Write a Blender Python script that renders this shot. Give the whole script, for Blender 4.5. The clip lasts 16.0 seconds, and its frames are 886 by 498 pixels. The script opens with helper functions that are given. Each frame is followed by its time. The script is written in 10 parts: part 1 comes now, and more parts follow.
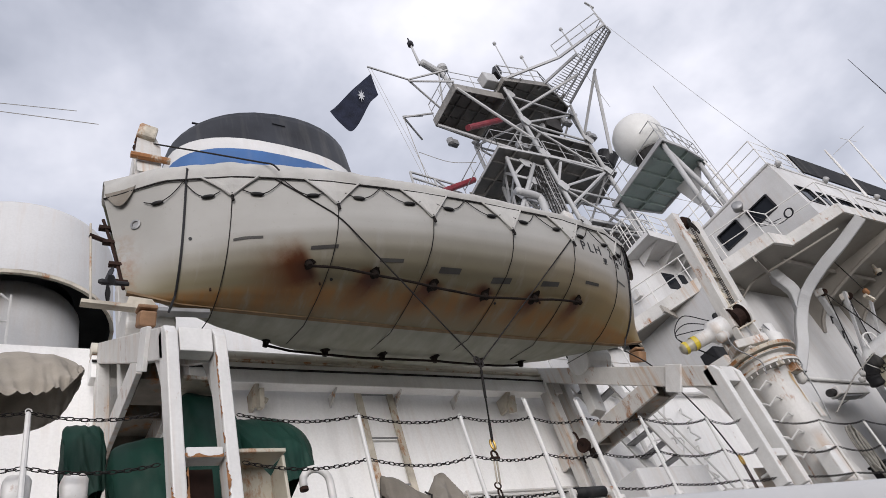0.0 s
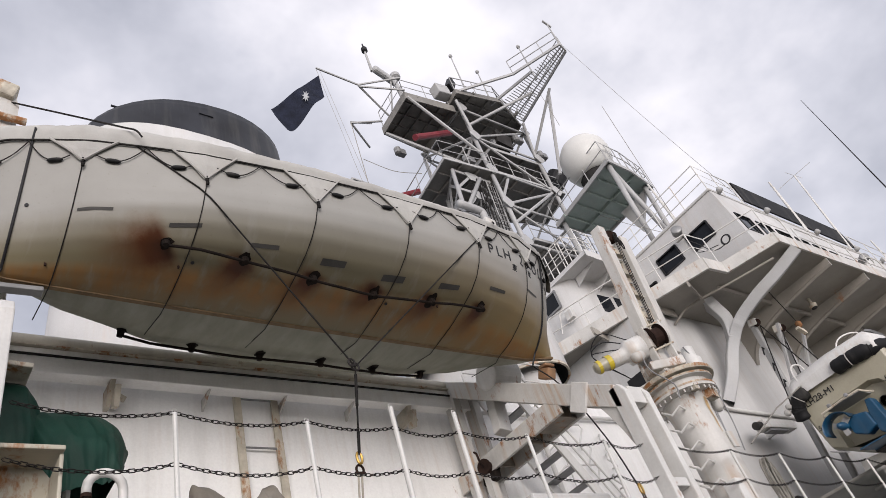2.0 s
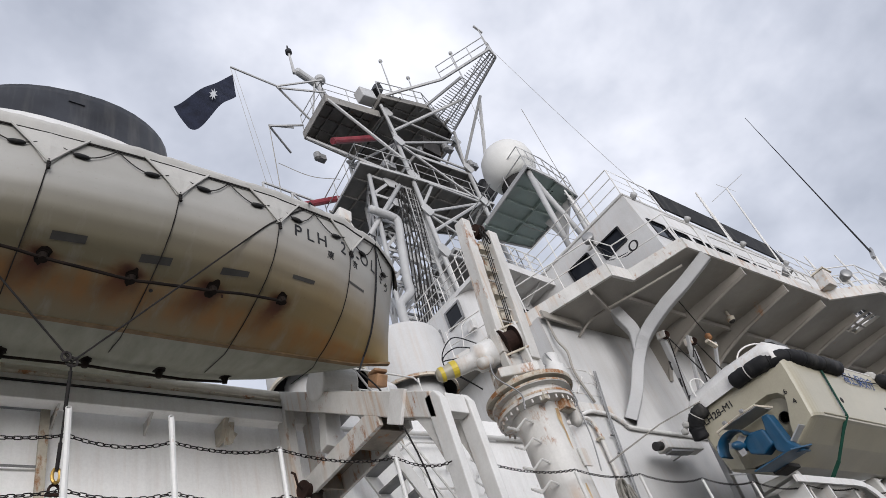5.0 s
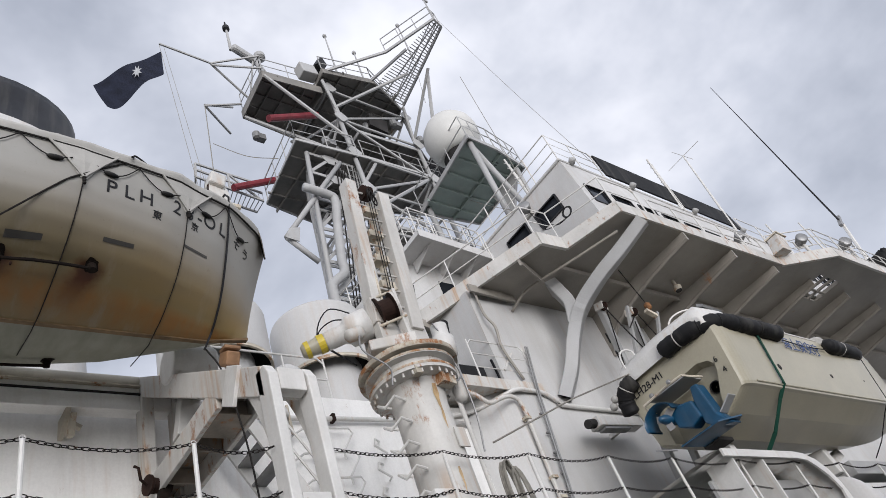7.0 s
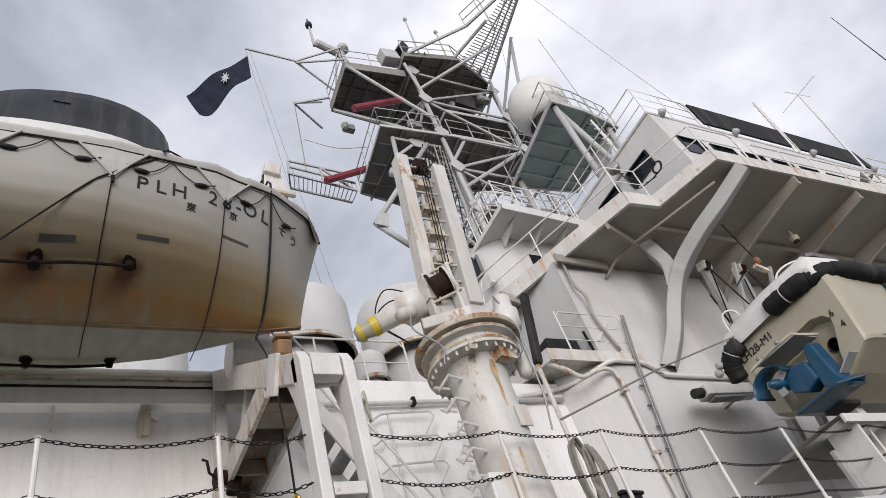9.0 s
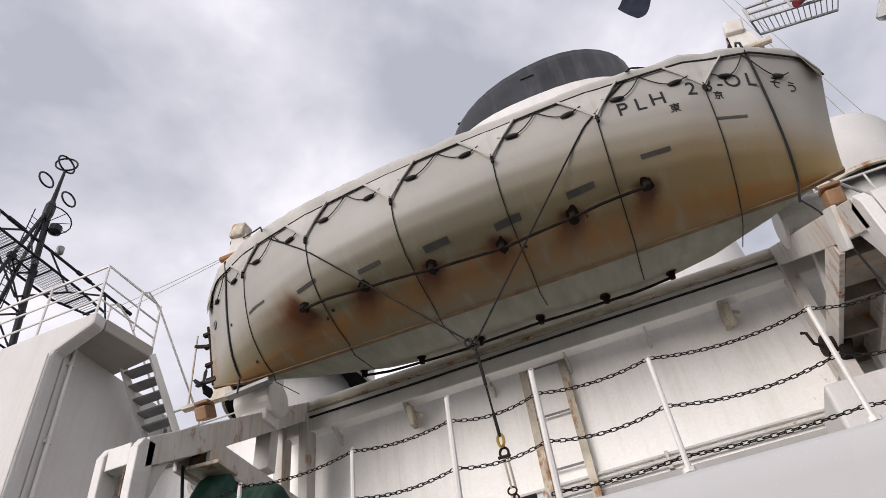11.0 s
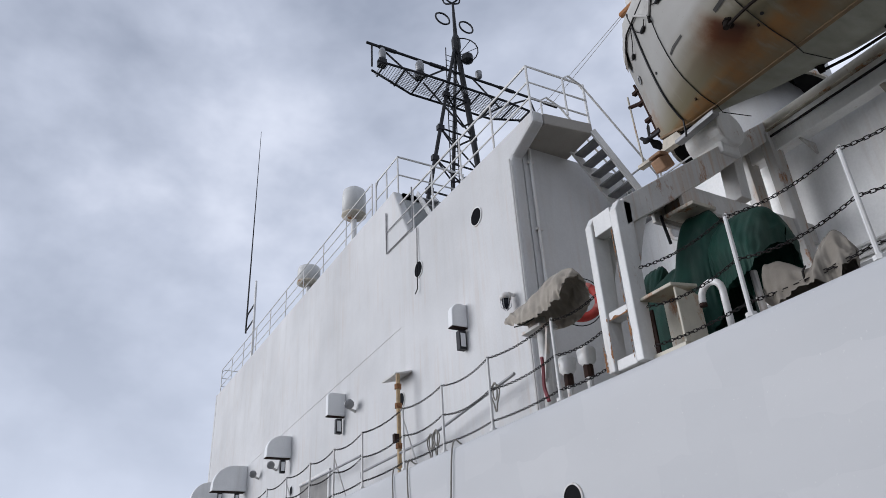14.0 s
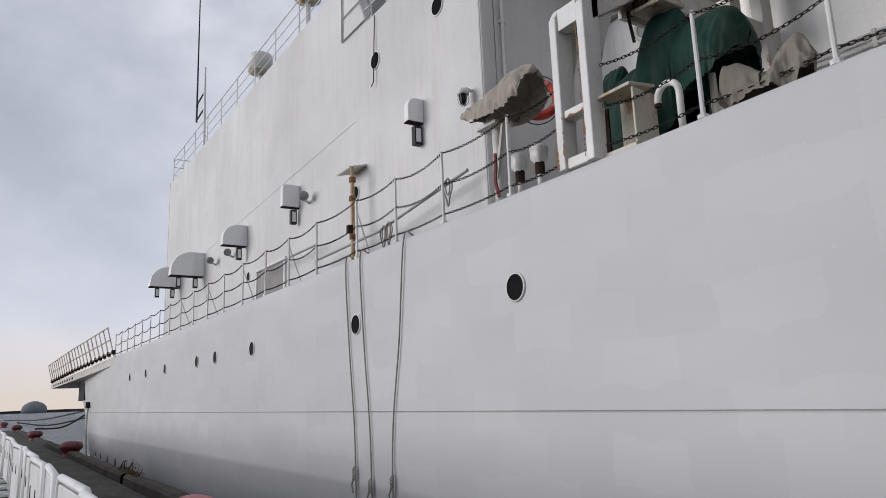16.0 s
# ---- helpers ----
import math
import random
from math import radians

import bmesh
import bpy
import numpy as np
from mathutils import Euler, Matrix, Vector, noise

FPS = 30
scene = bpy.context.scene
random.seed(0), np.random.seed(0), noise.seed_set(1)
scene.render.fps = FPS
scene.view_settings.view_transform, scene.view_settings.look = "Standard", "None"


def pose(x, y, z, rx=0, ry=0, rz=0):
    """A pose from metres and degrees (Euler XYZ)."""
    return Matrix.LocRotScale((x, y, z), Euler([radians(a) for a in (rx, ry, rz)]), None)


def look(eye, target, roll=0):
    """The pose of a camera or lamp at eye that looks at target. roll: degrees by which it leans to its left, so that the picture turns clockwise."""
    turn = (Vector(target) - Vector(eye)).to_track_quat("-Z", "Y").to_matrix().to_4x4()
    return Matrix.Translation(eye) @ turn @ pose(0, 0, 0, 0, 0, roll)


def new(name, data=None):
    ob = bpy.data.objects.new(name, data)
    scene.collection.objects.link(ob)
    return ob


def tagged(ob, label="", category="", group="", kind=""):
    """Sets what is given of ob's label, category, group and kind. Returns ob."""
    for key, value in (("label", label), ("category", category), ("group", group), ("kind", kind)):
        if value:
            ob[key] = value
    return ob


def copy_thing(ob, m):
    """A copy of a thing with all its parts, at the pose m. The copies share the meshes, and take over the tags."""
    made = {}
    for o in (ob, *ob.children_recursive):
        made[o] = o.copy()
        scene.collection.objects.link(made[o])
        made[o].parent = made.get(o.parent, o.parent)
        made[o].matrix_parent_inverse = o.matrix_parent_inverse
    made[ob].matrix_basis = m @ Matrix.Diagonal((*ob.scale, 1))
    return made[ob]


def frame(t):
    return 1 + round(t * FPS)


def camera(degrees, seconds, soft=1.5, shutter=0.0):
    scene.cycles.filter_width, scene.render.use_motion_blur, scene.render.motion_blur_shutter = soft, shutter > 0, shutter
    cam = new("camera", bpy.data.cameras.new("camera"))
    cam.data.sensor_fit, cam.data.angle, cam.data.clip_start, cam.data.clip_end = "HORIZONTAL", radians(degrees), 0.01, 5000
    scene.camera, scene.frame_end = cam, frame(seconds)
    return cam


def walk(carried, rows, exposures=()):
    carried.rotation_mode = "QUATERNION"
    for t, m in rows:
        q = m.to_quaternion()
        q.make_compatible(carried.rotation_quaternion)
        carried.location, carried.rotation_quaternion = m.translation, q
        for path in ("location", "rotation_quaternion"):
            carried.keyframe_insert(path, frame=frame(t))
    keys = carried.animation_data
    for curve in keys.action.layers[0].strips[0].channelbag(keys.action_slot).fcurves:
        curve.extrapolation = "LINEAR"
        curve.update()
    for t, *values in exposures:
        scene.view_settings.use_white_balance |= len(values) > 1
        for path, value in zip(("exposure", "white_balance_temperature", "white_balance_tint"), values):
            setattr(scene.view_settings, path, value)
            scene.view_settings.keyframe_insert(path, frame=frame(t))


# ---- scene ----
cam = camera(63.84, 16.0, 0.8)

PATH = [
    (0, look((0.238, -0.749, 1.580), (1.3055, 0.4002, 2.8215), -20.91)),
    (0.5, look((0.442, -0.586, 1.559), (1.5383, 0.5760, 2.7618), -20.85)),
    (1, look((0.805, -0.544, 1.559), (1.9273, 0.6283, 2.7273), -20.65)),
    (1.5, look((1.257, -0.565, 1.601), (2.3875, 0.5992, 2.7704), -20.00)),
    (2, look((1.610, -0.490, 1.617), (2.7507, 0.5669, 2.8746), -20.16)),
    (2.5, look((1.993, -0.475, 1.600), (3.1427, 0.5540, 2.8726), -20.20)),
    (3, look((2.425, -0.557, 1.615), (3.5814, 0.4558, 2.8940), -20.23)),
    (3.2, look((2.611, -0.590, 1.588), (3.7684, 0.4172, 2.8710), -20.55)),
    (5.3, look((4.648, -0.584, 1.590), (5.8428, 0.3838, 2.8690), -21.91)),
    (5.5, look((4.877, -0.604, 1.613), (6.0808, 0.3615, 2.8851), -22.17)),
    (6, look((5.412, -0.584, 1.594), (6.6291, 0.3852, 2.8511), -22.54)),
    (6.5, look((5.923, -0.625, 1.569), (7.1440, 0.3431, 2.8228), -23.21)),
    (7, look((6.396, -0.639, 1.577), (7.6076, 0.3376, 2.8329), -23.76)),
    (7.5, look((6.839, -0.598, 1.582), (8.0281, 0.4062, 2.8383), -23.86)),
    (8, look((7.301, -0.649, 1.598), (8.4611, 0.3782, 2.8626), -23.38)),
    (8.2, look((7.450, -0.654, 1.598), (8.5980, 0.3809, 2.8670), -23.17)),
    (10.3, look((7.501, -0.634, 1.641), (7.5773, 0.7976, 3.0353), -12.32)),
    (10.5, look((7.492, -0.653, 1.649), (7.4048, 0.7806, 3.0400), -10.93)),
    (11, look((7.453, -0.670, 1.641), (7.0371, 0.7181, 3.0202), -8.55)),
    (11.5, look((7.371, -0.711, 1.641), (6.6866, 0.5651, 3.0210), -6.78)),
    (12, look((7.301, -0.694, 1.653), (6.3938, 0.4469, 3.0225), -5.11)),
    (12.5, look((7.313, -0.667, 1.646), (6.2478, 0.3798, 2.9755), -4.90)),
    (13, look((7.320, -0.658, 1.625), (6.1131, 0.3326, 2.8750), -5.17)),
    (13.5, look((7.290, -0.642, 1.637), (5.9211, 0.2945, 2.7551), -4.62)),
    (14, look((7.257, -0.642, 1.610), (5.7288, 0.2502, 2.5429), -3.36)),
    (14.5, look((7.239, -0.618, 1.588), (5.6033, 0.2589, 2.3339), -2.55)),
    (15, look((7.228, -0.616, 1.550), (5.5394, 0.2788, 2.1411), -2.02)),
    (15.5, look((7.218, -0.603, 1.537), (5.5214, 0.3408, 2.0164), -1.91)),
    (16, look((7.236, -0.590, 1.541), (5.5949, 0.4797, 1.9443), -2.16)),
]
walk(cam, PATH, [(0, -0.2, 6390, 13), (0.5, -0.2, 6560, 13), (1.0, -0.18, 6800, 13), (1.5, -0.15, 6980, 13), (2.0, -0.12, 6620, 14), (2.5, -0.12, 6430, 12), (3, -0.12, 6400, 12), (5.5, -0.19, 6300, 11), (8, -0.23, 6380, 11), (11, 0.0, 6750, 15), (11.4, 0.0, 6720, 14), (12.0, -0.14, 6480, 12), (12.5, -0.26, 6300, 12), (13.2, -0.33, 6080, 11), (14.5, -0.47, 5940, 11), (16, -0.5, 6300, 12)])

# ---- world and light ----
world = bpy.data.worlds.new("world")
scene.world = world
world.use_nodes = True
wn, wl = world.node_tree.nodes, world.node_tree.links
wn.clear()
SUN_EL, SUN_AZ = radians(6.5), radians(208)
w_out = wn.new("ShaderNodeOutputWorld")
w_bg = wn.new("ShaderNodeBackground")
w_sky = wn.new("ShaderNodeTexSky")
w_sky.sky_type, w_sky.sun_disc = "NISHITA", False
w_sky.sun_elevation, w_sky.sun_rotation = SUN_EL, SUN_AZ
w_sky.dust_density, w_sky.air_density = 3.0, 1.2
w_tc = wn.new("ShaderNodeTexCoord")
w_map = wn.new("ShaderNodeMapping")
w_map.inputs["Scale"].default_value = (1.0, 1.0, 1.5)
w_map.inputs["Location"].default_value = (0.7, 0.3, 0.2)
w_n1 = wn.new("ShaderNodeTexNoise")
w_n1.inputs["Scale"].default_value, w_n1.inputs["Detail"].default_value = 1.9, 6.0
w_n1.inputs["Roughness"].default_value, w_n1.inputs["Distortion"].default_value = 0.52, 0.1
w_r1 = wn.new("ShaderNodeValToRGB")
w_r1.color_ramp.elements[0].position, w_r1.color_ramp.elements[0].color = 0.35, (0.53, 0.57, 0.67, 1)
w_r1.color_ramp.elements[1].position, w_r1.color_ramp.elements[1].color = 0.62, (1.34, 1.345, 1.42, 1)
w_mid = w_r1.color_ramp.elements.new(0.48)
w_mid.color = (0.85, 0.885, 0.99, 1)
w_sc = wn.new("ShaderNodeMix")
w_sc.data_type, w_sc.blend_type = "RGBA", "MULTIPLY"
w_sc.inputs[0].default_value = 1.0
w_sc.inputs[7].default_value = (0.11, 0.11, 0.11, 1)
w_cover = wn.new("ShaderNodeMix")
w_cover.data_type = "RGBA"
w_cover.inputs[0].default_value = 0.86
# a warm strip of clear sky low in the west, over the water astern
w_sep = wn.new("ShaderNodeSeparateXYZ")
w_low = wn.new("ShaderNodeMapRange")
w_low.inputs["From Min"].default_value, w_low.inputs["From Max"].default_value = 0.115, 0.0
w_west = wn.new("ShaderNodeMapRange")
w_west.inputs["From Min"].default_value, w_west.inputs["From Max"].default_value = -0.35, -0.95
w_glow = wn.new("ShaderNodeMath")
w_glow.operation = "MULTIPLY"
w_warm = wn.new("ShaderNodeMix")
w_warm.data_type = "RGBA"
w_warm.inputs[7].default_value = (1.06, 0.92, 0.78, 1)
wl.new(w_tc.outputs["Generated"], w_map.inputs["Vector"])
wl.new(w_map.outputs["Vector"], w_n1.inputs["Vector"])
wl.new(w_n1.outputs["Fac"], w_r1.inputs["Fac"])
wl.new(w_sky.outputs["Color"], w_sc.inputs[6])
wl.new(w_sc.outputs[2], w_cover.inputs[6])
wl.new(w_r1.outputs["Color"], w_cover.inputs[7])
wl.new(w_tc.outputs["Generated"], w_sep.inputs[0])
wl.new(w_sep.outputs["Z"], w_low.inputs["Value"])
wl.new(w_sep.outputs["X"], w_west.inputs["Value"])
wl.new(w_low.outputs[0], w_glow.inputs[0])
wl.new(w_west.outputs[0], w_glow.inputs[1])
wl.new(w_glow.outputs[0], w_warm.inputs[0])
# the cloud thins to a paler haze towards the horizon
w_hor = wn.new("ShaderNodeMapRange")
w_hor.inputs["From Min"].default_value, w_hor.inputs["From Max"].default_value = 0.50, 0.08
w_hor.inputs["To Max"].default_value = 0.62
w_haze = wn.new("ShaderNodeMix")
w_haze.data_type = "RGBA"
w_haze.inputs[7].default_value = (1.10, 1.14, 1.25, 1)
wl.new(w_sep.outputs["Z"], w_hor.inputs["Value"])
wl.new(w_hor.outputs[0], w_haze.inputs[0])
wl.new(w_cover.outputs[2], w_haze.inputs[6])
wl.new(w_haze.outputs[2], w_warm.inputs[6])
wl.new(w_warm.outputs[2], w_bg.inputs["Color"])
w_bg.inputs["Strength"].default_value = 1.0
wl.new(w_bg.outputs[0], w_out.inputs[0])

sun_data = bpy.data.lights.new("sun", "SUN")
sun_data.energy, sun_data.angle, sun_data.color = 3.45, radians(42), (1.0, 0.975, 0.955)
sun = new("sun", sun_data)
sun.matrix_world = look((-9, -17, 2.2), (0, 0, 0))

# ---- materials ----


def nodes_of(name):
    m = bpy.data.materials.new(name)
    m.use_nodes = True
    n, l = m.node_tree.nodes, m.node_tree.links
    b = n["Principled BSDF"]
    tc = n.new("ShaderNodeTexCoord")
    return m, n, l, b, tc.outputs["Object"]


def noise_tex(n, l, vec, scale, detail=4.0, rough=0.55, stretch=None, shift=0.0):
    mp = n.new("ShaderNodeMapping")
    mp.inputs["Scale"].default_value = stretch or (1, 1, 1)
    mp.inputs["Location"].default_value = (shift, shift * 0.7, shift * 1.3)
    l.new(vec, mp.inputs["Vector"])
    t = n.new("ShaderNodeTexNoise")
    t.inputs["Scale"].default_value, t.inputs["Detail"].default_value, t.inputs["Roughness"].default_value = scale, detail, rough
    l.new(mp.outputs["Vector"], t.inputs["Vector"])
    return t.outputs["Fac"]


def ramp(n, l, fac, lo, hi, a=(0, 0, 0, 1), b=(1, 1, 1, 1)):
    r = n.new("ShaderNodeValToRGB")
    r.color_ramp.elements[0].position, r.color_ramp.elements[1].position = lo, hi
    r.color_ramp.elements[0].color, r.color_ramp.elements[1].color = a, b
    l.new(fac, r.inputs["Fac"])
    return r.outputs["Color"]


def mix(n, l, fac, a, b, kind="MIX"):
    x = n.new("ShaderNodeMix")
    x.data_type, x.blend_type = "RGBA", kind
    for sock, v in ((x.inputs[0], fac), (x.inputs[6], a), (x.inputs[7], b)):
        if isinstance(v, bpy.types.NodeSocket):
            l.new(v, sock)
        else:
            sock.default_value = v if not isinstance(v, tuple) or len(v) == 4 else (*v, 1)
    return x.outputs[2]


def bump(n, l, b, fac, strength, dist=0.02):
    k = n.new("ShaderNodeBump")
    k.inputs["Strength"].default_value, k.inputs["Distance"].default_value = strength, dist
    l.new(fac, k.inputs["Height"])
    l.new(k.outputs["Normal"], b.inputs["Normal"])


RUST = (0.20, 0.075, 0.022)


def paint(name, col, rough=0.5, var=0.08, scale=1.2, rust=0.0, rust_scale=2.0, grime=0.0, relief=0.15, metal=0.0, fine=30.0, streak=0.0):
    """Painted or plain surface: base colour, two scales of variation, optional runs of rust and grey grime."""
    m, n, l, b, vec = nodes_of(name)
    big = noise_tex(n, l, vec, scale, 5)
    small = noise_tex(n, l, vec, fine, 3, shift=3.1)
    dark = tuple(c * (1 - 2 * var) for c in col)
    light = tuple(min(1, c * (1 + var)) for c in col)
    c = mix(n, l, ramp(n, l, big, 0.3, 0.7), dark, light)
    c = mix(n, l, ramp(n, l, small, 0.35, 0.75), c, mix(n, l, 1.0, c, (0.93, 0.93, 0.93), "MULTIPLY"))
    if grime:
        runs = noise_tex(n, l, vec, 2.2, 5, 0.6, (1.6, 1.6, 0.16), 7.7)
        g = ramp(n, l, runs, 0.5, 0.78, (0, 0, 0, 1), (grime, grime, grime, 1))
        c = mix(n, l, g, c, (0.33, 0.31, 0.27))
    if streak:
        drips = noise_tex(n, l, vec, 3.0, 5, 0.6, (3.0, 3.0, 0.14), 4.3)
        where = noise_tex(n, l, vec, 0.9, 3, 0.5, None, 8.8)
        d = mix(n, l, ramp(n, l, where, 0.42, 0.62), (0, 0, 0), ramp(n, l, drips, 0.50, 0.68, (0, 0, 0, 1), (streak, streak, streak, 1)))
        c = mix(n, l, d, c, (0.40, 0.22, 0.085))
    if rust:
        spots = noise_tex(n, l, vec, rust_scale, 8, 0.72, (1, 1, 0.45), 1.9)
        hi = 0.80 - 0.28 * rust
        r = ramp(n, l, spots, hi - 0.09, hi)
        c = mix(n, l, r, c, mix(n, l, small, RUST, (0.34, 0.16, 0.06)))
    l.new(c, b.inputs["Base Color"])
    b.inputs["Roughness"].default_value, b.inputs["Metallic"].default_value = rough, metal
    if max(col) < 0.1:
        b.inputs["Specular IOR Level"].default_value = 0.2
    if min(col) > 0.4:
        dent = noise_tex(n, l, vec, 2.1, 3, 0.45, None, 6.6)
        h = n.new("ShaderNodeMath")
        h.operation = "MULTIPLY_ADD"
        h.inputs[1].default_value = 0.06
        l.new(small, h.inputs[0])
        l.new(dent, h.inputs[2])
        bump(n, l, b, h.outputs[0], 0.30, 0.05)
    else:
        bump(n, l, b, small, relief, 0.004)
    return m


M = {}
M["white"] = paint("white_ship_paint", (0.54, 0.535, 0.525), 0.62, 0.08, 0.38, 0.06, 2.2, 0.26, 0.12, streak=0.16)
M["cream_rust"] = paint("cream_paint_rusting", (0.46, 0.425, 0.34), 0.5, 0.08, 2.0, 0.55, 3.0, 0.35, 0.2)
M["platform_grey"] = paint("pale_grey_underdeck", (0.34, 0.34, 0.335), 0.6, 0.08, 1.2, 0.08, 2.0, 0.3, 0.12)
M["white_rust"] = paint("white_paint_rusting", (0.55, 0.535, 0.505), 0.5, 0.09, 1.5, 0.50, 3.8, 0.50, 0.2, streak=0.7)
M["white_post"] = paint("white_enamel", (0.63, 0.62, 0.595), 0.4, 0.06, 2.0, 0.26, 4.5, 0.35, 0.15, streak=0.3)
# ship white made brighter, standing in for light missing behind the lifeboat
M["wall_white"] = paint("brightened_white_paint", (0.85, 0.84, 0.815), 0.55, 0.04, 0.5, 0.16, 3.2, 0.22, 0.12, streak=0.12)
# white of the undersides, browned by dirt and darkened to hold their shade
M["soffit"] = paint("shaded_white_soffit", (0.30, 0.277, 0.243), 0.5, 0.12, 0.7, 0.24, 1.4, 0.35, 0.12)
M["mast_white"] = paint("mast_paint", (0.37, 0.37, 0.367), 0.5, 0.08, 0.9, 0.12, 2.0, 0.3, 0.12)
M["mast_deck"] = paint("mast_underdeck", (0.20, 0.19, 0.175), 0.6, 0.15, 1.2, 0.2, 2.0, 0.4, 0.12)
M["greendeck"] = paint("green_grey_underdeck", (0.26, 0.32, 0.29), 0.55, 0.08, 1.5, 0.05, 2.0, 0.3, 0.12)
M["deck"] = paint("deck_grey", (0.36, 0.37, 0.36), 0.7, 0.1, 1.0, 0.15, 2.0, 0.3, 0.2)
M["foredeck_damper"] = paint("dark_bounce_damper", (0.07, 0.085, 0.075), 0.8, 0.15, 1.0, 0.15, 2.0, 0.2, 0.3)
M["deck_bounce"] = paint("pale_bounce_deck", (0.78, 0.775, 0.75), 0.75, 0.05, 1.0, 0.1, 2.0, 0.1, 0.2)
M["rust"] = paint("rusted_iron", (0.028, 0.014, 0.010), 0.85, 0.3, 4.0, 0, 2, 0, 0.6)
M["rust_black"] = paint("black_crusted_rust", (0.011, 0.007, 0.005), 0.9, 0.3, 8.0, 0, 2, 0, 0.6)
M["rusty_steel"] = paint("brown_stained_steel", (0.52, 0.47, 0.38), 0.7, 0.2, 3.0, 0.62, 4.0, 0.3, 0.4)
M["rust_edge"] = paint("flaking_rust", (0.23, 0.105, 0.04), 0.9, 0.3, 14.0, 0.3, 9.0, 0, 0.7, 0, 60)
# rusty steel of the inner davit gear, darkened to include its deep shade
M["grimy_shaded_steel"] = paint("grimy_rust_and_shade", (0.24, 0.205, 0.165), 0.75, 0.2, 3.0, 0.6, 3.0, 0.4, 0.4)
M["rim_rust"] = paint("rust_bitten_rim", (0.52, 0.47, 0.38), 0.8, 0.2, 6.0, 0.95, 3.0, 0.3, 0.5)
M["rust_run"] = paint("tan_rust_run", (0.46, 0.32, 0.16), 0.6, 0.25, 5.0, 0.45, 6.0, 0.2, 0.2)
M["chain"] = paint("dark_chain_steel", (0.022, 0.019, 0.018), 0.6, 0.2, 6.0, 0.2, 8.0, 0, 0.3, 0.0)
M["roller_black"] = paint("black_roller_rubber", (0.014, 0.014, 0.015), 0.6, 0.2, 5.0, 0, 2, 0.1, 0.3)
M["rope_dark"] = paint("dark_rope", (0.02, 0.018, 0.017), 0.85, 0.2, 12.0, 0, 2, 0, 0.6, 0, 120)
M["rope_light"] = paint("grey_rope", (0.24, 0.225, 0.195), 0.85, 0.15, 12.0, 0, 2, 0, 0.6, 0, 120)
M["black"] = paint("black_paint", (0.02, 0.02, 0.022), 0.5, 0.2, 3.0, 0, 2, 0, 0.2)
M["dark"] = paint("dark_interior", (0.035, 0.033, 0.032), 0.8, 0.2, 2.0, 0, 2, 0, 0.2)
M["steel"] = paint("grey_steel", (0.26, 0.26, 0.26), 0.45, 0.12, 4.0, 0.15, 4.0, 0.2, 0.2, 0.4)
M["tape"] = paint("grey_marking_tape", (0.065, 0.062, 0.058), 0.6, 0.08, 6.0, 0, 2, 0, 0.1)
M["canvas"] = paint("pale_canvas", (0.41, 0.40, 0.375), 0.85, 0.08, 2.5, 0, 2, 0.35, 0.5, 0, 90)
M["canvas_brown"] = paint("taupe_canvas_cover", (0.18, 0.158, 0.128), 0.9, 0.12, 3.0, 0, 2, 0.35, 0.5, 0, 90)
M["canvas_tan"] = paint("pale_tan_canvas", (0.31, 0.275, 0.225), 0.9, 0.12, 3.0, 0, 2, 0.35, 0.5, 0, 90)
M["green_tarp"] = paint("dark_green_tarpaulin", (0.006, 0.036, 0.024), 0.6, 0.2, 2.5, 0, 2, 0.08, 0.5, 0, 80)
M["red_dark"] = paint("dark_red_paint", (0.20, 0.02, 0.03), 0.5, 0.15, 3.0, 0, 2, 0.1, 0.2)
M["orange"] = paint("orange_rusty_wood", (0.26, 0.145, 0.075), 0.7, 0.2, 5.0, 0.3, 4.0, 0, 0.4)
M["beam_cream"] = paint("weathered_cream_paint", (0.66, 0.62, 0.53), 0.6, 0.08, 2.0, 0.34, 3.0, 0.4, 0.2)
M["keel_tan"] = paint("stained_keel", (0.17, 0.105, 0.048), 0.7, 0.2, 5.0, 0.2, 4.0, 0, 0.4)
M["blue"] = paint("bright_blue_paint", (0.003, 0.058, 0.125), 0.4, 0.12, 4.0, 0, 2, 0.1, 0.15)
M["blue_text"] = paint("blue_lettering", (0.012, 0.045, 0.16), 0.5, 0.05, 8.0)
M["funnel_black"] = paint("funnel_black", (0.028, 0.03, 0.036), 0.45, 0.25, 0.7, 0, 2, 0.1, 0.15)
M["funnel_blue"] = paint("funnel_blue", (0.03, 0.10, 0.26), 0.5, 0.1, 1.0, 0, 2, 0.1, 0.1)
M["cream"] = paint("cream_gelcoat", (0.37, 0.34, 0.255), 0.32, 0.05, 1.5, 0, 2, 0.25, 0.08)
M["rubber"] = paint("black_rubber", (0.012, 0.012, 0.013), 0.65, 0.2, 4.0, 0, 2, 0.15, 0.4)
M["strap_green"] = paint("green_webbing", (0.008, 0.05, 0.032), 0.8, 0.1, 6.0, 0, 2, 0, 0.4)
M["yellow"] = paint("yellow_band", (0.55, 0.42, 0.03), 0.5, 0.1, 4.0, 0.1)
M["gold"] = paint("brass_fitting", (0.40, 0.26, 0.07), 0.4, 0.15, 6.0, 0.2, 4, 0, 0.2, 0.8)
M["radome"] = paint("radome_white", (0.56, 0.555, 0.53), 0.5, 0.03, 1.5, 0, 2, 0.12, 0.05)
M["navy"] = paint("navy_flag_cloth", (0.013, 0.016, 0.03), 0.85, 0.2, 3.0, 0, 2, 0, 0.4, 0, 80)
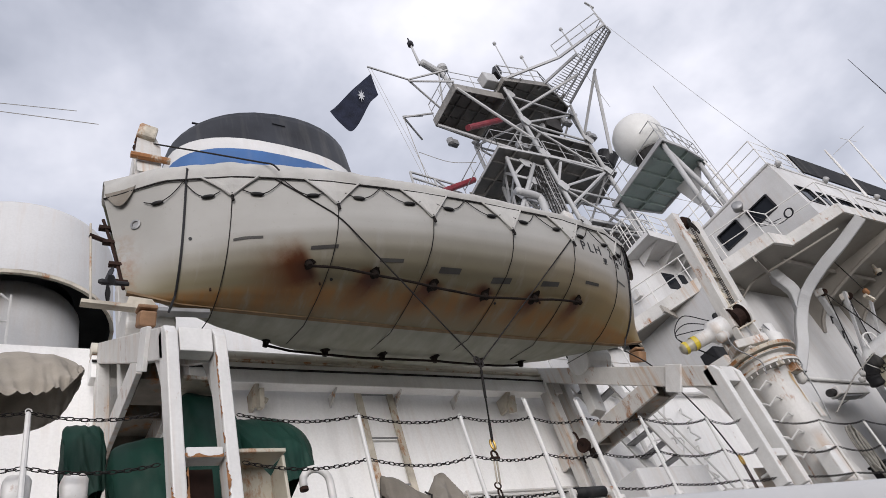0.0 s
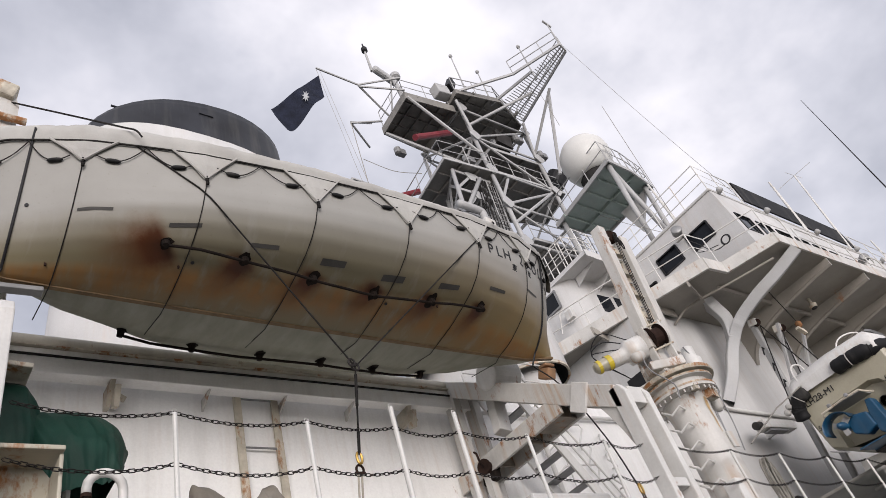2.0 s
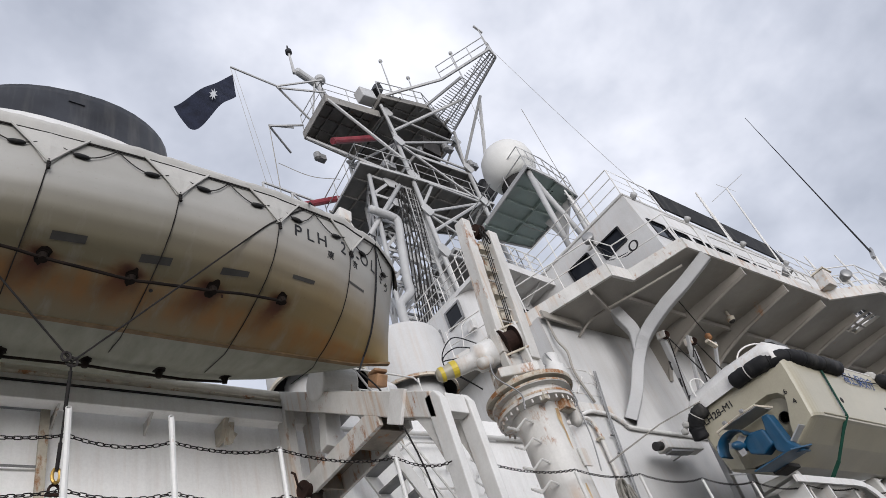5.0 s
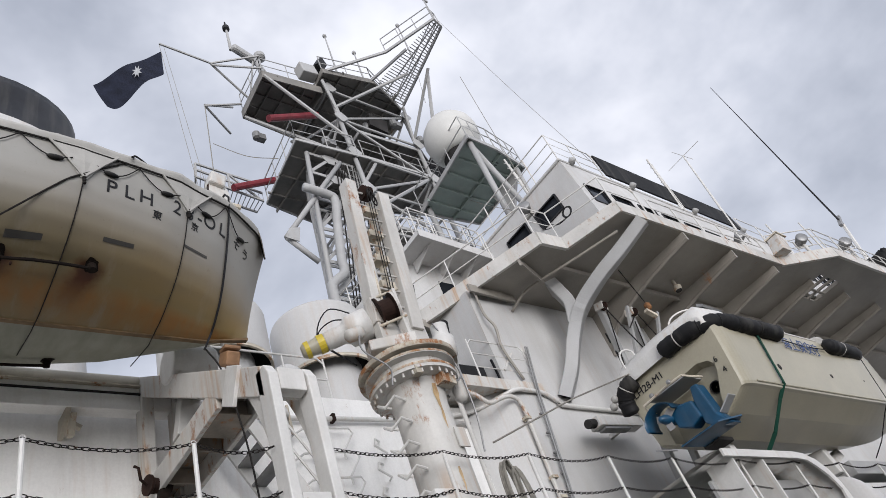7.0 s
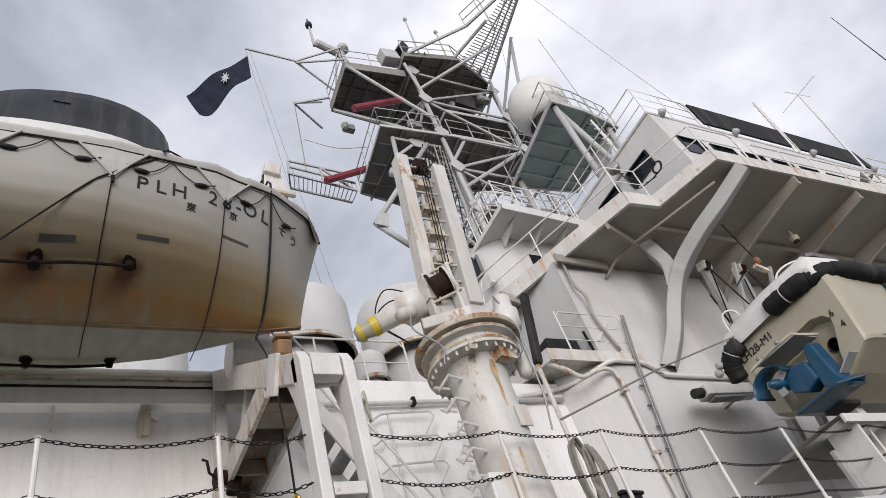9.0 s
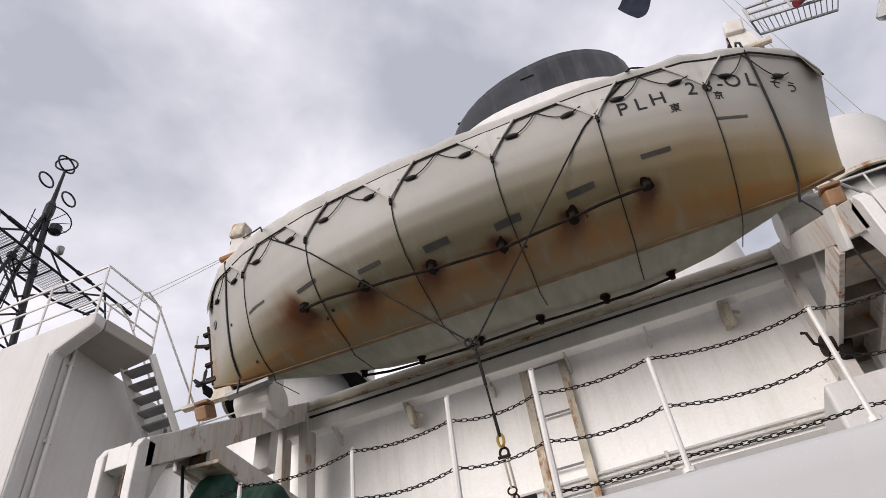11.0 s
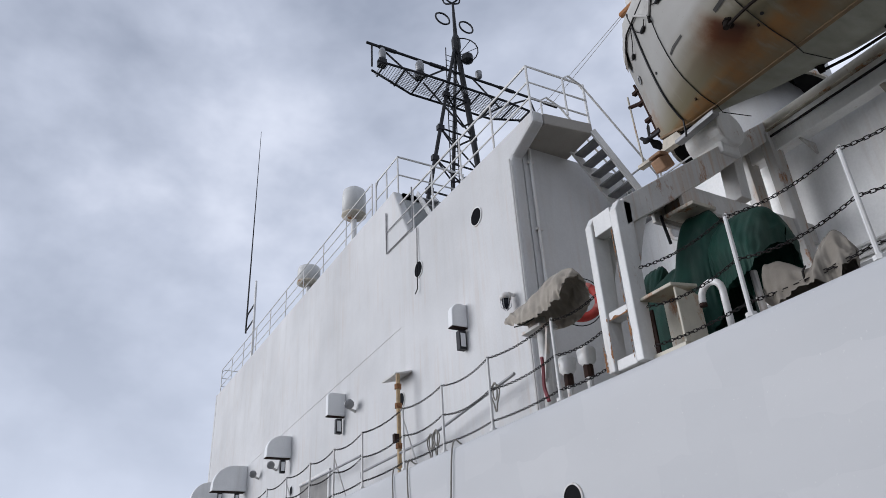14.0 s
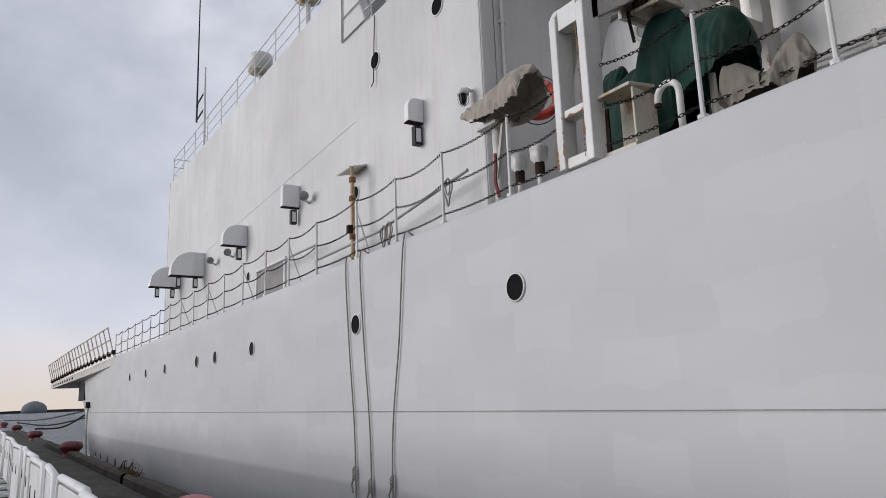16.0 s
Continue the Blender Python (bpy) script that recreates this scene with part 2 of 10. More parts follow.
M["star_grey"] = paint("washed_grey_print", (0.36, 0.37, 0.38), 0.8, 0.1, 3.0)
M["pale"] = paint("pale_grey_print", (0.62, 0.62, 0.62), 0.7, 0.05, 3.0)
M["concrete"] = paint("quay_concrete", (0.066, 0.062, 0.052), 0.9, 0.18, 0.8, 0.1, 1.5, 0.2, 0.7, 0, 20)
M["timber"] = paint("dark_quay_kerb", (0.055, 0.046, 0.038), 0.9, 0.25, 1.5, 0, 2, 0, 0.8, 0, 14)
M["plastic"] = paint("white_barrier_plastic", (0.72, 0.72, 0.71), 0.45, 0.04, 1.5, 0, 2, 0.25, 0.1)
M["bollard"] = paint("maroon_bollard", (0.10, 0.012, 0.017), 0.55, 0.15, 3.0, 0.1, 3, 0, 0.2)
M["bollard_pink"] = paint("faded_red_bollard", (0.48, 0.20, 0.20), 0.6, 0.15, 3.0, 0, 3, 0, 0.2)
M["land"] = paint("far_shore", (0.05, 0.055, 0.06), 0.95, 0.3, 0.02, 0, 2, 0, 0)
M["far_grey"] = paint("far_building", (0.15, 0.165, 0.18), 0.9, 0.1, 0.05)
M["weed"] = paint("dry_weed", (0.085, 0.062, 0.032), 0.9, 0.3, 8.0)


def glass_dark():
    m, n, l, b, vec = nodes_of("dark_window_glass")
    b.inputs["Base Color"].default_value = (0.012, 0.014, 0.018, 1)
    b.inputs["Roughness"].default_value = 0.06
    b.inputs["Specular IOR Level"].default_value = 0.14
    return m


M["glass"] = glass_dark()
M["port_glass"] = paint("porthole_dark_glass", (0.006, 0.006, 0.007), 0.25, 0.1, 6.0, 0, 2, 0, 0.02)
M["port_glass"].node_tree.nodes["Principled BSDF"].inputs["Specular IOR Level"].default_value = 0.02


def water_mat():
    m, n, l, b, vec = nodes_of("harbour_water")
    b.inputs["Base Color"].default_value = (0.035, 0.06, 0.075, 1)
    b.inputs["Roughness"].default_value = 0.22
    b.inputs["Specular IOR Level"].default_value = 0.3
    b.inputs["IOR"].default_value = 1.12
    w = noise_tex(n, l, vec, 0.40, 7, 0.65, (1, 1.6, 1))
    w2 = noise_tex(n, l, vec, 0.05, 3, 0.5)
    c = mix(n, l, ramp(n, l, w2, 0.35, 0.65), (0.055, 0.08, 0.10), (0.095, 0.125, 0.145))
    l.new(c, b.inputs["Base Color"])
    bump(n, l, b, w, 1.0, 1.6)
    return m


M["water"] = water_mat()


def hull_mat():
    """Ship's side: white paint in wide overlapping roller fields, faint plate waviness, older grey paint on the lower strake."""
    m, n, l, b, vec = nodes_of("ship_side_paint")
    a = noise_tex(n, l, vec, 0.35, 4, 0.5, (0.6, 1, 1.6))
    s = noise_tex(n, l, vec, 26, 3, 0.6, None, 4.4)
    sep = n.new("ShaderNodeSeparateXYZ")
    l.new(vec, sep.inputs[0])
    brick = n.new("ShaderNodeTexBrick")
    mp = n.new("ShaderNodeMapping")
    mp.inputs["Rotation"].default_value = (radians(90), 0, 0)
    l.new(vec, mp.inputs["Vector"])
    wob = n.new("ShaderNodeVectorMath")
    wob.operation = "ADD"
    l.new(mp.outputs["Vector"], wob.inputs[0])
    l.new(noise_col(n, l, vec), wob.inputs[1])
    l.new(wob.outputs[0], brick.inputs["Vector"])
    brick.inputs["Scale"].default_value = 0.55
    brick.inputs["Mortar Size"].default_value = 0.0
    brick.inputs["Color1"].default_value, brick.inputs["Color2"].default_value = (1, 1, 1, 1), (0.93, 0.935, 0.94, 1)
    c = mix(n, l, ramp(n, l, a, 0.3, 0.7), (0.45, 0.45, 0.45), (0.52, 0.517, 0.512))
    c = mix(n, l, 1.0, c, brick.outputs["Color"], "MULTIPLY")
    c = mix(n, l, ramp(n, l, s, 0.66, 0.74), c, (0.55, 0.55, 0.53))
    spots = noise_tex(n, l, vec, 5.0, 7, 0.7, (1, 1, 0.6), 9.1)
    c = mix(n, l, ramp(n, l, spots, 0.765, 0.80), c, (0.42, 0.30, 0.22))
    runs = noise_tex(n, l, vec, 1.5, 5, 0.6, (2.0, 1, 0.12), 2.7)
    c = mix(n, l, ramp(n, l, runs, 0.55, 0.85, (0, 0, 0, 1), (0.22, 0.22, 0.22, 1)), c, (0.45, 0.44, 0.42))
    band = n.new("ShaderNodeMapRange")
    band.inputs["From Min"].default_value, band.inputs["From Max"].default_value = 0.26, 0.16
    l.new(sep.outputs["Z"], band.inputs["Value"])
    c = mix(n, l, band.outputs[0], c, mix(n, l, 1.0, c, (0.72, 0.72, 0.74), "MULTIPLY"))
    l.new(c, b.inputs["Base Color"])
    b.inputs["Roughness"].default_value = 0.55
    wav = noise_tex(n, l, vec, 0.9, 3, 0.4, None, 5.5)
    bump(n, l, b, wav, 0.2, 0.05)
    return m


def noise_col(n, l, vec):
    t = n.new("ShaderNodeTexNoise")
    t.inputs["Scale"].default_value = 1.8
    l.new(vec, t.inputs["Vector"])
    k = n.new("ShaderNodeVectorMath")
    k.operation = "SCALE"
    k.inputs["Scale"].default_value = 0.35
    l.new(t.outputs["Color"], k.inputs[0])
    return k.outputs[0]


M["hull"] = hull_mat()


def lifeboat_mat():
    """Cream-white boat side: brown weathering and painted underside shade below the hand rail, orange stain along the
    keel, rust running aft and down from each rail bracket.
    """
    m, n, l, b, vec = nodes_of("lifeboat_gelcoat")
    sep = n.new("ShaderNodeSeparateXYZ")
    l.new(vec, sep.inputs[0])

    def rng(src, a, bb, c=0.0, d=1.0):
        k = n.new("ShaderNodeMapRange")
        k.inputs["From Min"].default_value, k.inputs["From Max"].default_value = a, bb
        k.inputs["To Min"].default_value, k.inputs["To Max"].default_value = c, d
        l.new(src, k.inputs["Value"])
        return k.outputs[0]

    def calc(op, a, bb):
        k = n.new("ShaderNodeMath")
        k.operation = op
        for s, v in zip(k.inputs, (a, bb)):
            if isinstance(v, bpy.types.NodeSocket):
                l.new(v, s)
            else:
                s.default_value = v
        return k.outputs[0]

    def mul(a, bb):
        return calc("MULTIPLY", a, bb)

    def vmath(op, a, bb):
        k = n.new("ShaderNodeVectorMath")
        k.operation = op
        for s, v in zip(k.inputs, (a, bb)):
            if isinstance(v, bpy.types.NodeSocket):
                l.new(v, s)
            else:
                s.default_value = v
        return k.outputs["Value"] if op in ("DOT_PRODUCT", "LENGTH") else k.outputs[0]

    # height above the tilted keel line, and the way across it
    zb = calc("SUBTRACT", calc("ADD", sep.outputs["Z"], mul(sep.outputs["X"], 0.033)), 0.337)
    yb = calc("SUBTRACT", calc("ADD", sep.outputs["Y"], mul(sep.outputs["X"], 0.035)), 0.357)
    big = noise_tex(n, l, vec, 0.9, 5, 0.55)
    fine = noise_tex(n, l, vec, 22, 4, 0.6, None, 3.0)
    runs = noise_tex(n, l, vec, 2.4, 6, 0.6, (2.2, 0.6, 0.25), 6.0)
    drip = noise_tex(n, l, vec, 6.0, 7, 0.7, (1.0, 1.0, 1.0), 2.2)
    c = mix(n, l, ramp(n, l, big, 0.3, 0.7), (0.275, 0.266, 0.243), (0.330, 0.322, 0.300))
    # olive-brown weathering and painted shade deepening down the side, golden towards the fore end
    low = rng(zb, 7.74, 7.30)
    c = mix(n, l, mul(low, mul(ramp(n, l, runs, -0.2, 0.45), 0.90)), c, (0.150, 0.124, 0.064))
    fore = mul(rng(sep.outputs["X"], 6.4, 9.4), rng(zb, 8.0, 7.35))
    c = mix(n, l, mul(fore, mul(ramp(n, l, big, 0.1, 0.6), 0.72)), c, (0.250, 0.158, 0.048))
    line = mul(mul(rng(zb, 7.27, 7.21), rng(zb, 7.13, 7.17)), ramp(n, l, runs, 0.25, 0.6))
    c = mix(n, l, mul(line, 0.8), c, (0.25, 0.112, 0.024))
    # paler grey-green side beyond the keel
    bottom = rng(yb, 5.99, 6.03)
    c = mix(n, l, bottom, c, mix(n, l, ramp(n, l, runs, 0.3, 0.7), (0.165, 0.163, 0.118), (0.25, 0.248, 0.198)))
    for i, (x, y, z) in enumerate(((3.69, 5.45, 7.575), (4.58, 5.38, 7.487), (5.48, 5.33, 7.412), (6.37, 5.28, 7.366), (7.26, 5.27, 7.363), (8.13, 5.26, 7.382))):
        length, width, way = (0.90, 0.40, Vector((-0.80, 0.58, -0.14))) if i == 0 else ((0.75, 0.17, Vector((-0.28, 0.91, -0.30))) if i == 5 else (0.72, 0.22, Vector((-0.40, 0.87, -0.29))))
        way.normalize()
        p = vmath("SUBTRACT", vec, (x, y, z))
        along = vmath("DOT_PRODUCT", p, tuple(way))
        k = n.new("ShaderNodeVectorMath")
        k.operation = "SCALE"
        k.inputs[0].default_value = tuple(way)
        l.new(along, k.inputs["Scale"])
        aside = vmath("LENGTH", vmath("SUBTRACT", p, k.outputs[0]), (0, 0, 0))
        wob = calc("ADD", aside, mul(calc("SUBTRACT", drip, 0.5), 0.26 if i == 0 else 0.16))
        spread = mul(mul(rng(wob, width * 1.25, width * 0.35), rng(along, length, length * 0.25)), rng(along, -0.12, 0.02))
        c = mix(n, l, mul(spread, 0.5), c, (0.17, 0.070, 0.014))
        c = mix(n, l, mul(spread, mul(spread, 0.97)), c, (0.080, 0.021, 0.003))
        core = mul(rng(calc("ADD", vmath("LENGTH", p, (0, 0, 0)), mul(calc("SUBTRACT", drip, 0.5), 0.10)), 0.30 if i == 0 else 0.19, 0.07), 0.9)
        core = mul(core, rng(along, -0.08, 0.02))
        c = mix(n, l, core, c, (0.045, 0.014, 0.005))
    stern = mul(mul(rng(sep.outputs["X"], 1.86, 1.62), rng(zb, 8.25, 7.6)), ramp(n, l, drip, 0.42, 0.62))
    c = mix(n, l, mul(stern, 0.9), c, (0.20, 0.080, 0.018))
    c = mix(n, l, ramp(n, l, fine, 0.62, 0.8), c, mix(n, l, 1.0, c, (0.86, 0.84, 0.80), "MULTIPLY"))
    l.new(c, b.inputs["Base Color"])
    b.inputs["Roughness"].default_value = 0.5
    b.inputs["Specular IOR Level"].default_value = 0.35
    bump(n, l, b, fine, 0.08, 0.004)
    return m


M["lifeboat"] = lifeboat_mat()

# ---- mesh helpers ----


def thing(name, base, label="", category="", group="", kind=""):
    e = new(name)
    e.empty_display_size = 0.2
    e.location = base
    e.matrix_world = Matrix.Translation(base)
    return tagged(e, label, category, group, kind)


def part(name, bm, mat, parent=None, label="", smooth=False, bevel=0.0):
    me = bpy.data.meshes.new(name)
    bmesh.ops.recalc_face_normals(bm, faces=bm.faces[:])
    if smooth:
        for f in bm.faces:
            f.smooth = True
    bm.to_mesh(me)
    bm.free()
    me.materials.append(M[mat] if isinstance(mat, str) else mat)
    ob = new(name, me)
    if parent is not None:
        ob.parent = parent
        if parent.parent is None:
            ob.matrix_parent_inverse = Matrix.Translation(-parent.location)
    if bevel:
        mod = ob.modifiers.new("bevel", "BEVEL")
        mod.width, mod.segments, mod.limit_method = bevel, 2, "ANGLE"
    if label:
        ob["label"] = label
    return ob


def struct(name, bm, mat, label, category, smooth=False, bevel=0.0):
    return tagged(part(name, bm, mat, None, "", smooth, bevel), label, category, "", "structure")


def B():
    return bmesh.new()


def box(bm, c, s, rot=None):
    """A box of size s round c, turned by rot (a 3x3 or Euler degrees)."""
    r = Matrix.Identity(3) if rot is None else Euler([radians(a) for a in rot]).to_matrix() if isinstance(rot, tuple) else rot
    vs = [bm.verts.new(Vector(c) + r @ Vector((x * s[0] / 2, y * s[1] / 2, z * s[2] / 2))) for x in (-1, 1) for y in (-1, 1) for z in (-1, 1)]
    for f in ((0, 1, 3, 2), (4, 6, 7, 5), (0, 4, 5, 1), (2, 3, 7, 6), (0, 2, 6, 4), (1, 5, 7, 3)):
        bm.faces.new([vs[i] for i in f])
    return bm


def bar(bm, p, q, w, h, up=(0, 0, 1)):
    """A bar of section w x h from p to q."""
    p, q = Vector(p), Vector(q)
    d = (q - p).normalized()
    u = Vector(up)
    if abs(d.dot(u)) > 0.97:
        u = Vector((1, 0, 0))
    s = d.cross(u).normalized()
    u = s.cross(d)
    return box(bm, (p + q) / 2, ((q - p).length, w, h), Matrix((d, s, u)).transposed())


def rod(bm, p, q, r, n=8, r2=None, caps=True):
    p, q = Vector(p), Vector(q)
    d = (q - p).normalized()
    u = Vector((0, 0, 1)) if abs(d.z) < 0.95 else Vector((1, 0, 0))
    s = d.cross(u).normalized()
    u = s.cross(d)
    r2 = r if r2 is None else r2
    ra = [bm.verts.new(p + r * (math.cos(a) * s + math.sin(a) * u)) for a in (2 * math.pi * i / n for i in range(n))]
    rb = [bm.verts.new(q + r2 * (math.cos(a) * s + math.sin(a) * u)) for a in (2 * math.pi * i / n for i in range(n))]
    for i in range(n):
        bm.faces.new((ra[i], ra[(i + 1) % n], rb[(i + 1) % n], rb[i]))
    if caps:
        bm.faces.new(ra[::-1]), bm.faces.new(rb)
    return bm


def tube(bm, pts, r, n=6, closed=False):
    """A round tube along the points."""
    pts = [Vector(p) for p in pts]
    k = len(pts)
    rings = []
    u = None
    for i, p in enumerate(pts):
        a = pts[i - 1] if i or closed else p
        b = pts[(i + 1) % k] if i < k - 1 or closed else p
        d = (b - a).normalized()
        if u is None:
            u = Vector((0, 0, 1)) if abs(d.z) < 0.9 else Vector((1, 0, 0))
        s = d.cross(u)
        if s.length < 1e-4:
            s = d.cross(Vector((0, 1, 0)))
        s.normalize()
        u = s.cross(d)
        rings.append([bm.verts.new(p + r * (math.cos(t) * s + math.sin(t) * u)) for t in (2 * math.pi * j / n for j in range(n))])
    for i in range(k if closed else k - 1):
        a, b = rings[i], rings[(i + 1) % k]
        for j in range(n):
            bm.faces.new((a[j], a[(j + 1) % n], b[(j + 1) % n], b[j]))
    if not closed:
        bm.faces.new(rings[0][::-1]), bm.faces.new(rings[-1])
    return bm


def prism(bm, poly, axis, a, b):
    """A polygon in the plane across the axis ('x': (y, z), 'y': (x, z), 'z': (x, y)), drawn out from a to b."""
    def at(p, t):
        return {"x": (t, *p), "y": (p[0], t, p[1]), "z": (*p, t)}[axis]
    va, vb = [bm.verts.new(at(p, a)) for p in poly], [bm.verts.new(at(p, b)) for p in poly]
    k = len(poly)
    bm.faces.new(va[::-1]), bm.faces.new(vb)
    for i in range(k):
        bm.faces.new((va[i], va[(i + 1) % k], vb[(i + 1) % k], vb[i]))
    return bm


def lathe(bm, c, prof, n=24, axis=(0, 0, 1), caps=True):
    """A turned form round the axis at c, from (radius, height) pairs."""
    z = Vector(axis).normalized()
    x = z.orthogonal().normalized()
    y = z.cross(x)
    rings = [[bm.verts.new(Vector(c) + h * z + max(r, 1e-3) * (math.cos(a) * x + math.sin(a) * y)) for a in (2 * math.pi * i / n for i in range(n))] for r, h in prof]
    for a, b in zip(rings, rings[1:]):
        for i in range(n):
            bm.faces.new((a[i], a[(i + 1) % n], b[(i + 1) % n], b[i]))
    if caps:
        bm.faces.new(rings[0][::-1]), bm.faces.new(rings[-1])
    return bm


def sheet(bm, rows):
    """A grid of points as a surface."""
    vs = [[bm.verts.new(p) for p in r] for r in rows]
    for a, b in zip(vs, vs[1:]):
        for i in range(len(a) - 1):
            bm.faces.new((a[i], a[i + 1], b[i + 1], b[i]))
    return bm


def curve3(pts, k=8):
    """A smooth run through the points (Catmull-Rom)."""
    p = [Vector(q) for q in pts]
    p = [2 * p[0] - p[1]] + p + [2 * p[-1] - p[-2]]
    out = []
    for i in range(1, len(p) - 2):
        for j in range(k):
            t = j / k
            out.append(0.5 * (2 * p[i] + (p[i + 1] - p[i - 1]) * t + (2 * p[i - 1] - 5 * p[i] + 4 * p[i + 1] - p[i + 2]) * t * t + (3 * p[i] - p[i - 1] - 3 * p[i + 1] + p[i + 2]) * t ** 3))
    return out + [p[-2]]


def blob(bm, c, s, seed=0, rough=0.12, n=20, m=14, flat=0.0):
    """A draped, creased lump of cloth round c, of half sizes s; its base is cut level."""
    rnd = Vector((seed * 3.7, seed * 1.3, seed * 2.1))
    rows = []
    for j in range(m + 1):
        th = math.pi * j / m
        row = []
        for i in range(n):
            ph = 2 * math.pi * i / n
            d = Vector((math.sin(th) * math.cos(ph), math.sin(th) * math.sin(ph), math.cos(th)))
            q = Vector((math.copysign(abs(d.x) ** 0.7, d.x), math.copysign(abs(d.y) ** 0.7, d.y), math.copysign(abs(d.z) ** 0.75, d.z)))
            k = 1 + rough * noise.noise(d * 2.0 + rnd) + rough * 0.6 * abs(noise.noise(Vector((d.x * 6, d.y * 6, d.z * 1.5)) + rnd))
            row.append(Vector(c) + Vector((q.x * s[0] * k, q.y * s[1] * k, max(q.z, -1 + flat) * s[2] * k)))
        rows.append(row + row[:1])
    sheet(bm, rows)
    bmesh.ops.remove_doubles(bm, verts=bm.verts[:], dist=1e-4)
    return bm


def cloth(bm, c, s, seed=0, fold=0.16, boxy=0.5, n=44, m=26, tilt=(0, 0, 0), peaks=()):
    """A tarpaulin pulled over something: a rounded box with sharp falling creases, drawn up at the peaks (direction, amount)."""
    off = Vector((seed * 5.1, seed * 2.3, seed * 7.7))
    r = Euler([radians(a) for a in tilt]).to_matrix()
    rows = []
    for j in range(m + 1):
        th = math.pi * j / m
        row = []
        for i in range(n):
            ph = 2 * math.pi * i / n
            d = Vector((math.sin(th) * math.cos(ph), math.sin(th) * math.sin(ph), math.cos(th)))
            q = Vector([math.copysign(abs(a) ** boxy, a) for a in d])
            ridge = 1 - abs(noise.noise(Vector((d.x * 3.2, d.y * 3.2, d.z * 0.9)) + off)) * 2
            fine = 1 - abs(noise.noise(Vector((d.x * 8 + d.z * 2, d.y * 8, d.z * 2.4)) + off)) * 2
            k = 1 + fold * (ridge * 0.7 + fine * 0.35 - 0.55) + 0.3 * fold * noise.noise(d * 1.6 + off)
            for pd, amount in peaks:
                k += amount * max(0.0, d.dot(Vector(pd).normalized())) ** 14
            row.append(Vector(c) + r @ Vector((q.x * s[0] * k, q.y * s[1] * k, q.z * s[2] * (k if q.z > 0 else 1))))
        rows.append(row + row[:1])
    sheet(bm, rows)
    bmesh.ops.remove_doubles(bm, verts=bm.verts[:], dist=1e-4)
    return bm


def drape(bm, ridge, hem, half, pleats=9, depth=0.05, seed=0, n=64, m=22):
    """A tarpaulin hung over a ridge of (x, y, z) points, falling on both sides to a hem of (x, y, z) points, with loose folds."""
    top, low = curve3(ridge, 12), curve3(hem, 12)

    def at(c, u):
        k = u * (len(c) - 1)
        i = min(int(k), len(c) - 2)
        return c[i].lerp(c[i + 1], k - i)
    rows = []
    for i in range(n + 1):
        u = i / n
        p, q = at(top, u), at(low, u)
        end = math.sin(math.pi * u) ** 0.35
        row = []
        for side in (-1, 1):
            line = []
            for j in range(m + 1):
                v = j / m
                w = half * end * math.sin(min(1.0, v * 1.5) * math.pi / 2) ** 0.75
                crease = 1 - 2 * abs(noise.noise(Vector((u * pleats * 0.55 + seed + v * 0.9 * side, v * 1.1 + side * 3, seed * 1.7))))
                fine = 1 - 2 * abs(noise.noise(Vector((u * pleats * 1.3 - v * 1.4, v * 2.6 + side * 5, seed * 0.7))))
                fall = 1 - 2 * abs(noise.noise(Vector((u * pleats * 2.3 + 0.5 * v * side, v * 0.7 + side * 7, seed * 2.3))))
                k = depth * (0.9 * crease * (0.25 + v) + 0.5 * fine + 0.55 * fall * v - 0.5)
                c = p.lerp(q, v)
                line.append(c + Vector((0.25 * k, side * (w + k * (0.35 + 0.65 * v)), 0.45 * k)))
            row += line[::-1] if side < 0 else line[1:]
        rows.append(row)
    return sheet(bm, rows)


def letters(name, body, size, m, mat, parent, label="", depth=0.004):
    """Lettering in the built-in font, as a mesh of little depth, laid out by the pose m (its x to the right, y up)."""
    cu = bpy.data.curves.new(name, "FONT")
    cu.body, cu.size, cu.extrude, cu.align_x = body, size, depth, "CENTER"
    tmp = bpy.data.objects.new(name, cu)
    me = bpy.data.meshes.new_from_object(tmp)
    bpy.data.objects.remove(tmp)
    me.transform(m)
    bm = B()
    bm.from_mesh(me)
    bpy.data.meshes.remove(me)
    return part(name, bm, mat, parent, label)


def facing(p, right, up):
    """A pose at p with x along right and y along up."""
    x = Vector(right).normalized()
    z = x.cross(Vector(up)).normalized()
    y = z.cross(x)
    r = Matrix((x, y, z)).transposed().to_4x4()
    return Matrix.Translation(p) @ r

# ---- quay, water and far shore ----
HULL_Y, DECK_Z = 4.61, 3.90
struct("water", prism(B(), [(-2600, 2.2), (500, 2.2), (500, 1800), (-2600, 1800)], "z", -2.4, -2.2), "water", "grey-blue harbour water ruffled by small waves", "water")
struct("ground", prism(B(), [(-64, -60), (90, -60), (90, 2.05), (-64, 2.05)], "z", -3.2, 0.0), "concrete", "worn grey-brown concrete quay with stains and joints", "quay")
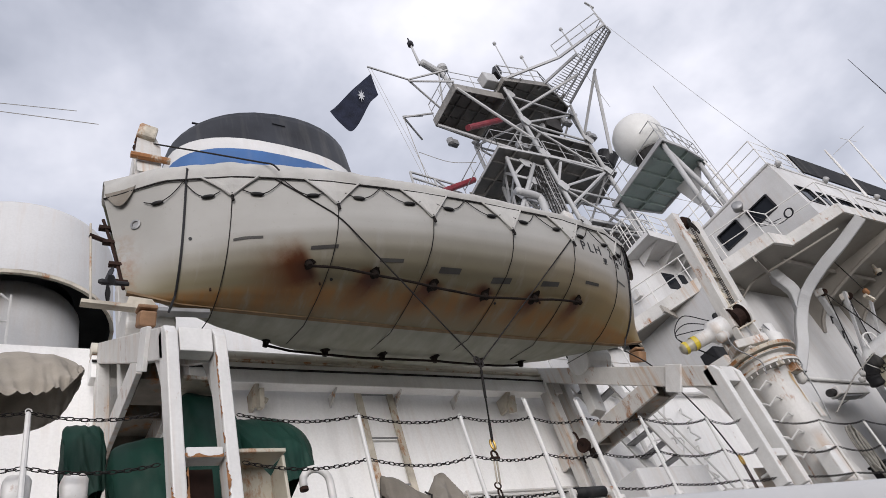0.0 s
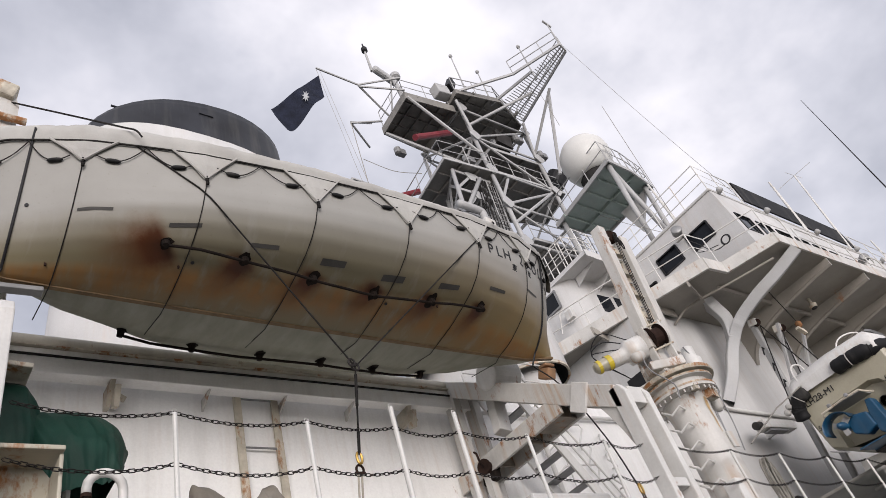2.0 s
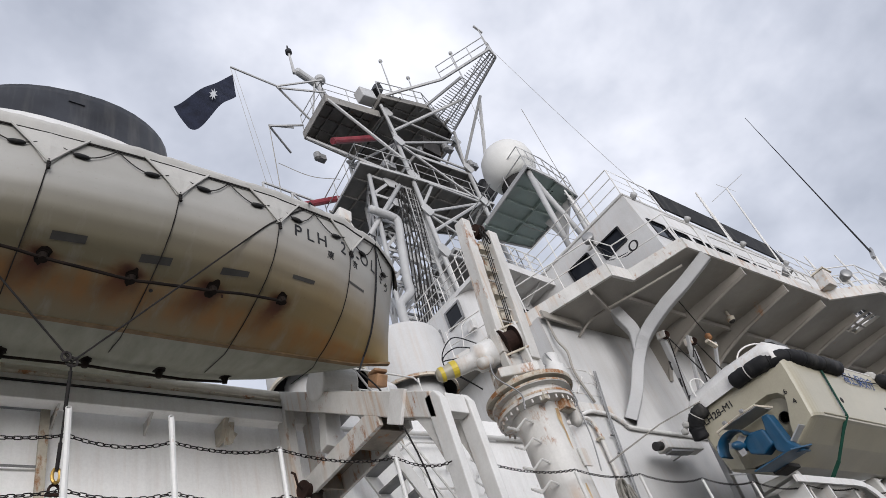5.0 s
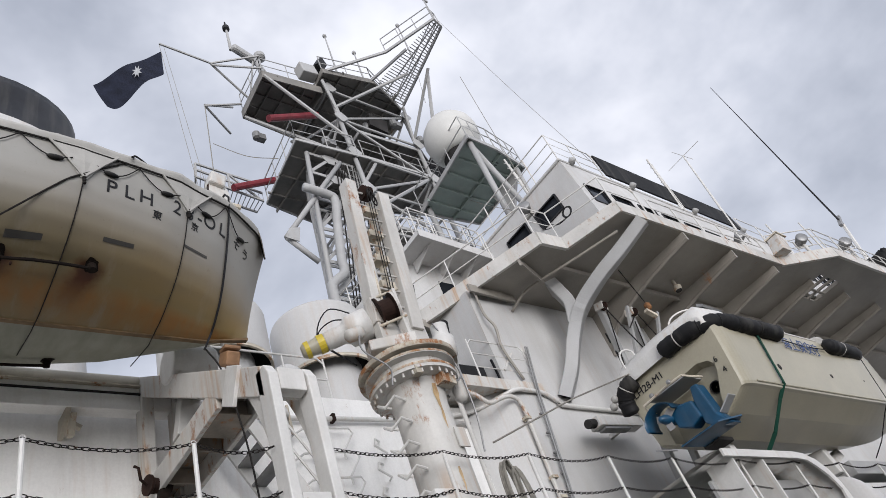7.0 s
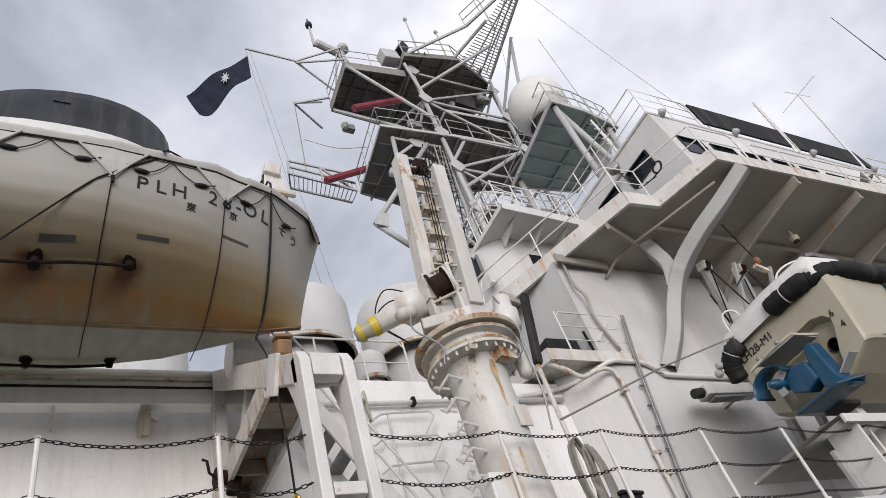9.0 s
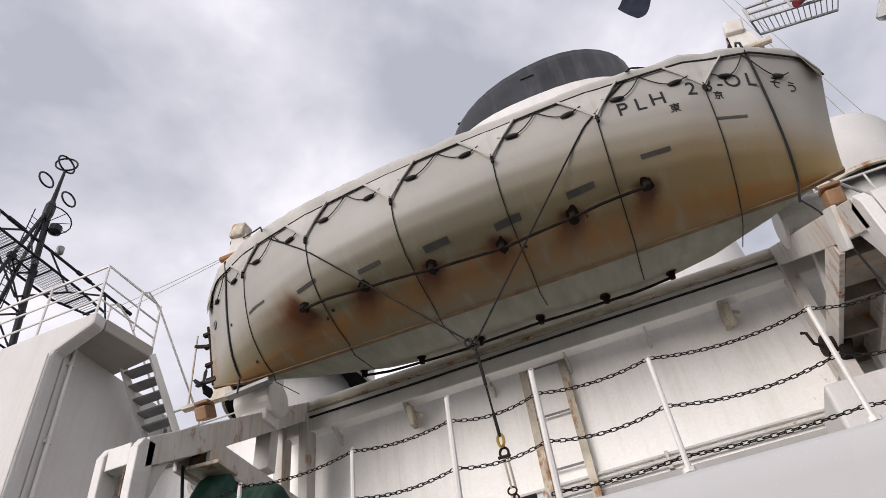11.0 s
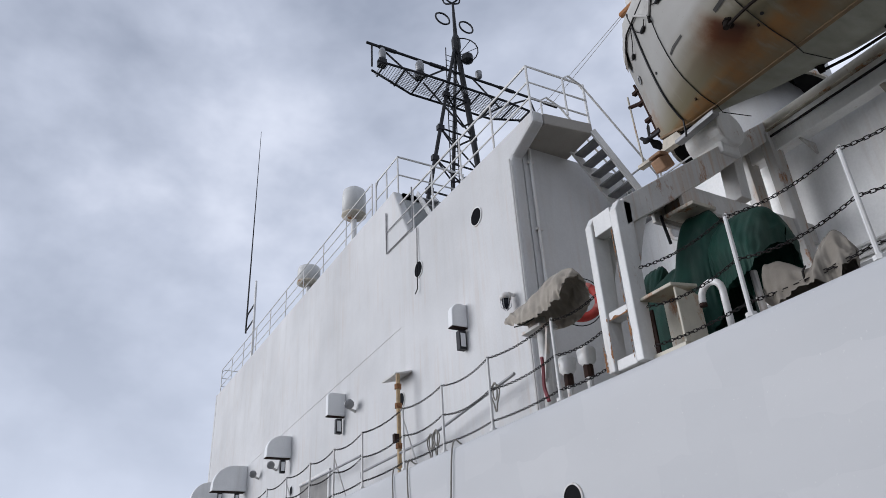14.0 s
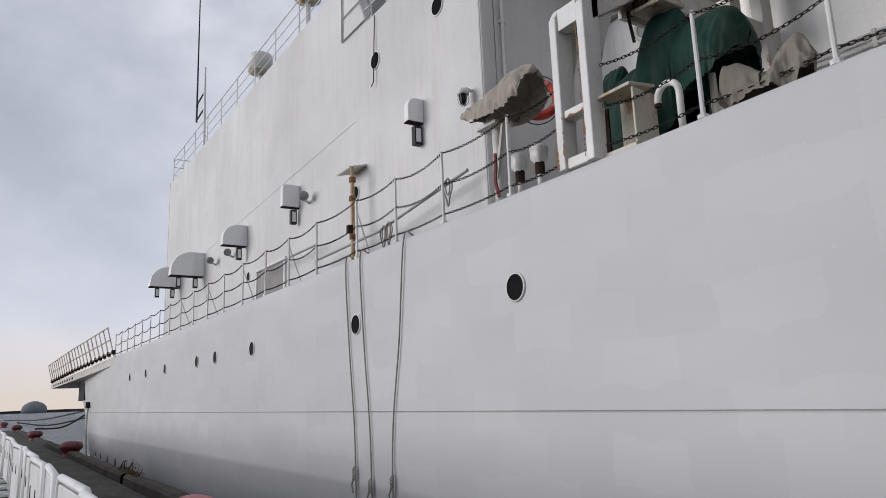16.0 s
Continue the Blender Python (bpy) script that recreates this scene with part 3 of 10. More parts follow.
for i, (x0, x1) in enumerate(((-64, -40), (-39.7, -22), (-21.8, -9.5), (-9.2, 3), (3.2, 16), (16.2, 40), (40.2, 90))):
    b = B()
    n = max(6, int((x1 - x0) / 1.2))
    rows = []
    for k in range(n + 1):
        x = x0 + (x1 - x0) * k / n
        w = 0.03 * noise.noise(Vector((x * 1.3, 0, 2)))
        rows.append([(x, 2.06, -0.6), (x, 2.06 + w, 0.14 + w), (x, 2.12, 0.19 + w), (x, 2.33 + w, 0.18 + w), (x, 2.38, 0.1), (x, 2.38, -0.6)])
    sheet(b, rows)
    tagged(part("quay_kerb", b, "timber", None, "", False), "dark weathered quay kerb with crumbled edge", "kerb", "quay kerbs", "structure")
b = B()
rows = []
for k in range(90):
    x = -1500 - 0
    y = -700 + k * 26
    h = 2.5 + 4 * abs(noise.noise(Vector((k * 0.17, 1, 0)))) + 1.5 * noise.noise(Vector((k * 0.9, 5, 0)))
    rows.append([(x, y, -3), (x, y, h), (x - 60, y, h), (x - 60, y, -3)])
sheet(b, rows)
struct("backdrop", b, "land", "dark low far shore beyond the harbour", "far shore")
dome_building = thing("dome_building", (-1450, 85, -2.2), "grey domed hall on the far shore", "building")
part("dome", lathe(B(), (-1450, 85, 0), [(20, -3), (20, 4), (18.5, 9), (15, 13), (9, 16.5), (4, 18), (1, 18.3)], 20), "far_grey", dome_building, "", True)
far_hall = thing("far_building", (-1450, -38, -2.2), "pale boxy building on the far shore", "building")
part("wall", box(B(), (-1450, -38, 6), (20, 26, 17)), "far_grey", far_hall)
part("roof", box(B(), (-1450, -38, 15.2), (21, 28, 1.4)), "far_grey", far_hall)

# ---- ship's hull ----


def hull_half(x):
    """How far the ship's side is set in from its flat middle run, at the deck and at the waterline."""
    s = max(0.0, (-x - 27.0) / 15.0)
    f = max(0.0, (x - 34.0) / 30.0)
    e = max(0.0, (-x - 41.0) / 6.0)
    return 0.22 * s ** 2 + 5.0 * f ** 2, 0.7 * s ** 1.6 + 1.1 * e ** 1.5 + 6.5 * f ** 1.7


b = B()
xs = [-47.3, -47, -46, -45, -44, -43, -42, -41, -39.5, -38, -36, -34, -32, -30, -27] + [-27 + 3 * k for k in range(1, 30)] + [62, 66]
rows = []
for x in xs:
    top, low = hull_half(x)
    if x < -47.1:
        top, low = 0.9, 2.9
    y = HULL_Y
    ring = [(x, 20, DECK_Z), (x, y + top + 0.20, DECK_Z), (x, y + top + 0.10, DECK_Z - 0.006), (x, y + top + 0.03, DECK_Z - 0.03), (x, y + top + 0.006, DECK_Z - 0.08),
            (x, y + top, DECK_Z - 0.26)]
    for z in (3.0, 2.2, 1.342, 1.328, 1.314):
        k = (DECK_Z - z) / 5.0
        ring.append((x, y + top + (low - top) * k ** 1.5 + (0.022 if 1.32 < z < 1.33 else 0.0), z))
    for z in (0.6, -0.3, -1.2, -2.0, -2.9):
        k = (DECK_Z - z) / 5.0
        d = max(0, 0.6 - z)
        ring.append((x, y + top + (low - top) * k ** 1.5 + 0.025 * d ** 2, z))
    rows.append(ring)
sheet(b, rows)
for f in b.faces:
    f.smooth = f.calc_center_median().z > DECK_Z - 0.3
ship_hull = struct("ship_hull", b, "hull", "white-painted steel ship's side with rounded deck edge", "ship hull")
b = B()
box(b, (-47.3, 12.9, 1.2), (0.1, 12.6, 5.2))
part("transom", b, "hull", ship_hull)


def porthole(x, y, z, r, depth, n=22):
    """A round light: rim ring, dark recess and glass."""
    p = thing("porthole", (x, y, z), "round porthole with steel rim and dark glass", "porthole", "portholes")
    part("rim", lathe(B(), (x, y, z), [(r, 0.02), (r * 1.13, 0.02), (r * 1.15, 0.010), (r * 1.15, -0.01)], n, (0, -1, 0), False), "white_post", p, "", True)
    part("recess", lathe(B(), (x, y, z), [(r, 0.02), (r * 0.97, 0.008)], n, (0, -1, 0), False), "dark", p)
    part("glass", lathe(B(), (x, y, z), [(r * 0.98, 0.010), (0.001, 0.010)], n, (0, -1, 0), False), "port_glass", p)
    return p


for x in (0.79, -3.46, -8.87, -11.9, -13.8, -17.96, -21.2, -24.5):
    porthole(x, HULL_Y + hull_half(x)[0], 2.75, 0.155, 0.1)
for x, z in ((-2.6, 8.49), (-5.04, 8.48)):
    porthole(x, 5.9, z, 0.175, 0.1)
porthole(-6.05, 5.9, 5.85, 0.15, 0.1)
porthole(-13.3, 5.9, 5.2, 0.13, 0.1)
porthole(-17.8, 5.9, 5.2, 0.13, 0.1)

# ---- after deckhouse ----
ZT = 11.21
b = B()
prism(b, [(-24.7, DECK_Z - 0.02), (-1.28, DECK_Z - 0.02), (-1.28, 9.05), (-0.55, 9.36), (-0.55, 9.60), (-5.35, 9.60), (-5.5, 9.66), (-6.25, ZT), (-24.7, ZT)], "y", 5.9, 6.15)
struct("wall_after", b, "white", "white-painted steel side wall of the after deckhouse", "wall", False, 0.05)
struct("wall_nook", prism(B(), [(6.15, DECK_Z), (8.6, DECK_Z), (8.6, 9.36), (6.15, 9.36)], "x", -1.5, -1.28), "white", "white steel end wall of the deckhouse nook", "wall")
b = B()
prism(b, [(-24.7, 6.15), (-1.5, 6.15), (-1.5, 18), (-24.7, 18)], "z", 9.2, 9.36)
prism(b, [(-24.7, 6.15), (-6.2, 6.15), (-6.2, 18), (-24.7, 18)], "z", ZT - 0.2, ZT - 0.02)
prism(b, [(6.15, 9.36), (18, 9.36), (18, ZT - 0.02), (6.15, ZT - 0.02)], "x", -6.3, -6.2)
struct("roof_after", b, "deck", "grey deck on top of the after deckhouse", "deck")
b = B()
prism(b, [(-1.5, 6.15), (-0.55, 6.15), (-0.42, 7.15), (-1.28, 7.22), (-1.5, 7.22)], "z", 9.36, 9.598)
struct("roof_overhang", b, "soffit", "white overhanging landing with rust spots above the nook", "landing", False, 0.02)
b = B()
prism(b, [(5.9, DECK_Z), (18, DECK_Z), (18, ZT), (5.9, ZT)], "x", -24.9, -24.7)
struct("wall_after_end", b, "white", "white end wall of the deckhouse facing the flight deck", "wall")

# ---- middle deckhouse, behind the lifeboat ----
MID_Y, MID_Z = 8.45, 8.27
b = B()
prism(b, [(-1.28, DECK_Z), (16.2, DECK_Z), (16.2, MID_Z), (-1.28, MID_Z)], "y", MID_Y, MID_Y + 0.2)
# unseen pale sheet added on the deck to bounce light up the wall
struct("boat_deck_reflector", prism(B(), [(-1.27, HULL_Y + 0.3), (14.68, HULL_Y + 0.3), (14.68, MID_Y - 0.002), (-1.27, MID_Y - 0.002)], "z", DECK_Z + 0.004, DECK_Z + 0.02), "deck_bounce", "unseen pale grey deck sheet under the lifeboat, added to reflect light upward", "deck")
struct("wall_middle", b, "wall_white", "white steel wall of the middle deckhouse, uneven plates", "wall")
struct("roof_middle", prism(B(), [(-1.28, MID_Y + 0.2), (17.0, MID_Y + 0.2), (17.0, 18), (-1.28, 18)], "z", MID_Z - 0.14, MID_Z - 0.01), "deck", "grey boat deck above the middle deckhouse", "deck")
b = B()
for z, r in ((5.60, 0.026), (5.68, 0.018), (5.75, 0.018)):
    tube(b, [(-1.0, MID_Y - 0.05, z), (2.2, MID_Y - 0.05, z + 0.012), (5.0, MID_Y - 0.05, z - 0.01), (8.0, MID_Y - 0.05, z + 0.008), (10.0, MID_Y - 0.05, z)], r)
struct("wall_pipes", b, "white_post", "white-painted pipes along the foot of the wall", "pipe")
struct("wall_coaming", prism(B(), [(-1.0, DECK_Z + 0.02), (9.3, DECK_Z + 0.02), (9.3, 5.54), (-1.0, 5.54)], "y", MID_Y - 0.035, MID_Y - 0.003), "platform_grey", "dull grey coaming plate along the foot of the white wall", "coaming", False, 0.01)
for x in (1.4, 3.4, 5.2, 7.3):
    struct("pipe_clip", box(B(), (x, MID_Y - 0.045, 5.67), (0.05, 0.07, 0.24)), "white_rust", "small rusty clip holding the wall pipes", "clip")
# raised machinery casing forward of the davit
b = B()
prism(b, [(9.35, DECK_Z), (14.6, DECK_Z), (14.6, 4.75), (9.35, 4.75)], "y", 7.2, MID_Y)
prism(b, [(8.95, DECK_Z), (10.6, DECK_Z), (10.6, 5.06), (8.95, 5.06)], "y", 6.32, 7.19)
struct("casing", b, "white", "low white steel casing against the deckhouse", "casing", False, 0.04)

# ---- bridge house ----
WX1, WZ = 27.4, 11.0
YW = 7.80
DK = 8.50
b = B()
prism(b, [(17.0, DECK_Z), (46, DECK_Z), (46, WZ + 0.1), (17.0, WZ + 0.1)], "y", YW, YW + 0.2)
prism(b, [(YW + 0.2, DK), (18, DK), (18, WZ + 0.1), (YW + 0.2, WZ + 0.1)], "x", 17.0, 17.2)
struct("wall_bridge_side", b, "white", "white steel side wall below the bridge", "wall")
# slanting wall where the deckhouse widens, with the deck corner jutting out over it
b = B()
prism(b, [(16.2, MID_Y + 0.002), (17.0, YW), (17.0, YW + 0.2), (16.2, MID_Y + 0.25)], "z", DECK_Z, DK - 0.12)
struct("wall_slant", b, "white", "white slanting wall where the deckhouse widens", "wall")
b = B()
prism(b, [(15.67, 7.74), (18.05, 7.76), (18.05, YW + 0.0), (17.0, YW + 0.0), (17.0, 9.4), (15.2, 9.4)], "z", DK - 0.12, DK + 0.02)
prism(b, [(15.64, 7.71), (18.08, 7.73), (18.08, 7.76), (15.69, 7.745), (15.24, 9.4), (15.18, 9.4)], "z", DK - 0.20, DK + 0.06)
struct("deck_corner", b, "white_rust", "white deck corner with a rusty edge below the bridge wing", "deck")
# unseen dark sheet added over the deck to cut bounce onto the wing's underside
b = B()
prism(b, [(14.7, HULL_Y + 0.32), (33, HULL_Y + 0.32), (40, HULL_Y + 0.7), (40, YW), (14.7, YW)], "z", DECK_Z + 0.004, DECK_Z + 0.02)
struct("foredeck_damper", b, "foredeck_damper", "unseen dark grey-green deck sheet, added to dim bounce light under the bridge wing", "deck")
# wing deck, with its fascia
WING = [(16.14, 10.42), (17.85, 5.92), (18.70, 5.88), (19.21, 4.47), (WX1 - 0.8, 4.31), (28.5, 3.36), (46, 2.9)]
b = B()
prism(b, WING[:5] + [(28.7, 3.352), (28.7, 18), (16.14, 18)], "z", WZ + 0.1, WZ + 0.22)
bridge_deck = struct("bridge_deck", b, "soffit", "dirty white underside of the bridge wing deck, shade in its colour, with an open hatch", "deck")
b = B()
prism(b, [(28.7, 3.352), (30.1, 3.318), (30.1, 4.15), (28.7, 4.15)], "z", WZ + 0.1, WZ + 0.22)
prism(b, [(28.7, 5.10), (30.1, 5.10), (30.1, 18), (28.7, 18)], "z", WZ + 0.1, WZ + 0.22)
prism(b, [(30.1, 3.318), WING[-1], (46, 18), (30.1, 18)], "z", WZ + 0.1, WZ + 0.22)
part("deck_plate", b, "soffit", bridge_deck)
for x in (29.15, 29.6):
    part("hatch_bar", box(B(), (x, 4.62, WZ + 0.12), (0.10, 0.98, 0.06)), "soffit", bridge_deck)
part("hatch_bar", box(B(), (29.4, 4.75, WZ + 0.13), (1.42, 0.08, 0.05)), "soffit", bridge_deck)
b = B()
for (p, q), (h0, h1) in zip(zip(WING, WING[1:]), ((0.42, 0.38), (0.38, 0.36), (0.36, 0.34), (0.34, 0.34), (0.36, 0.36), (0.36, 0.36))):
    d = Vector((q[0] - p[0], q[1] - p[1], 0)).normalized()
    s = Vector((-d.y, d.x, 0)) * 0.04
    v = []
    for k in (-1, 1):
        for (x, y), h in ((p, h0), (q, h1)):
            v.append([b.verts.new((x + k * s.x, y + k * s.y, z)) for z in (WZ + 0.45 - h, WZ + 0.45)])
    (a0, a1), (c0, c1), (e0, e1), (g0, g1) = v
    for f in ((a0, c0, c1, a1), (e0, e1, g1, g0), (a0, a1, e1, e0), (c0, g0, g1, c1), (a1, c1, g1, e1), (a0, e0, g0, c0)):
        b.faces.new(f)
struct("bridge_fascia", b, "white_rust", "white rust-spotted fascia round the bridge wing", "fascia")
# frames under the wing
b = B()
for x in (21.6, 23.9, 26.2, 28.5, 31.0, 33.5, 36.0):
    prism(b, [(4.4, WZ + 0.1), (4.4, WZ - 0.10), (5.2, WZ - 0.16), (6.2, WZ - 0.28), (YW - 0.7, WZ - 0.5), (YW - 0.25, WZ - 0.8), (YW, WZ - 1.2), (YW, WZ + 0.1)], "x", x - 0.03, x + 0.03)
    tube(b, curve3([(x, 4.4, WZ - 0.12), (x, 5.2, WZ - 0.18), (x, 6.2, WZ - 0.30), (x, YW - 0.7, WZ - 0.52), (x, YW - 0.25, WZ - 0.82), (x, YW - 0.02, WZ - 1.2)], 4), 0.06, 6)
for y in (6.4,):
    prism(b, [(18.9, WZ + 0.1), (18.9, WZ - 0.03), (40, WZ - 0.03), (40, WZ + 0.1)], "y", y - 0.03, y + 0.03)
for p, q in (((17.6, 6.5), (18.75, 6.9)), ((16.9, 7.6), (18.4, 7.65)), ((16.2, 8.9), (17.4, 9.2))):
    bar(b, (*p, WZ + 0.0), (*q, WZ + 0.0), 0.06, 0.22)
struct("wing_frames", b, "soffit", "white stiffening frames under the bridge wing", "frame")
# Y-shaped strut
b = B()


def limb(pts, widths, thick):
    """A flat plated limb along the points, tapering by the widths, with flanges."""
    c = curve3(pts, 6)
    ws = np.interp(np.linspace(0, len(pts) - 1, len(c)), range(len(pts)), widths)
    rows = []
    for k, p in enumerate(c):
        d = (c[min(k + 1, len(c) - 1)] - c[max(k - 1, 0)]).normalized()
        side = d.cross(Vector((0.35, 0.25, 0.1)).cross(d).normalized()).normalized()
        out = side.cross(d).normalized()
        w = ws[k] / 2
        rows.append([p + side * w + out * thick, p + side * w - out * thick, p - side * w - out * thick, p - side * w + out * thick, p + side * w + out * thick])
    sheet(b, rows)


limb([(18.68, YW + 0.02, 8.25), (18.95, 7.46, 8.85), (19.15, 7.15, 9.5), (19.3, 6.70, 10.05), (19.45, 5.95, 10.42), (19.65, 5.2, 10.68), (19.9, 4.42, 11.02)], (0.46, 0.50, 0.56, 0.66, 0.46, 0.36, 0.30), 0.15)
limb([(19.2, 6.98, 9.75), (19.26, 6.86, 10.3), (19.3, 6.95, 10.75), (19.3, 7.05, 11.1)], (0.60, 0.42, 0.44, 0.66), 0.145)
strut = tagged(part("wing_strut", b, "mast_white", None, "", False, 0.03), "white steel Y-shaped strut under the bridge wing", "strut", "", "structure")

# wheelhouse
HX, HY, HT = 19.45, 4.97, 14.20
HXR, HYR = HX + 0.36, HY + 0.34
b = B()


def lean(bm):
    """The wheelhouse walls lean inwards towards the roof."""
    for v in bm.verts:
        k = max(0.0, v.co.z - WZ - 0.2) * 0.1303
        v.co.x, v.co.y = v.co.x + k, v.co.y + k * 0.9
    return bm


def wall_with_holes(b, axis, at, thick, u0, u1, z0, z1, holes):
    """A wall across the axis from u0 to u1, built as the strips round its openings (u0, u1, z0, z1)."""
    us = sorted({u0, u1, *[h[0] for h in holes], *[h[1] for h in holes]})
    for a, c in zip(us, us[1:]):
        zs = sorted((h[2], h[3]) for h in holes if h[0] <= a + 1e-6 and h[1] >= c - 1e-6)
        z = z0
        for lo, hi in zs + [(z1, z1)]:
            if lo - z > 1e-6:
                if axis == "x":
                    box(b, (at, (a + c) / 2, (z + lo) / 2), (thick, c - a, lo - z))
                else:
                    box(b, ((a + c) / 2, at, (z + lo) / 2), (c - a, thick, lo - z))
            z = hi
    return b


aft_wins = [(6.86, 7.66, 12.90, 13.56), (5.66, 6.46, 12.84, 13.46), (8.05, 8.5, 12.4, 13.0)]
wall_with_holes(b, "x", HX + 0.06, 0.12, HY + 0.12, 12.5, WZ + 0.2, HT, aft_wins)
struct("wall_wheelhouse_aft", lean(b), "white", "white after wall of the wheelhouse with square windows", "wall")
side_wins = [(19.75 + 1.15 * k, 19.75 + 1.15 * k + 0.82, 12.42, 13.18) for k in range(16)]
b = B()
wall_with_holes(b, "y", HY + 0.06, 0.12, HX, 40.0, WZ + 0.2, HT, side_wins)
struct("wall_wheelhouse_side", lean(b), "white", "white side wall of the wheelhouse with a row of windows", "wall")
struct("roof_wheelhouse", prism(B(), [(HXR - 0.02, HYR - 0.02), (40.1, HYR - 0.02), (40.1, 16), (HXR - 0.02, 16)], "z", HT, HT + 0.10), "white", "white wheelhouse roof", "roof", False, 0.04)
n_win = 0
for y0, y1, z0, z1 in aft_wins:
    n_win += 1
    w = tagged(part("window_%d" % n_win, lean(prism(B(), [(y0, z0), (y1, z0), (y1, z1), (y0, z1)], "x", HX + 0.03, HX + 0.05)), "glass"), "square wheelhouse window with dark glass and black gasket", "window", "", "structure")
    b = B()
    for p, q in (((y0, z0), (y1, z0)), ((y1, z0), (y1, z1)), ((y1, z1), (y0, z1)), ((y0, z1), (y0, z0))):
        bar(b, (HX - 0.01, *p), (HX - 0.01, *q), 0.05, 0.05, (1, 0, 0))
    part("window_frame", lean(b), "black", w)
for x0, x1, z0, z1 in side_wins:
    n_win += 1
    w = tagged(part("window_%d" % n_win, lean(prism(B(), [(x0, z0), (x1, z0), (x1, z1), (x0, z1)], "y", HY + 0.03, HY + 0.05)), "glass"), "wheelhouse side window with dark glass", "window", "", "structure")
    b = B()
    for p, q in (((x0, z0), (x1, z0)), ((x1, z0), (x1, z1)), ((x1, z1), (x0, z1)), ((x0, z1), (x0, z0))):
        bar(b, (p[0], HY - 0.005, p[1]), (q[0], HY - 0.005, q[1]), 0.04, 0.04, (0, 1, 0))
    part("window_frame", lean(b), "black", w)
# house on the wing deck abaft the wheelhouse: rounded corner, signal deck over it
AX, AY, AR, SZ = 16.95, 9.45, 0.85, 13.62
foot = [(AX, 18.0), (AX, AY + AR)] + [(AX + AR - AR * math.cos(a), AY + AR - AR * math.sin(a)) for a in np.linspace(0.12, math.pi / 2, 12)] + [(HX + 0.02, AY)]
b = B()
sheet(b, [[(x, y, z) for x, y in foot] for z in (WZ + 0.2, SZ)] + [[(x + (0.12 if i else 0.1), y + 0.12, z) for i, (x, y) in enumerate(foot)] for z in (SZ, WZ + 0.2)])
struct("wall_signal_house", b, "white", "white rounded wall of the house abaft the wheelhouse", "wall", True)
for y0, z0, hy, hz in ((10.30, 13.12, 0.56, 0.52), (11.25, 12.92, 0.40, 0.34)):
    sig_win = thing("signal_window", (AX, y0, z0), "small rounded window with grey glass in the white wall", "window", "", "structure")
    part("pane", box(B(), (AX - 0.006, y0, z0), (0.02, hy, hz)), "glass", sig_win, "", False, 0.008)
    for dy, dz, sy, sz in ((-hy / 2 - 0.03, 0, 0.06, hz + 0.12), (hy / 2 + 0.03, 0, 0.06, hz + 0.12), (0, -hz / 2 - 0.03, hy, 0.06), (0, hz / 2 + 0.03, hy, 0.06)):
        part("frame", box(B(), (AX - 0.015, y0 + dy, z0 + dz), (0.05, sy, sz)), "steel", sig_win)
for x0, x1, z0, z1 in ((18.15, 18.75, 12.45, 13.10), (18.95, 19.3, 12.75, 13.15)):
    w = tagged(part("window_house", prism(B(), [(x0, z0), (x1, z0), (x1, z1), (x0, z1)], "y", AY - 0.02, AY + 0.02), "glass", None, "", False, 0.01), "dark window in the side of the after house", "window", "", "structure")
b = B()
prism(b, [(16.98, 8.45), (19.9, 8.62), (19.9, 18), (16.98, 18)], "z", SZ, SZ + 0.14)
prism(b, [(16.95, 8.40), (19.9, 8.57), (19.9, 8.61), (17.0, 8.44)], "z", SZ - 0.10, SZ + 0.16)
struct("signal_deck", b, "white", "white signal deck abaft the wheelhouse", "deck")
for x in (17.5, 18.4, 19.2):
    struct("deck_bracket", prism(B(), [(8.6, SZ), (AY, SZ), (AY, SZ - 0.35)], "x", x - 0.015, x + 0.015), "white", "thin white bracket under the signal deck", "bracket")
wl_ = thing("wall_locker", (AX, 9.75, 12.35), "small white electrical box on the house wall", "box")
part("box", box(B(), (AX - 0.08, 9.78, 12.32), (0.16, 0.26, 0.30)), "white_post", wl_, "", False, 0.015)
part("stay", tube(B(), [(AX - 0.1, 10.3, 12.0), (AX - 0.12, 10.1, 12.55), (AX - 0.02, 9.9, 12.7)], 0.018, 6), "white_post", wl_)

# ---- lifeboat ----
# it hangs a little askew: the stern lies further inboard and higher than the bow
boat_x = [1.40, 2.0, 2.78, 4.0, 5.3, 6.6, 7.86, 9.0, 9.8, 10.4, 10.68]
boat_h = [0.05, 0.62, 1.04, 1.38, 1.54, 1.57, 1.51, 1.29, 0.95, 0.49, 0.05]
SEC_F = [0, 0.16, 0.34, 0.54, 0.73, 0.86, 0.94, 0.99, 1.0, 0.985]
SEC_Z = [0, 0.012, 0.04, 0.10, 0.17, 0.27, 0.39, 0.54, 0.75, 1.0]


def boat_mid(x):
    """The boat's centre line."""
    return 6.02 + 0.035 * (10.2 - x)


def boat_lift(x):
    """How much higher the boat hangs there than at its bow."""
    return 0.033 * (10.2 - x)


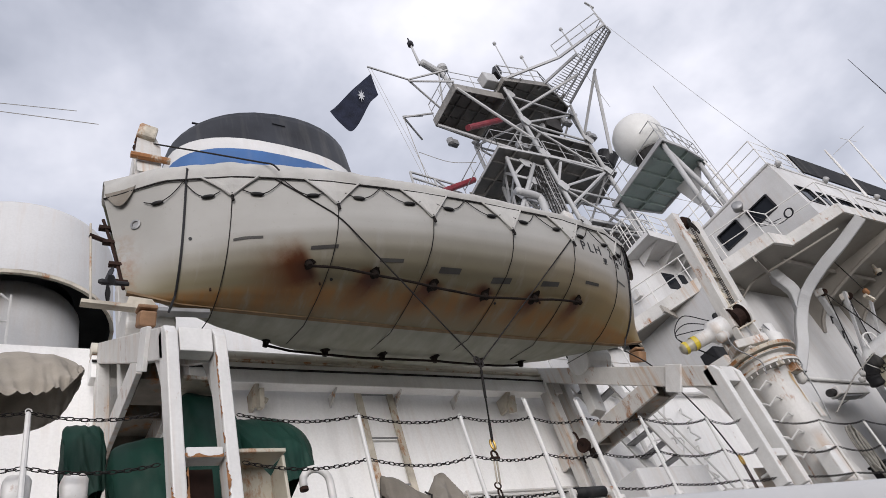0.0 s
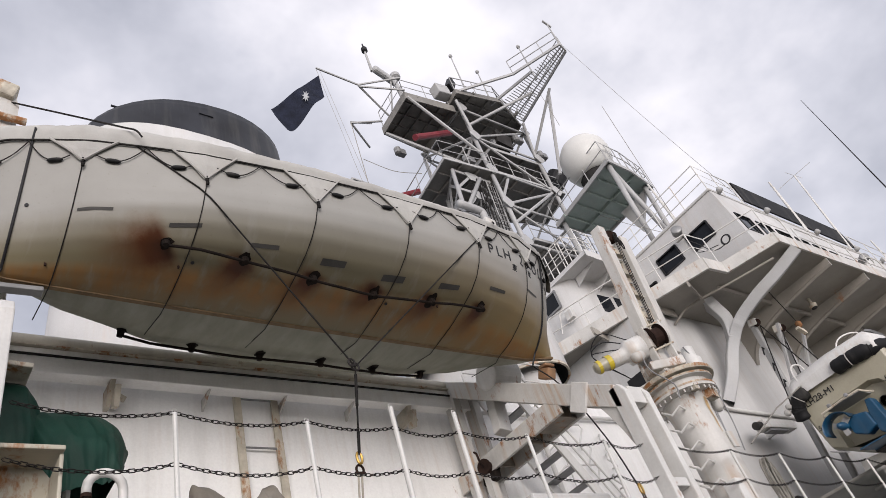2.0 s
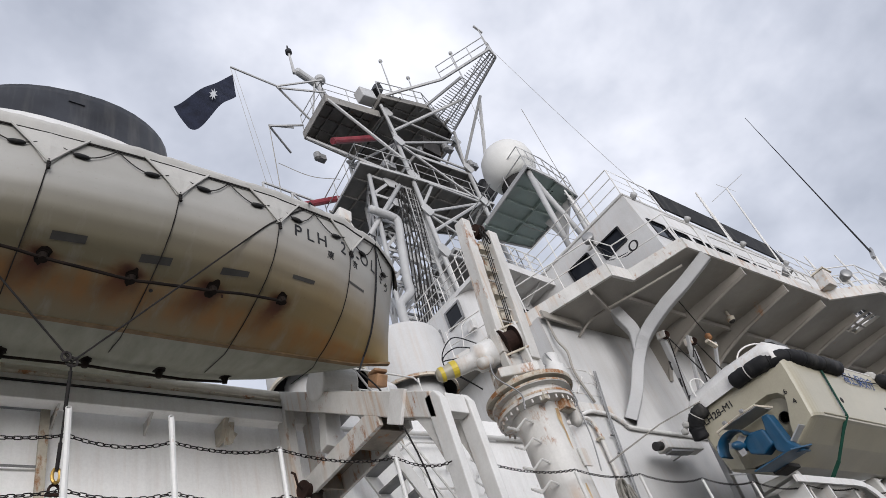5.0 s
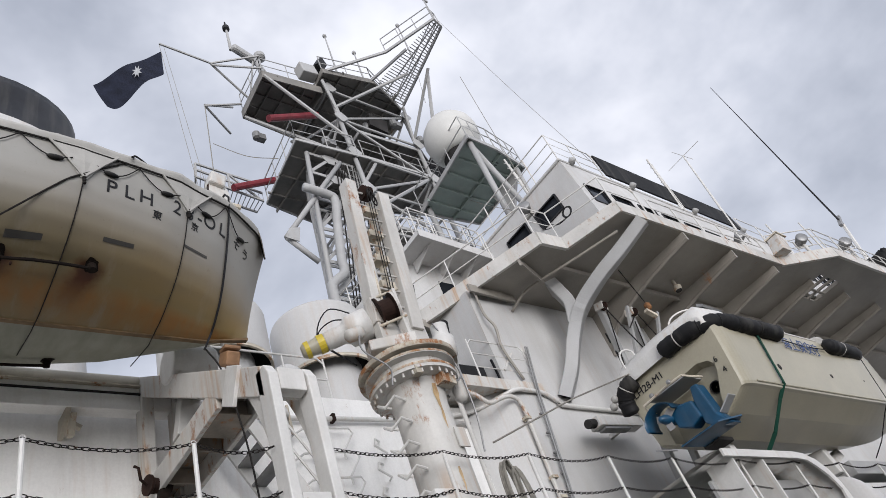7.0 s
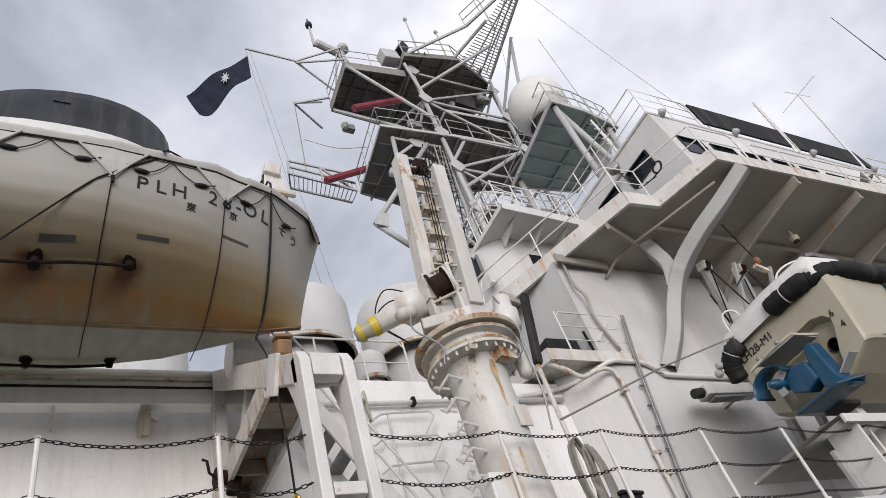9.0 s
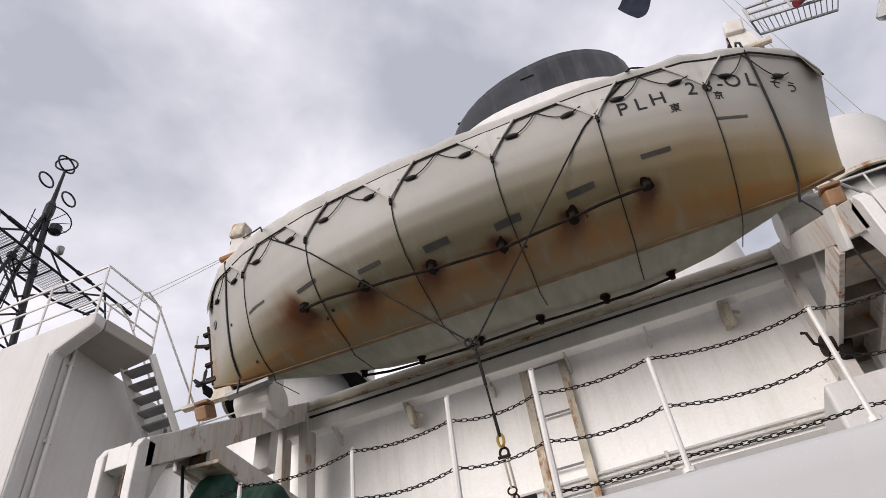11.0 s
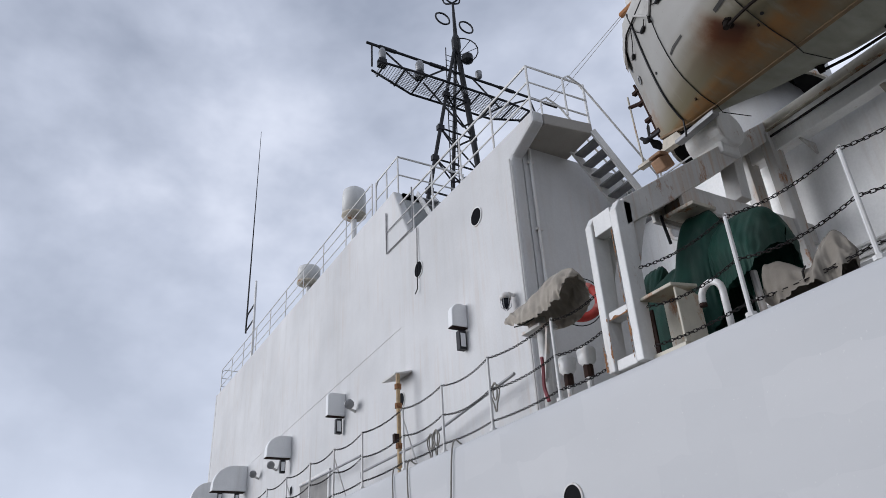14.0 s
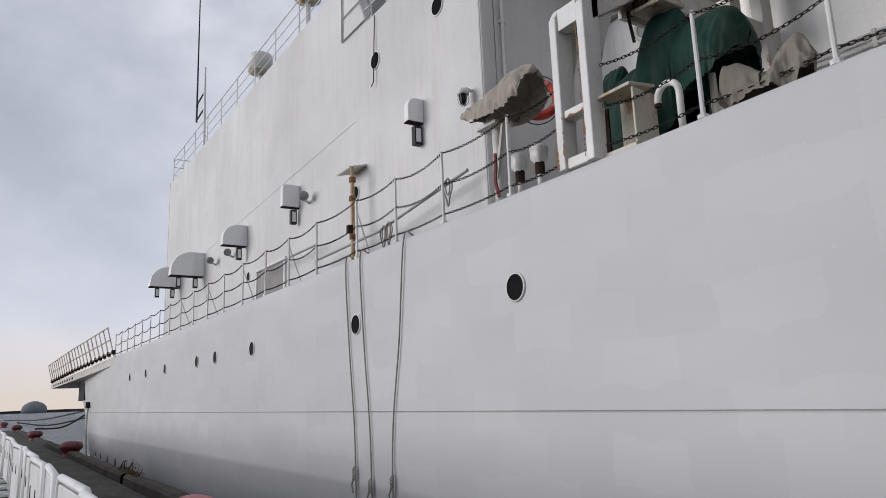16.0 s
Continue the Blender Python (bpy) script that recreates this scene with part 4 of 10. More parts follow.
def boat_pt(s, v):
    """A point of the lifeboat's near side: s along its length (0 aft, 1 fore), v up its section (0 keel, 1 gunwale)."""
    f, hgt = np.interp(v * 9, range(10), SEC_F), np.interp(v * 9, range(10), SEC_Z)
    xa, xf = 1.69 - 0.28 * hgt, 10.22 + 0.46 * hgt ** 1.2
    x = float(xa + (xf - xa) * s)
    half = float(np.interp(1.40 + 9.28 * s, boat_x, boat_h))
    e = (1 - half / 1.58) ** 1.3
    f = f * (1 - e) + e * (0.06 + 0.94 * hgt ** 0.75) * (1 if v > 0 else 0.06)
    zk = 7.13 + 0.05 * (2 * s - 1) ** 2 + 0.09 * max(0, abs(2 * s - 1) - 0.86) / 0.14
    zg = 8.38 + 0.45 * abs(2 * s - 1) ** 2.2
    return Vector((x, boat_mid(x) - half * f, zk + (zg - zk) * hgt + boat_lift(x)))


def boat_side(x, z, out=0.0):
    """The point of the near side at x and height z, moved out by so much, and the way out."""
    s, v = 0.5, 0.5
    for _ in range(60):
        p = boat_pt(s, v)
        s = min(1, max(0, s + (x - p.x) / 9.4))
        v = min(1, max(0, v + (z - p.z) / 2.2))
    p = boat_pt(s, v)
    a, b_ = boat_pt(min(1, s + 0.01), v) - boat_pt(max(0, s - 0.01), v), boat_pt(s, min(1, v + 0.02)) - boat_pt(s, max(0, v - 0.02))
    nrm = a.cross(b_).normalized()
    if nrm.y > 0:
        nrm = -nrm
    return p + nrm * out, nrm


def gunwale(x):
    """The top edge of the near side at x."""
    return boat_pt(min(1, max(0, (x - 1.41) / 9.27)), 1)


def across(p):
    """The same point on the boat's far side."""
    return Vector((p.x, 2 * boat_mid(p.x) - p.y, p.z))


lifeboat = thing("lifeboat", (6.0, 6.1, 7.1), "cream-white lifeboat streaked with rust, covered with pale canvas, hung in davits", "lifeboat")
S_N, V_N = 72, 36
b = B()
rows = []
for i in range(S_N + 1):
    near = [boat_pt(i / S_N, 1 - j / V_N) for j in range(V_N + 1)]
    rows.append(near + [across(p) for p in near[::-1][1:]])
sheet(b, rows)
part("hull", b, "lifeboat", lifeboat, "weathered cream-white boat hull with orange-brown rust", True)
b = B()
rows = []
for i in range(S_N + 1):
    p = boat_pt(i / S_N, 0)
    m = boat_mid(p.x)
    rows.append([(p.x, m - 0.04, p.z + 0.02), (p.x, m - 0.03, p.z - 0.010), (p.x, m + 0.03, p.z - 0.010), (p.x, m + 0.04, p.z + 0.02)])
sheet(b, rows)
part("keel", b, "keel_tan", lifeboat, "rust-stained keel strip")
# canvas cover: its skirt hangs over the gunwale, creased, and it sags between the lacings
b = B()
rows = []
C_N = 150
for i in range(C_N + 1):
    s = i / C_N
    g = boat_pt(s, 1)
    half = boat_mid(g.x) - g.y
    ridge = 0.62 * min(1.0, half / 0.9)
    tuck = 0.035 * abs(math.sin((g.x - 2.78) * math.pi / 1.3))
    w1 = 0.020 * noise.noise(Vector((s * 46, 0, 4))) + 0.010 * noise.noise(Vector((s * 130, 2, 1)))
    w2 = 0.030 * noise.noise(Vector((s * 30, 3, 4))) + 0.012 * noise.noise(Vector((s * 95, 5, 1)))
    h = 1.2 - 0.7 * min(1.0, max(0.0, (g.x - 3.4) / 3.4))
    near = [(g.x, g.y - 0.022 + 0.4 * w1, g.z - 0.035 + tuck * 0.6), (g.x, g.y - 0.05 - w1, g.z + 0.06 * h), (g.x, g.y - 0.045 - w2, g.z + 0.15 * h), (g.x, g.y + 0.01 + 0.5 * w2, g.z + 0.225 * h + w1), (g.x, g.y + 0.10 * min(1, half), g.z + 0.26 * h + w2)]
    row = list(near)
    for k in range(1, 12):
        u = k / 6
        up = (1 - abs(1 - u)) ** 0.75
        row.append((g.x, g.y + 0.1 * min(1, half) + (2 * half - 0.2 * min(1, half)) * k / 12, g.z + 0.26 * h + ridge * min(1.05, 1.9 * h - 0.88) * up + 0.025 * noise.noise(Vector((s * 18, u * 4, 1)))))
    row += [across(Vector(q)) for q in near[::-1]]
    rows.append(row)
sheet(b, rows)
part("canvas_cover", b, "canvas", lifeboat, "pale canvas cover laced to the gunwale", True)
b = B()
tube(b, [boat_pt(i / S_N, 1) + Vector((0, -0.024, -0.055 + 0.02 * abs(math.sin((boat_pt(i / S_N, 1).x - 2.78) * math.pi / 1.3)))) for i in range(S_N + 1)], 0.013, 6)
part("gunwale_rope", b, "rope_dark", lifeboat)
# the cover gathered and lashed at both ends
for s0, s1 in ((0.0, 0.035), (0.965, 1.0)):
    b = B()
    rows = []
    for i in range(9):
        g = boat_pt(s0 + (s1 - s0) * i / 8, 1)
        rows.append([(g.x, g.y - 0.03 - 0.012 * (j % 2), g.z - 0.30 * math.sin(math.pi * i / 8) * j / 6 + 0.03) for j in range(7)])
    sheet(b, rows)
    part("cover_end", b, "canvas_brown", lifeboat, "darker gathered end of the cover", True)
part("davit_eye", box(B(), (10.30, boat_mid(10.3), 9.12), (0.34, 0.16, 0.30), (0, 12, 0)), "white_rust", lifeboat, "", False, 0.02)

# pointed flaps of the cover, lacing straps down to the keel, hand ropes with floats
flaps = [(2.76, 0.33, 0.34), (4.0, 0.36, 0.46), (5.30, 0.37, 0.53), (6.62, 0.37, 0.53), (7.87, 0.36, 0.50), (9.1, 0.34, 0.42)]
for x, w, drop in flaps:
    b = B()
    top = []
    for k in range(7):
        g = gunwale(x - w + 2 * w * k / 6)
        top.append(boat_side(g.x, g.z - 0.02, 0.028)[0])
    ap = boat_side(x, gunwale(x).z - drop, 0.018)[0]
    mid = [t.lerp(ap, 0.5) + Vector((0, -0.014 - 0.005 * (k % 2), 0)) for k, t in enumerate(top)]
    sheet(b, [top, mid, [ap + Vector((0.012 * (k - 3), 0, 0)) for k in range(7)]])
    part("cover_flap", b, "canvas", lifeboat)
    b = B()
    for k in (0, 6):
        tube(b, [top[k] + Vector((0, -0.012, 0)), top[k].lerp(ap, 0.5) + Vector((0, -0.026, 0)), ap + Vector((0, -0.015, 0))], 0.015, 5)
    part("flap_hem", b, "canvas", lifeboat)
    b = B()
    for k in range(5):
        c = ap + Vector((0, -0.012, 0.03 - 0.028 * k))
        rod(b, c, c + Vector((0.004, 0, -0.018)), 0.020, 6)
    part("lashing_knot", b, "rope_dark", lifeboat)
    pts = [ap]
    foot = 7.15 + boat_lift(x)
    for k in range(1, 26):
        pts.append(boat_side(x - 0.06 * k / 25, ap.z - (ap.z - foot) * k / 25, 0.010)[0])
    m = boat_mid(x)
    pts += [Vector((x - 0.08, m + 0.1, foot - 0.06)), Vector((x - 0.08, m + 0.7, foot + 0.08))]
    part("lacing_strap", tube(B(), pts, 0.0065, 5), "rope_dark", lifeboat)
holds = [1.72] + [f[0] for f in flaps] + [10.25]
for xa, xb in zip(holds, holds[1:]):
    p0, p1 = xa + 0.12, xb - 0.12
    m = (p0 + p1) / 2
    for e0, e1 in ((p0, m), (m, p1)):
        pts = []
        for k in range(13):
            u = k / 12
            x = e0 + (e1 - e0) * u
            d0, d1 = (0.26, 0.05) if e1 == m else (0.05, 0.26)
            drop = d0 + (d1 - d0) * u + 0.15 * math.sin(math.pi * u)
            pts.append(boat_side(x, gunwale(x).z - drop, 0.026)[0])
        part("hand_rope", tube(B(), pts, 0.007, 5), "rope_dark", lifeboat)
        i = 4 if e1 == m else 8
        d = (pts[i + 1] - pts[i - 1]).normalized()
        b = B()
        lathe(b, pts[i] - d * 0.085, [(0.008, 0), (0.022, 0.025), (0.027, 0.06), (0.027, 0.11), (0.022, 0.145), (0.008, 0.17)], 8, d)
        part("rope_float", b, "rubber", lifeboat, "", True)
# bilge hand rails on both sides of the keel
rail_x = (3.69, 4.58, 5.48, 6.37, 7.26, 8.13)
rail_z = (7.575, 7.487, 7.412, 7.366, 7.363, 7.382)
for far_side in (0, 1):
    def flip(p):
        return across(p) if far_side else p
    xs = np.linspace(rail_x[0] - 0.02, rail_x[-1] + 0.03, 24)
    pts = [flip(boat_side(x, float(np.interp(x, rail_x, rail_z)), 0.07)[0]) for x in xs]
    rail = part("bilge_rail", tube(B(), pts, 0.019, 7), "rust_black", lifeboat, "rusted bilge hand rail")
    for x, z in zip(rail_x, rail_z):
        p, nn = boat_side(x, z, 0.0)
        q, _ = boat_side(x, z, 0.095)
        b = B()
        rod(b, flip(p), flip(q), 0.052, 9, 0.036)
        rod(b, flip(p), flip(p + nn * 0.012), 0.062, 10)
        part("rail_bracket", b, "rust_black", rail)
        b = B()
        fan = []
        for k in range(18):
            a, r = 2 * math.pi * k / 18, 0.070 + 0.030 * noise.noise(Vector((x * 3.1, k * 0.45, 2.0))) + 0.012 * noise.noise(Vector((x, k * 1.7, 5.0)))
            fan.append(flip(boat_side(x + r * math.cos(a), z + 0.45 * r * math.sin(a), 0.004)[0]))
        hub = b.verts.new(flip(boat_side(x, z, 0.006)[0]))
        ring = [b.verts.new(p) for p in fan]
        for k in range(18):
            b.faces.new((hub, ring[k], ring[(k + 1) % 18]))
        part("rust_scab", b, "rust_black", rail)
# dull tape marks and drain holes
for x, z in ((2.94, 7.89), (3.84, 7.69), (4.755, 7.55), (5.65, 7.48), (6.54, 7.435), (7.435, 7.44), (8.33, 7.536), (9.25, 7.776)):
    b = B()
    w = 0.165
    row0, row1 = [], []
    for k in range(7):
        xx = x - w + 2 * w * k / 6
        zz = z + 0.07 * (xx - x) * (x - 6.4) / 3
        row0.append(boat_side(xx, zz + 0.015, 0.006)[0])
        row1.append(boat_side(xx, zz - 0.015, 0.006)[0])
    sheet(b, [row0, row1])
    part("tape_mark", b, "tape", lifeboat)
for x, z in ((2.32, 8.05), (4.03, 7.47), (6.62, 7.33)):
    p, nn = boat_side(x, z, 0.004)
    part("drain_hole", lathe(B(), p, [(0.022, 0.0), (0.022, 0.008)], 10, nn), "black", lifeboat)
for x in (2.6, 3.9, 5.5, 7.4):
    p, nn = boat_side(x, 7.25 + boat_lift(x), 0.002)
    part("scupper_slot", box(B(), p, (0.02, 0.02, 0.06)), "rust", lifeboat)
# lettering follows the curve of the bow
for ch, x, z, size in (("P", 8.17, 8.06, 0.26), ("L", 8.37, 8.08, 0.26), ("H", 8.57, 8.10, 0.26), ("2", 8.95, 8.16, 0.26), ("8", 9.13, 8.20, 0.26), ("-", 9.28, 8.23, 0.26), ("O", 9.43, 8.26, 0.26), ("L", 9.63, 8.27, 0.26),
                       ("東", 8.70, 7.92, 0.12), ("京", 9.21, 8.05, 0.12), ("そ", 9.91, 8.29, 0.17), ("う", 10.09, 8.28, 0.17)):
    z -= 0.35 * size
    p, nn = boat_side(x, z, 0.004)
    a = boat_side(x + 0.05, z)[0] - boat_side(x - 0.05, z)[0]
    u = boat_side(x, z + 0.05)[0] - boat_side(x, z - 0.05)[0]
    letters("lettering", ch, size, facing(p, a, u), "black", lifeboat, "black lettering", 0.003)
# stern gear: rudder post, propeller, guard
MS = boat_mid(1.6)
b = B()
tube(b, [(1.42, MS, 8.75), (1.52, MS, 8.35), (1.60, MS, 7.95), (1.66, MS, 7.62)], 0.022, 8)
for z in (8.6, 8.36, 8.0, 7.72):
    box(b, (1.66 - 0.20 * (z - 7.55), MS, z), (0.16, 0.07, 0.05))
rod(b, (1.26, MS - 0.03, 8.42), (1.50, MS, 8.36), 0.03, 8)
part("rudder_post", b, "rust", lifeboat, "rusted rudder post")
b = B()
PC = Vector((1.475, MS - 0.02, 7.69))
lathe(b, PC, [(0.02, -0.10), (0.04, -0.03), (0.04, 0.06), (0.02, 0.1)], 10, (-1, 0, 0))
rod(b, PC, PC + Vector((0.24, 0, 0.0)), 0.03, 8)
for k in range(3):
    a = 2 * math.pi * k / 3 + 1.5
    d = Vector((0.15, math.cos(a), math.sin(a))).normalized()
    e = Vector((0.5, -math.sin(a), math.cos(a))).normalized() * 0.06
    v = [PC + d * 0.03 - e * 0.4, PC + d * 0.03 + e * 0.4, PC + d * 0.14 + e * 1.3, PC + d * 0.24 + e * 0.7, PC + d * 0.24 - e * 0.5, PC + d * 0.13 - e * 1.2]
    f = [b.verts.new(p) for p in v]
    g = [b.verts.new(p + Vector((0.012, 0, 0))) for p in v]
    b.faces.new(f), b.faces.new(g[::-1])
    for i in range(6):
        b.faces.new((f[i], g[i], g[(i + 1) % 6], f[(i + 1) % 6]))
part("propeller", b, "black", lifeboat, "dark three-bladed propeller")
b = B()
bar(b, (1.20, MS, 7.36), (2.05, MS, 7.33), 0.10, 0.05)
prism(b, [(1.68, 7.37), (1.72, 7.50), (1.98, 7.48), (2.06, 7.33)], "y", MS - 0.03, MS + 0.03)
rod(b, (1.30, MS - 0.03, 7.36), (1.27, MS - 0.03, 8.62), 0.014, 6)
part("skeg", b, "rusty_steel", lifeboat, "rusty propeller guard and skeg")
part("keel_shoe", bar(B(), (1.95, MS - 0.02, 7.30), (2.65, boat_mid(2.6), 7.33), 0.12, 0.06), "steel", lifeboat, "grey steel keel shoe", False, 0.01)
p, nn = boat_side(1.76, 8.50, 0.0)
b = lathe(B(), p, [(0.05, 0.0), (0.07, 0.012), (0.07, 0.02), (0.045, 0.024), (0.04, 0.005)], 14, nn)
part("exhaust_outlet", b, "steel", lifeboat, "round steel outlet")
# wide webbing bands round both ends, led down under the keel
for x in (2.27, 9.74):
    g = gunwale(x)
    pts = [g + Vector((0, 0.3, 0.30)), g + Vector((0, 0.02, 0.26)), g + Vector((0, -0.065, 0.12))]
    for k in range(27):
        pts.append(boat_side(x - 0.05 * k / 26, g.z - 0.03 - (g.z - 7.25 - boat_lift(x)) * k / 26, 0.016)[0])
    pts.append(Vector((x - 0.12, boat_mid(x) - 0.05, 7.0 + boat_lift(x))))
    part("securing_band", tube(B(), pts, 0.015, 6), "black", lifeboat, "black securing band")

# gripes: two wires drawn taut over the boat's side to a ring, with a chain and a brass slip down to the deck edge
gripe = thing("boat_gripe", (5.84, 6.1, DECK_Z), "dark wire gripes meeting at a ring above a brass-hooked lashing", "lashing")
HOOK = (5.83, 5.39, 6.14)


def taut(a, h, out=0.013, n=40):
    """A wire from the gunwale at x = a[0], z = a[1] to h, stretched over the near side."""
    pts = []
    for k in range(n + 1):
        u = k / n
        x, z = a[0] + (h[0] - a[0]) * u, a[1] + (h[2] - a[1]) * u
        low = boat_pt(min(1, max(0, (x - 1.41) / 9.27)), 0).z
        y = boat_side(x, z)[0].y - out if z > low + 0.05 else 99.0
        pts.append((u, min(y, 99.0 if k < n else h[1]), x, z))
    hull = []
    for p in pts:
        while len(hull) > 1 and (hull[-1][1] - hull[-2][1]) * (p[0] - hull[-2][0]) >= (p[1] - hull[-2][1]) * (hull[-1][0] - hull[-2][0]):
            hull.pop()
        hull.append(p)
    us, ys = [p[0] for p in hull], [p[1] for p in hull]
    return [Vector((p[2], float(np.interp(p[0], us, ys)), p[3])) for p in pts]


for a in ((3.28, 8.72), (8.38, 8.56)):
    part("wire", tube(B(), taut(a, HOOK), 0.010, 6), "rope_dark", gripe)
b = B()
tube(b, [Vector(HOOK) + 0.05 * Vector((math.cos(a), 0, math.sin(a))) for a in np.linspace(0, 2 * math.pi, 13)[:-1]], 0.013, 6, True)
tube(b, [Vector(HOOK) + Vector((-0.06 + 0.04 * math.cos(a), -0.03, 0.03 + 0.05 * math.sin(a))) for a in np.linspace(0, 2 * math.pi, 13)[:-1]], 0.013, 6, True)
part("ring", b, "chain", gripe)
LOW = Vector((5.86, 6.1, DECK_Z + 0.05))


def lashing(owner, top, low):
    """A spliced wire with thimble, shackle, twin rods and brass slip hook, from a ring down to the deck."""
    A = lambda u: Vector(top).lerp(low, u)
    b = tube(B(), [A(0), A(0.44)], 0.011, 6)
    part("wire", b, "rope_dark", owner)
    for u0, u1 in ((0.04, 0.2), (0.33, 0.43)):
        part("splice", tube(B(), [A(u0), A((u0 + u1) / 2), A(u1)], 0.018, 6), "rope_dark", owner)
    c = A(0.455)
    part("thimble", tube(B(), [c + Vector((0.032 * math.cos(a), 0, 0.07 * math.sin(a))) for a in np.linspace(0, 2 * math.pi, 13)[:-1]], 0.016, 6, True), "gold", owner, "tarnished brass thimble")
    c = A(0.51)
    b = tube(B(), [c + Vector((0.045 * math.cos(a), 0, 0.055 * math.sin(a))) for a in np.linspace(-0.6, math.pi + 0.6, 13)], 0.014, 6)
    rod(b, c + Vector((-0.07, 0, -0.04)), c + Vector((0.06, 0, -0.04)), 0.016, 6)
    part("shackle", b, "rust", owner)
    for dx in (-0.022, 0.022):
        part("rod", rod(B(), A(0.53) + Vector((dx, 0, 0)), A(0.66) + Vector((dx, 0, 0)), 0.012, 6), "rusty_steel", owner)
    c = A(0.67)
    part("ring", tube(B(), [c + Vector((-0.02 + 0.045 * math.cos(a), 0, 0.04 * math.sin(a))) for a in np.linspace(0, 2 * math.pi, 13)[:-1]], 0.010, 6, True), "rust", owner)
    for u in (0.71, 0.755):
        c = A(u)
        part("link", tube(B(), [c + Vector((0.028 * math.cos(a), 0, 0.06 * math.sin(a))) for a in np.linspace(0, 2 * math.pi, 11)[:-1]], 0.011, 6, True), "rust", owner)
    c = A(0.82)
    b = tube(B(), [c + Vector((0.05 * math.cos(a) + 0.01, 0, 0.10 * math.sin(a))) for a in np.linspace(-1.2, math.pi + 0.9, 15)], 0.018, 6)
    part("slip_hook", b, "gold", owner, "brass slip hook")
    part("tail", rod(B(), A(0.84), A(1.0), 0.02, 6), "rusty_steel", owner)


lashing(gripe, HOOK, LOW)
gripe2 = thing("boat_gripe", (9.45, 4.98, DECK_Z), "slack dark wire gripe led down to a rusty slip hook", "lashing")
part("wire", tube(B(), curve3([(9.64, 6.0, 7.05), (9.62, 5.6, 6.4), (9.55, 5.2, 5.3), (9.50, 5.02, 4.5)], 4), 0.011, 6), "rope_dark", gripe2)
part("slip_hook", tube(B(), [Vector((9.50 + 0.03 * math.cos(a), 5.0, 4.44 + 0.07 * math.sin(a))) for a in np.linspace(-1.2, math.pi + 0.9, 13)], 0.016, 6), "gold", gripe2, "brass slip hook")
for dx in (-0.02, 0.02):
    part("rod", rod(B(), (9.50 + dx, 5.0, 4.40), (9.46 + dx, 4.99, DECK_Z), 0.011, 6), "rust", gripe2)

# ---- davits ----


def davit(x, fore):
    """A gravity davit: twin posts at the deck edge, arm, inner legs, cradle and head. x is the after post."""
    d = thing("davit", (x + 0.2, 5.6, DECK_Z), "white steel lifeboat davit with rust at its joints", "davit", "lifeboat davits")
    w = 0.44
    for dx in (0, w):
        b = B()
        prism(b, [(4.60, DECK_Z), (4.60, 5.70), (4.68, 5.84), (4.86, 5.84), (4.80, DECK_Z)], "x", x + dx - 0.055, x + dx + 0.055)
        part("post", b, "white_post", d, "", False, 0.014)
    for z, h in ((5.66, 0.26), (4.36, 0.12)) if fore else ((4.52, 0.10), (5.66, 0.26), (3.96, 0.12)):
        part("cross_plate", box(B(), (x + w / 2, 4.70, z), (w - 0.14, 0.15, h)), "white_post", d, "", False, 0.01)
    if fore:
        part("back_plate", box(B(), (x + w / 2, 5.02, 4.12), (w - 0.12, 0.02, 0.40)), "grimy_shaded_steel", d, "grimy plate behind the lower opening")
        part("ledge", box(B(), (x + w / 2, 4.90, 4.17), (w - 0.14, 0.20, 0.03)), "white_post", d)
    if not fore:
        part("back_plate", box(B(), (x + w / 2, 4.99, 4.24), (w - 0.12, 0.02, 0.62)), "rust", d, "rusted plate behind the lower opening")
    # rust creeping round the edges of the openings of the after davit
    for px, y0, z0, z1, wd in () if fore else ((0.07, 4.594, 3.98, 4.50, -0.035), (w - 0.07, 4.594, 3.95, 4.50, 0.045), (w - 0.07, 4.594, 4.58, 5.50, 0.03), (-0.07, 4.594, 3.92, 4.25, 0.06)):
        left, right = [], []
        for k in range(61):
            z = z0 + (z1 - z0) * k / 60
            left.append((x + px, y0, z))
            right.append((x + px + wd * max(0.04, 0.28 + 0.7 * noise.noise(Vector((px * 9 + x, z * 6.0, 1.0))) + 0.5 * noise.noise(Vector((px * 5, z * 34.0, 7.0)))), y0, z))
        part("rust_stain", sheet(B(), [left, right]), "rust_edge", d, "flaking rust along the opening's edge")
    low, high = [], []
    for k in range(0 if fore else 13):
        u = 0.07 + (w - 0.14) * k / 12
        low.append((x + u, 4.619, 4.472))
        high.append((x + u, 4.619, 4.500 + 0.05 * noise.noise(Vector((u * 14, x, 3.0)))))
    if not fore:
        part("rust_stain", sheet(B(), [low, high]), "rust_edge", d, "flaking rust along the opening's edge")

    def top(y):
        return 5.80 + 0.68 * (y - 4.70)
    # inclined arms up to the beam, with a curved knee under each
    for dx in (0.0, w):
        b = B()
        prism(b, [(4.74, 5.50), (4.74, top(4.80)), (8.14, top(8.14)), (8.14, top(8.14) - 0.34), (5.6, top(5.6) - 0.36)], "x", x + dx - 0.055, x + dx + 0.055)
        part("arm", b, "white_rust", d, "", False, 0.012)
        knee = [(4.78, 4.95), (4.78, 5.62), (5.75, top(5.75) - 0.33)]
        for k in range(9):
            a = k / 8
            knee.append((5.70 - 0.86 * a ** 0.8, top(5.70) - 0.37 - (top(5.70) - 0.37 - 4.95) * a ** 2.2))
        b = B()
        prism(b, knee, "x", x + dx - 0.02, x + dx + 0.02)
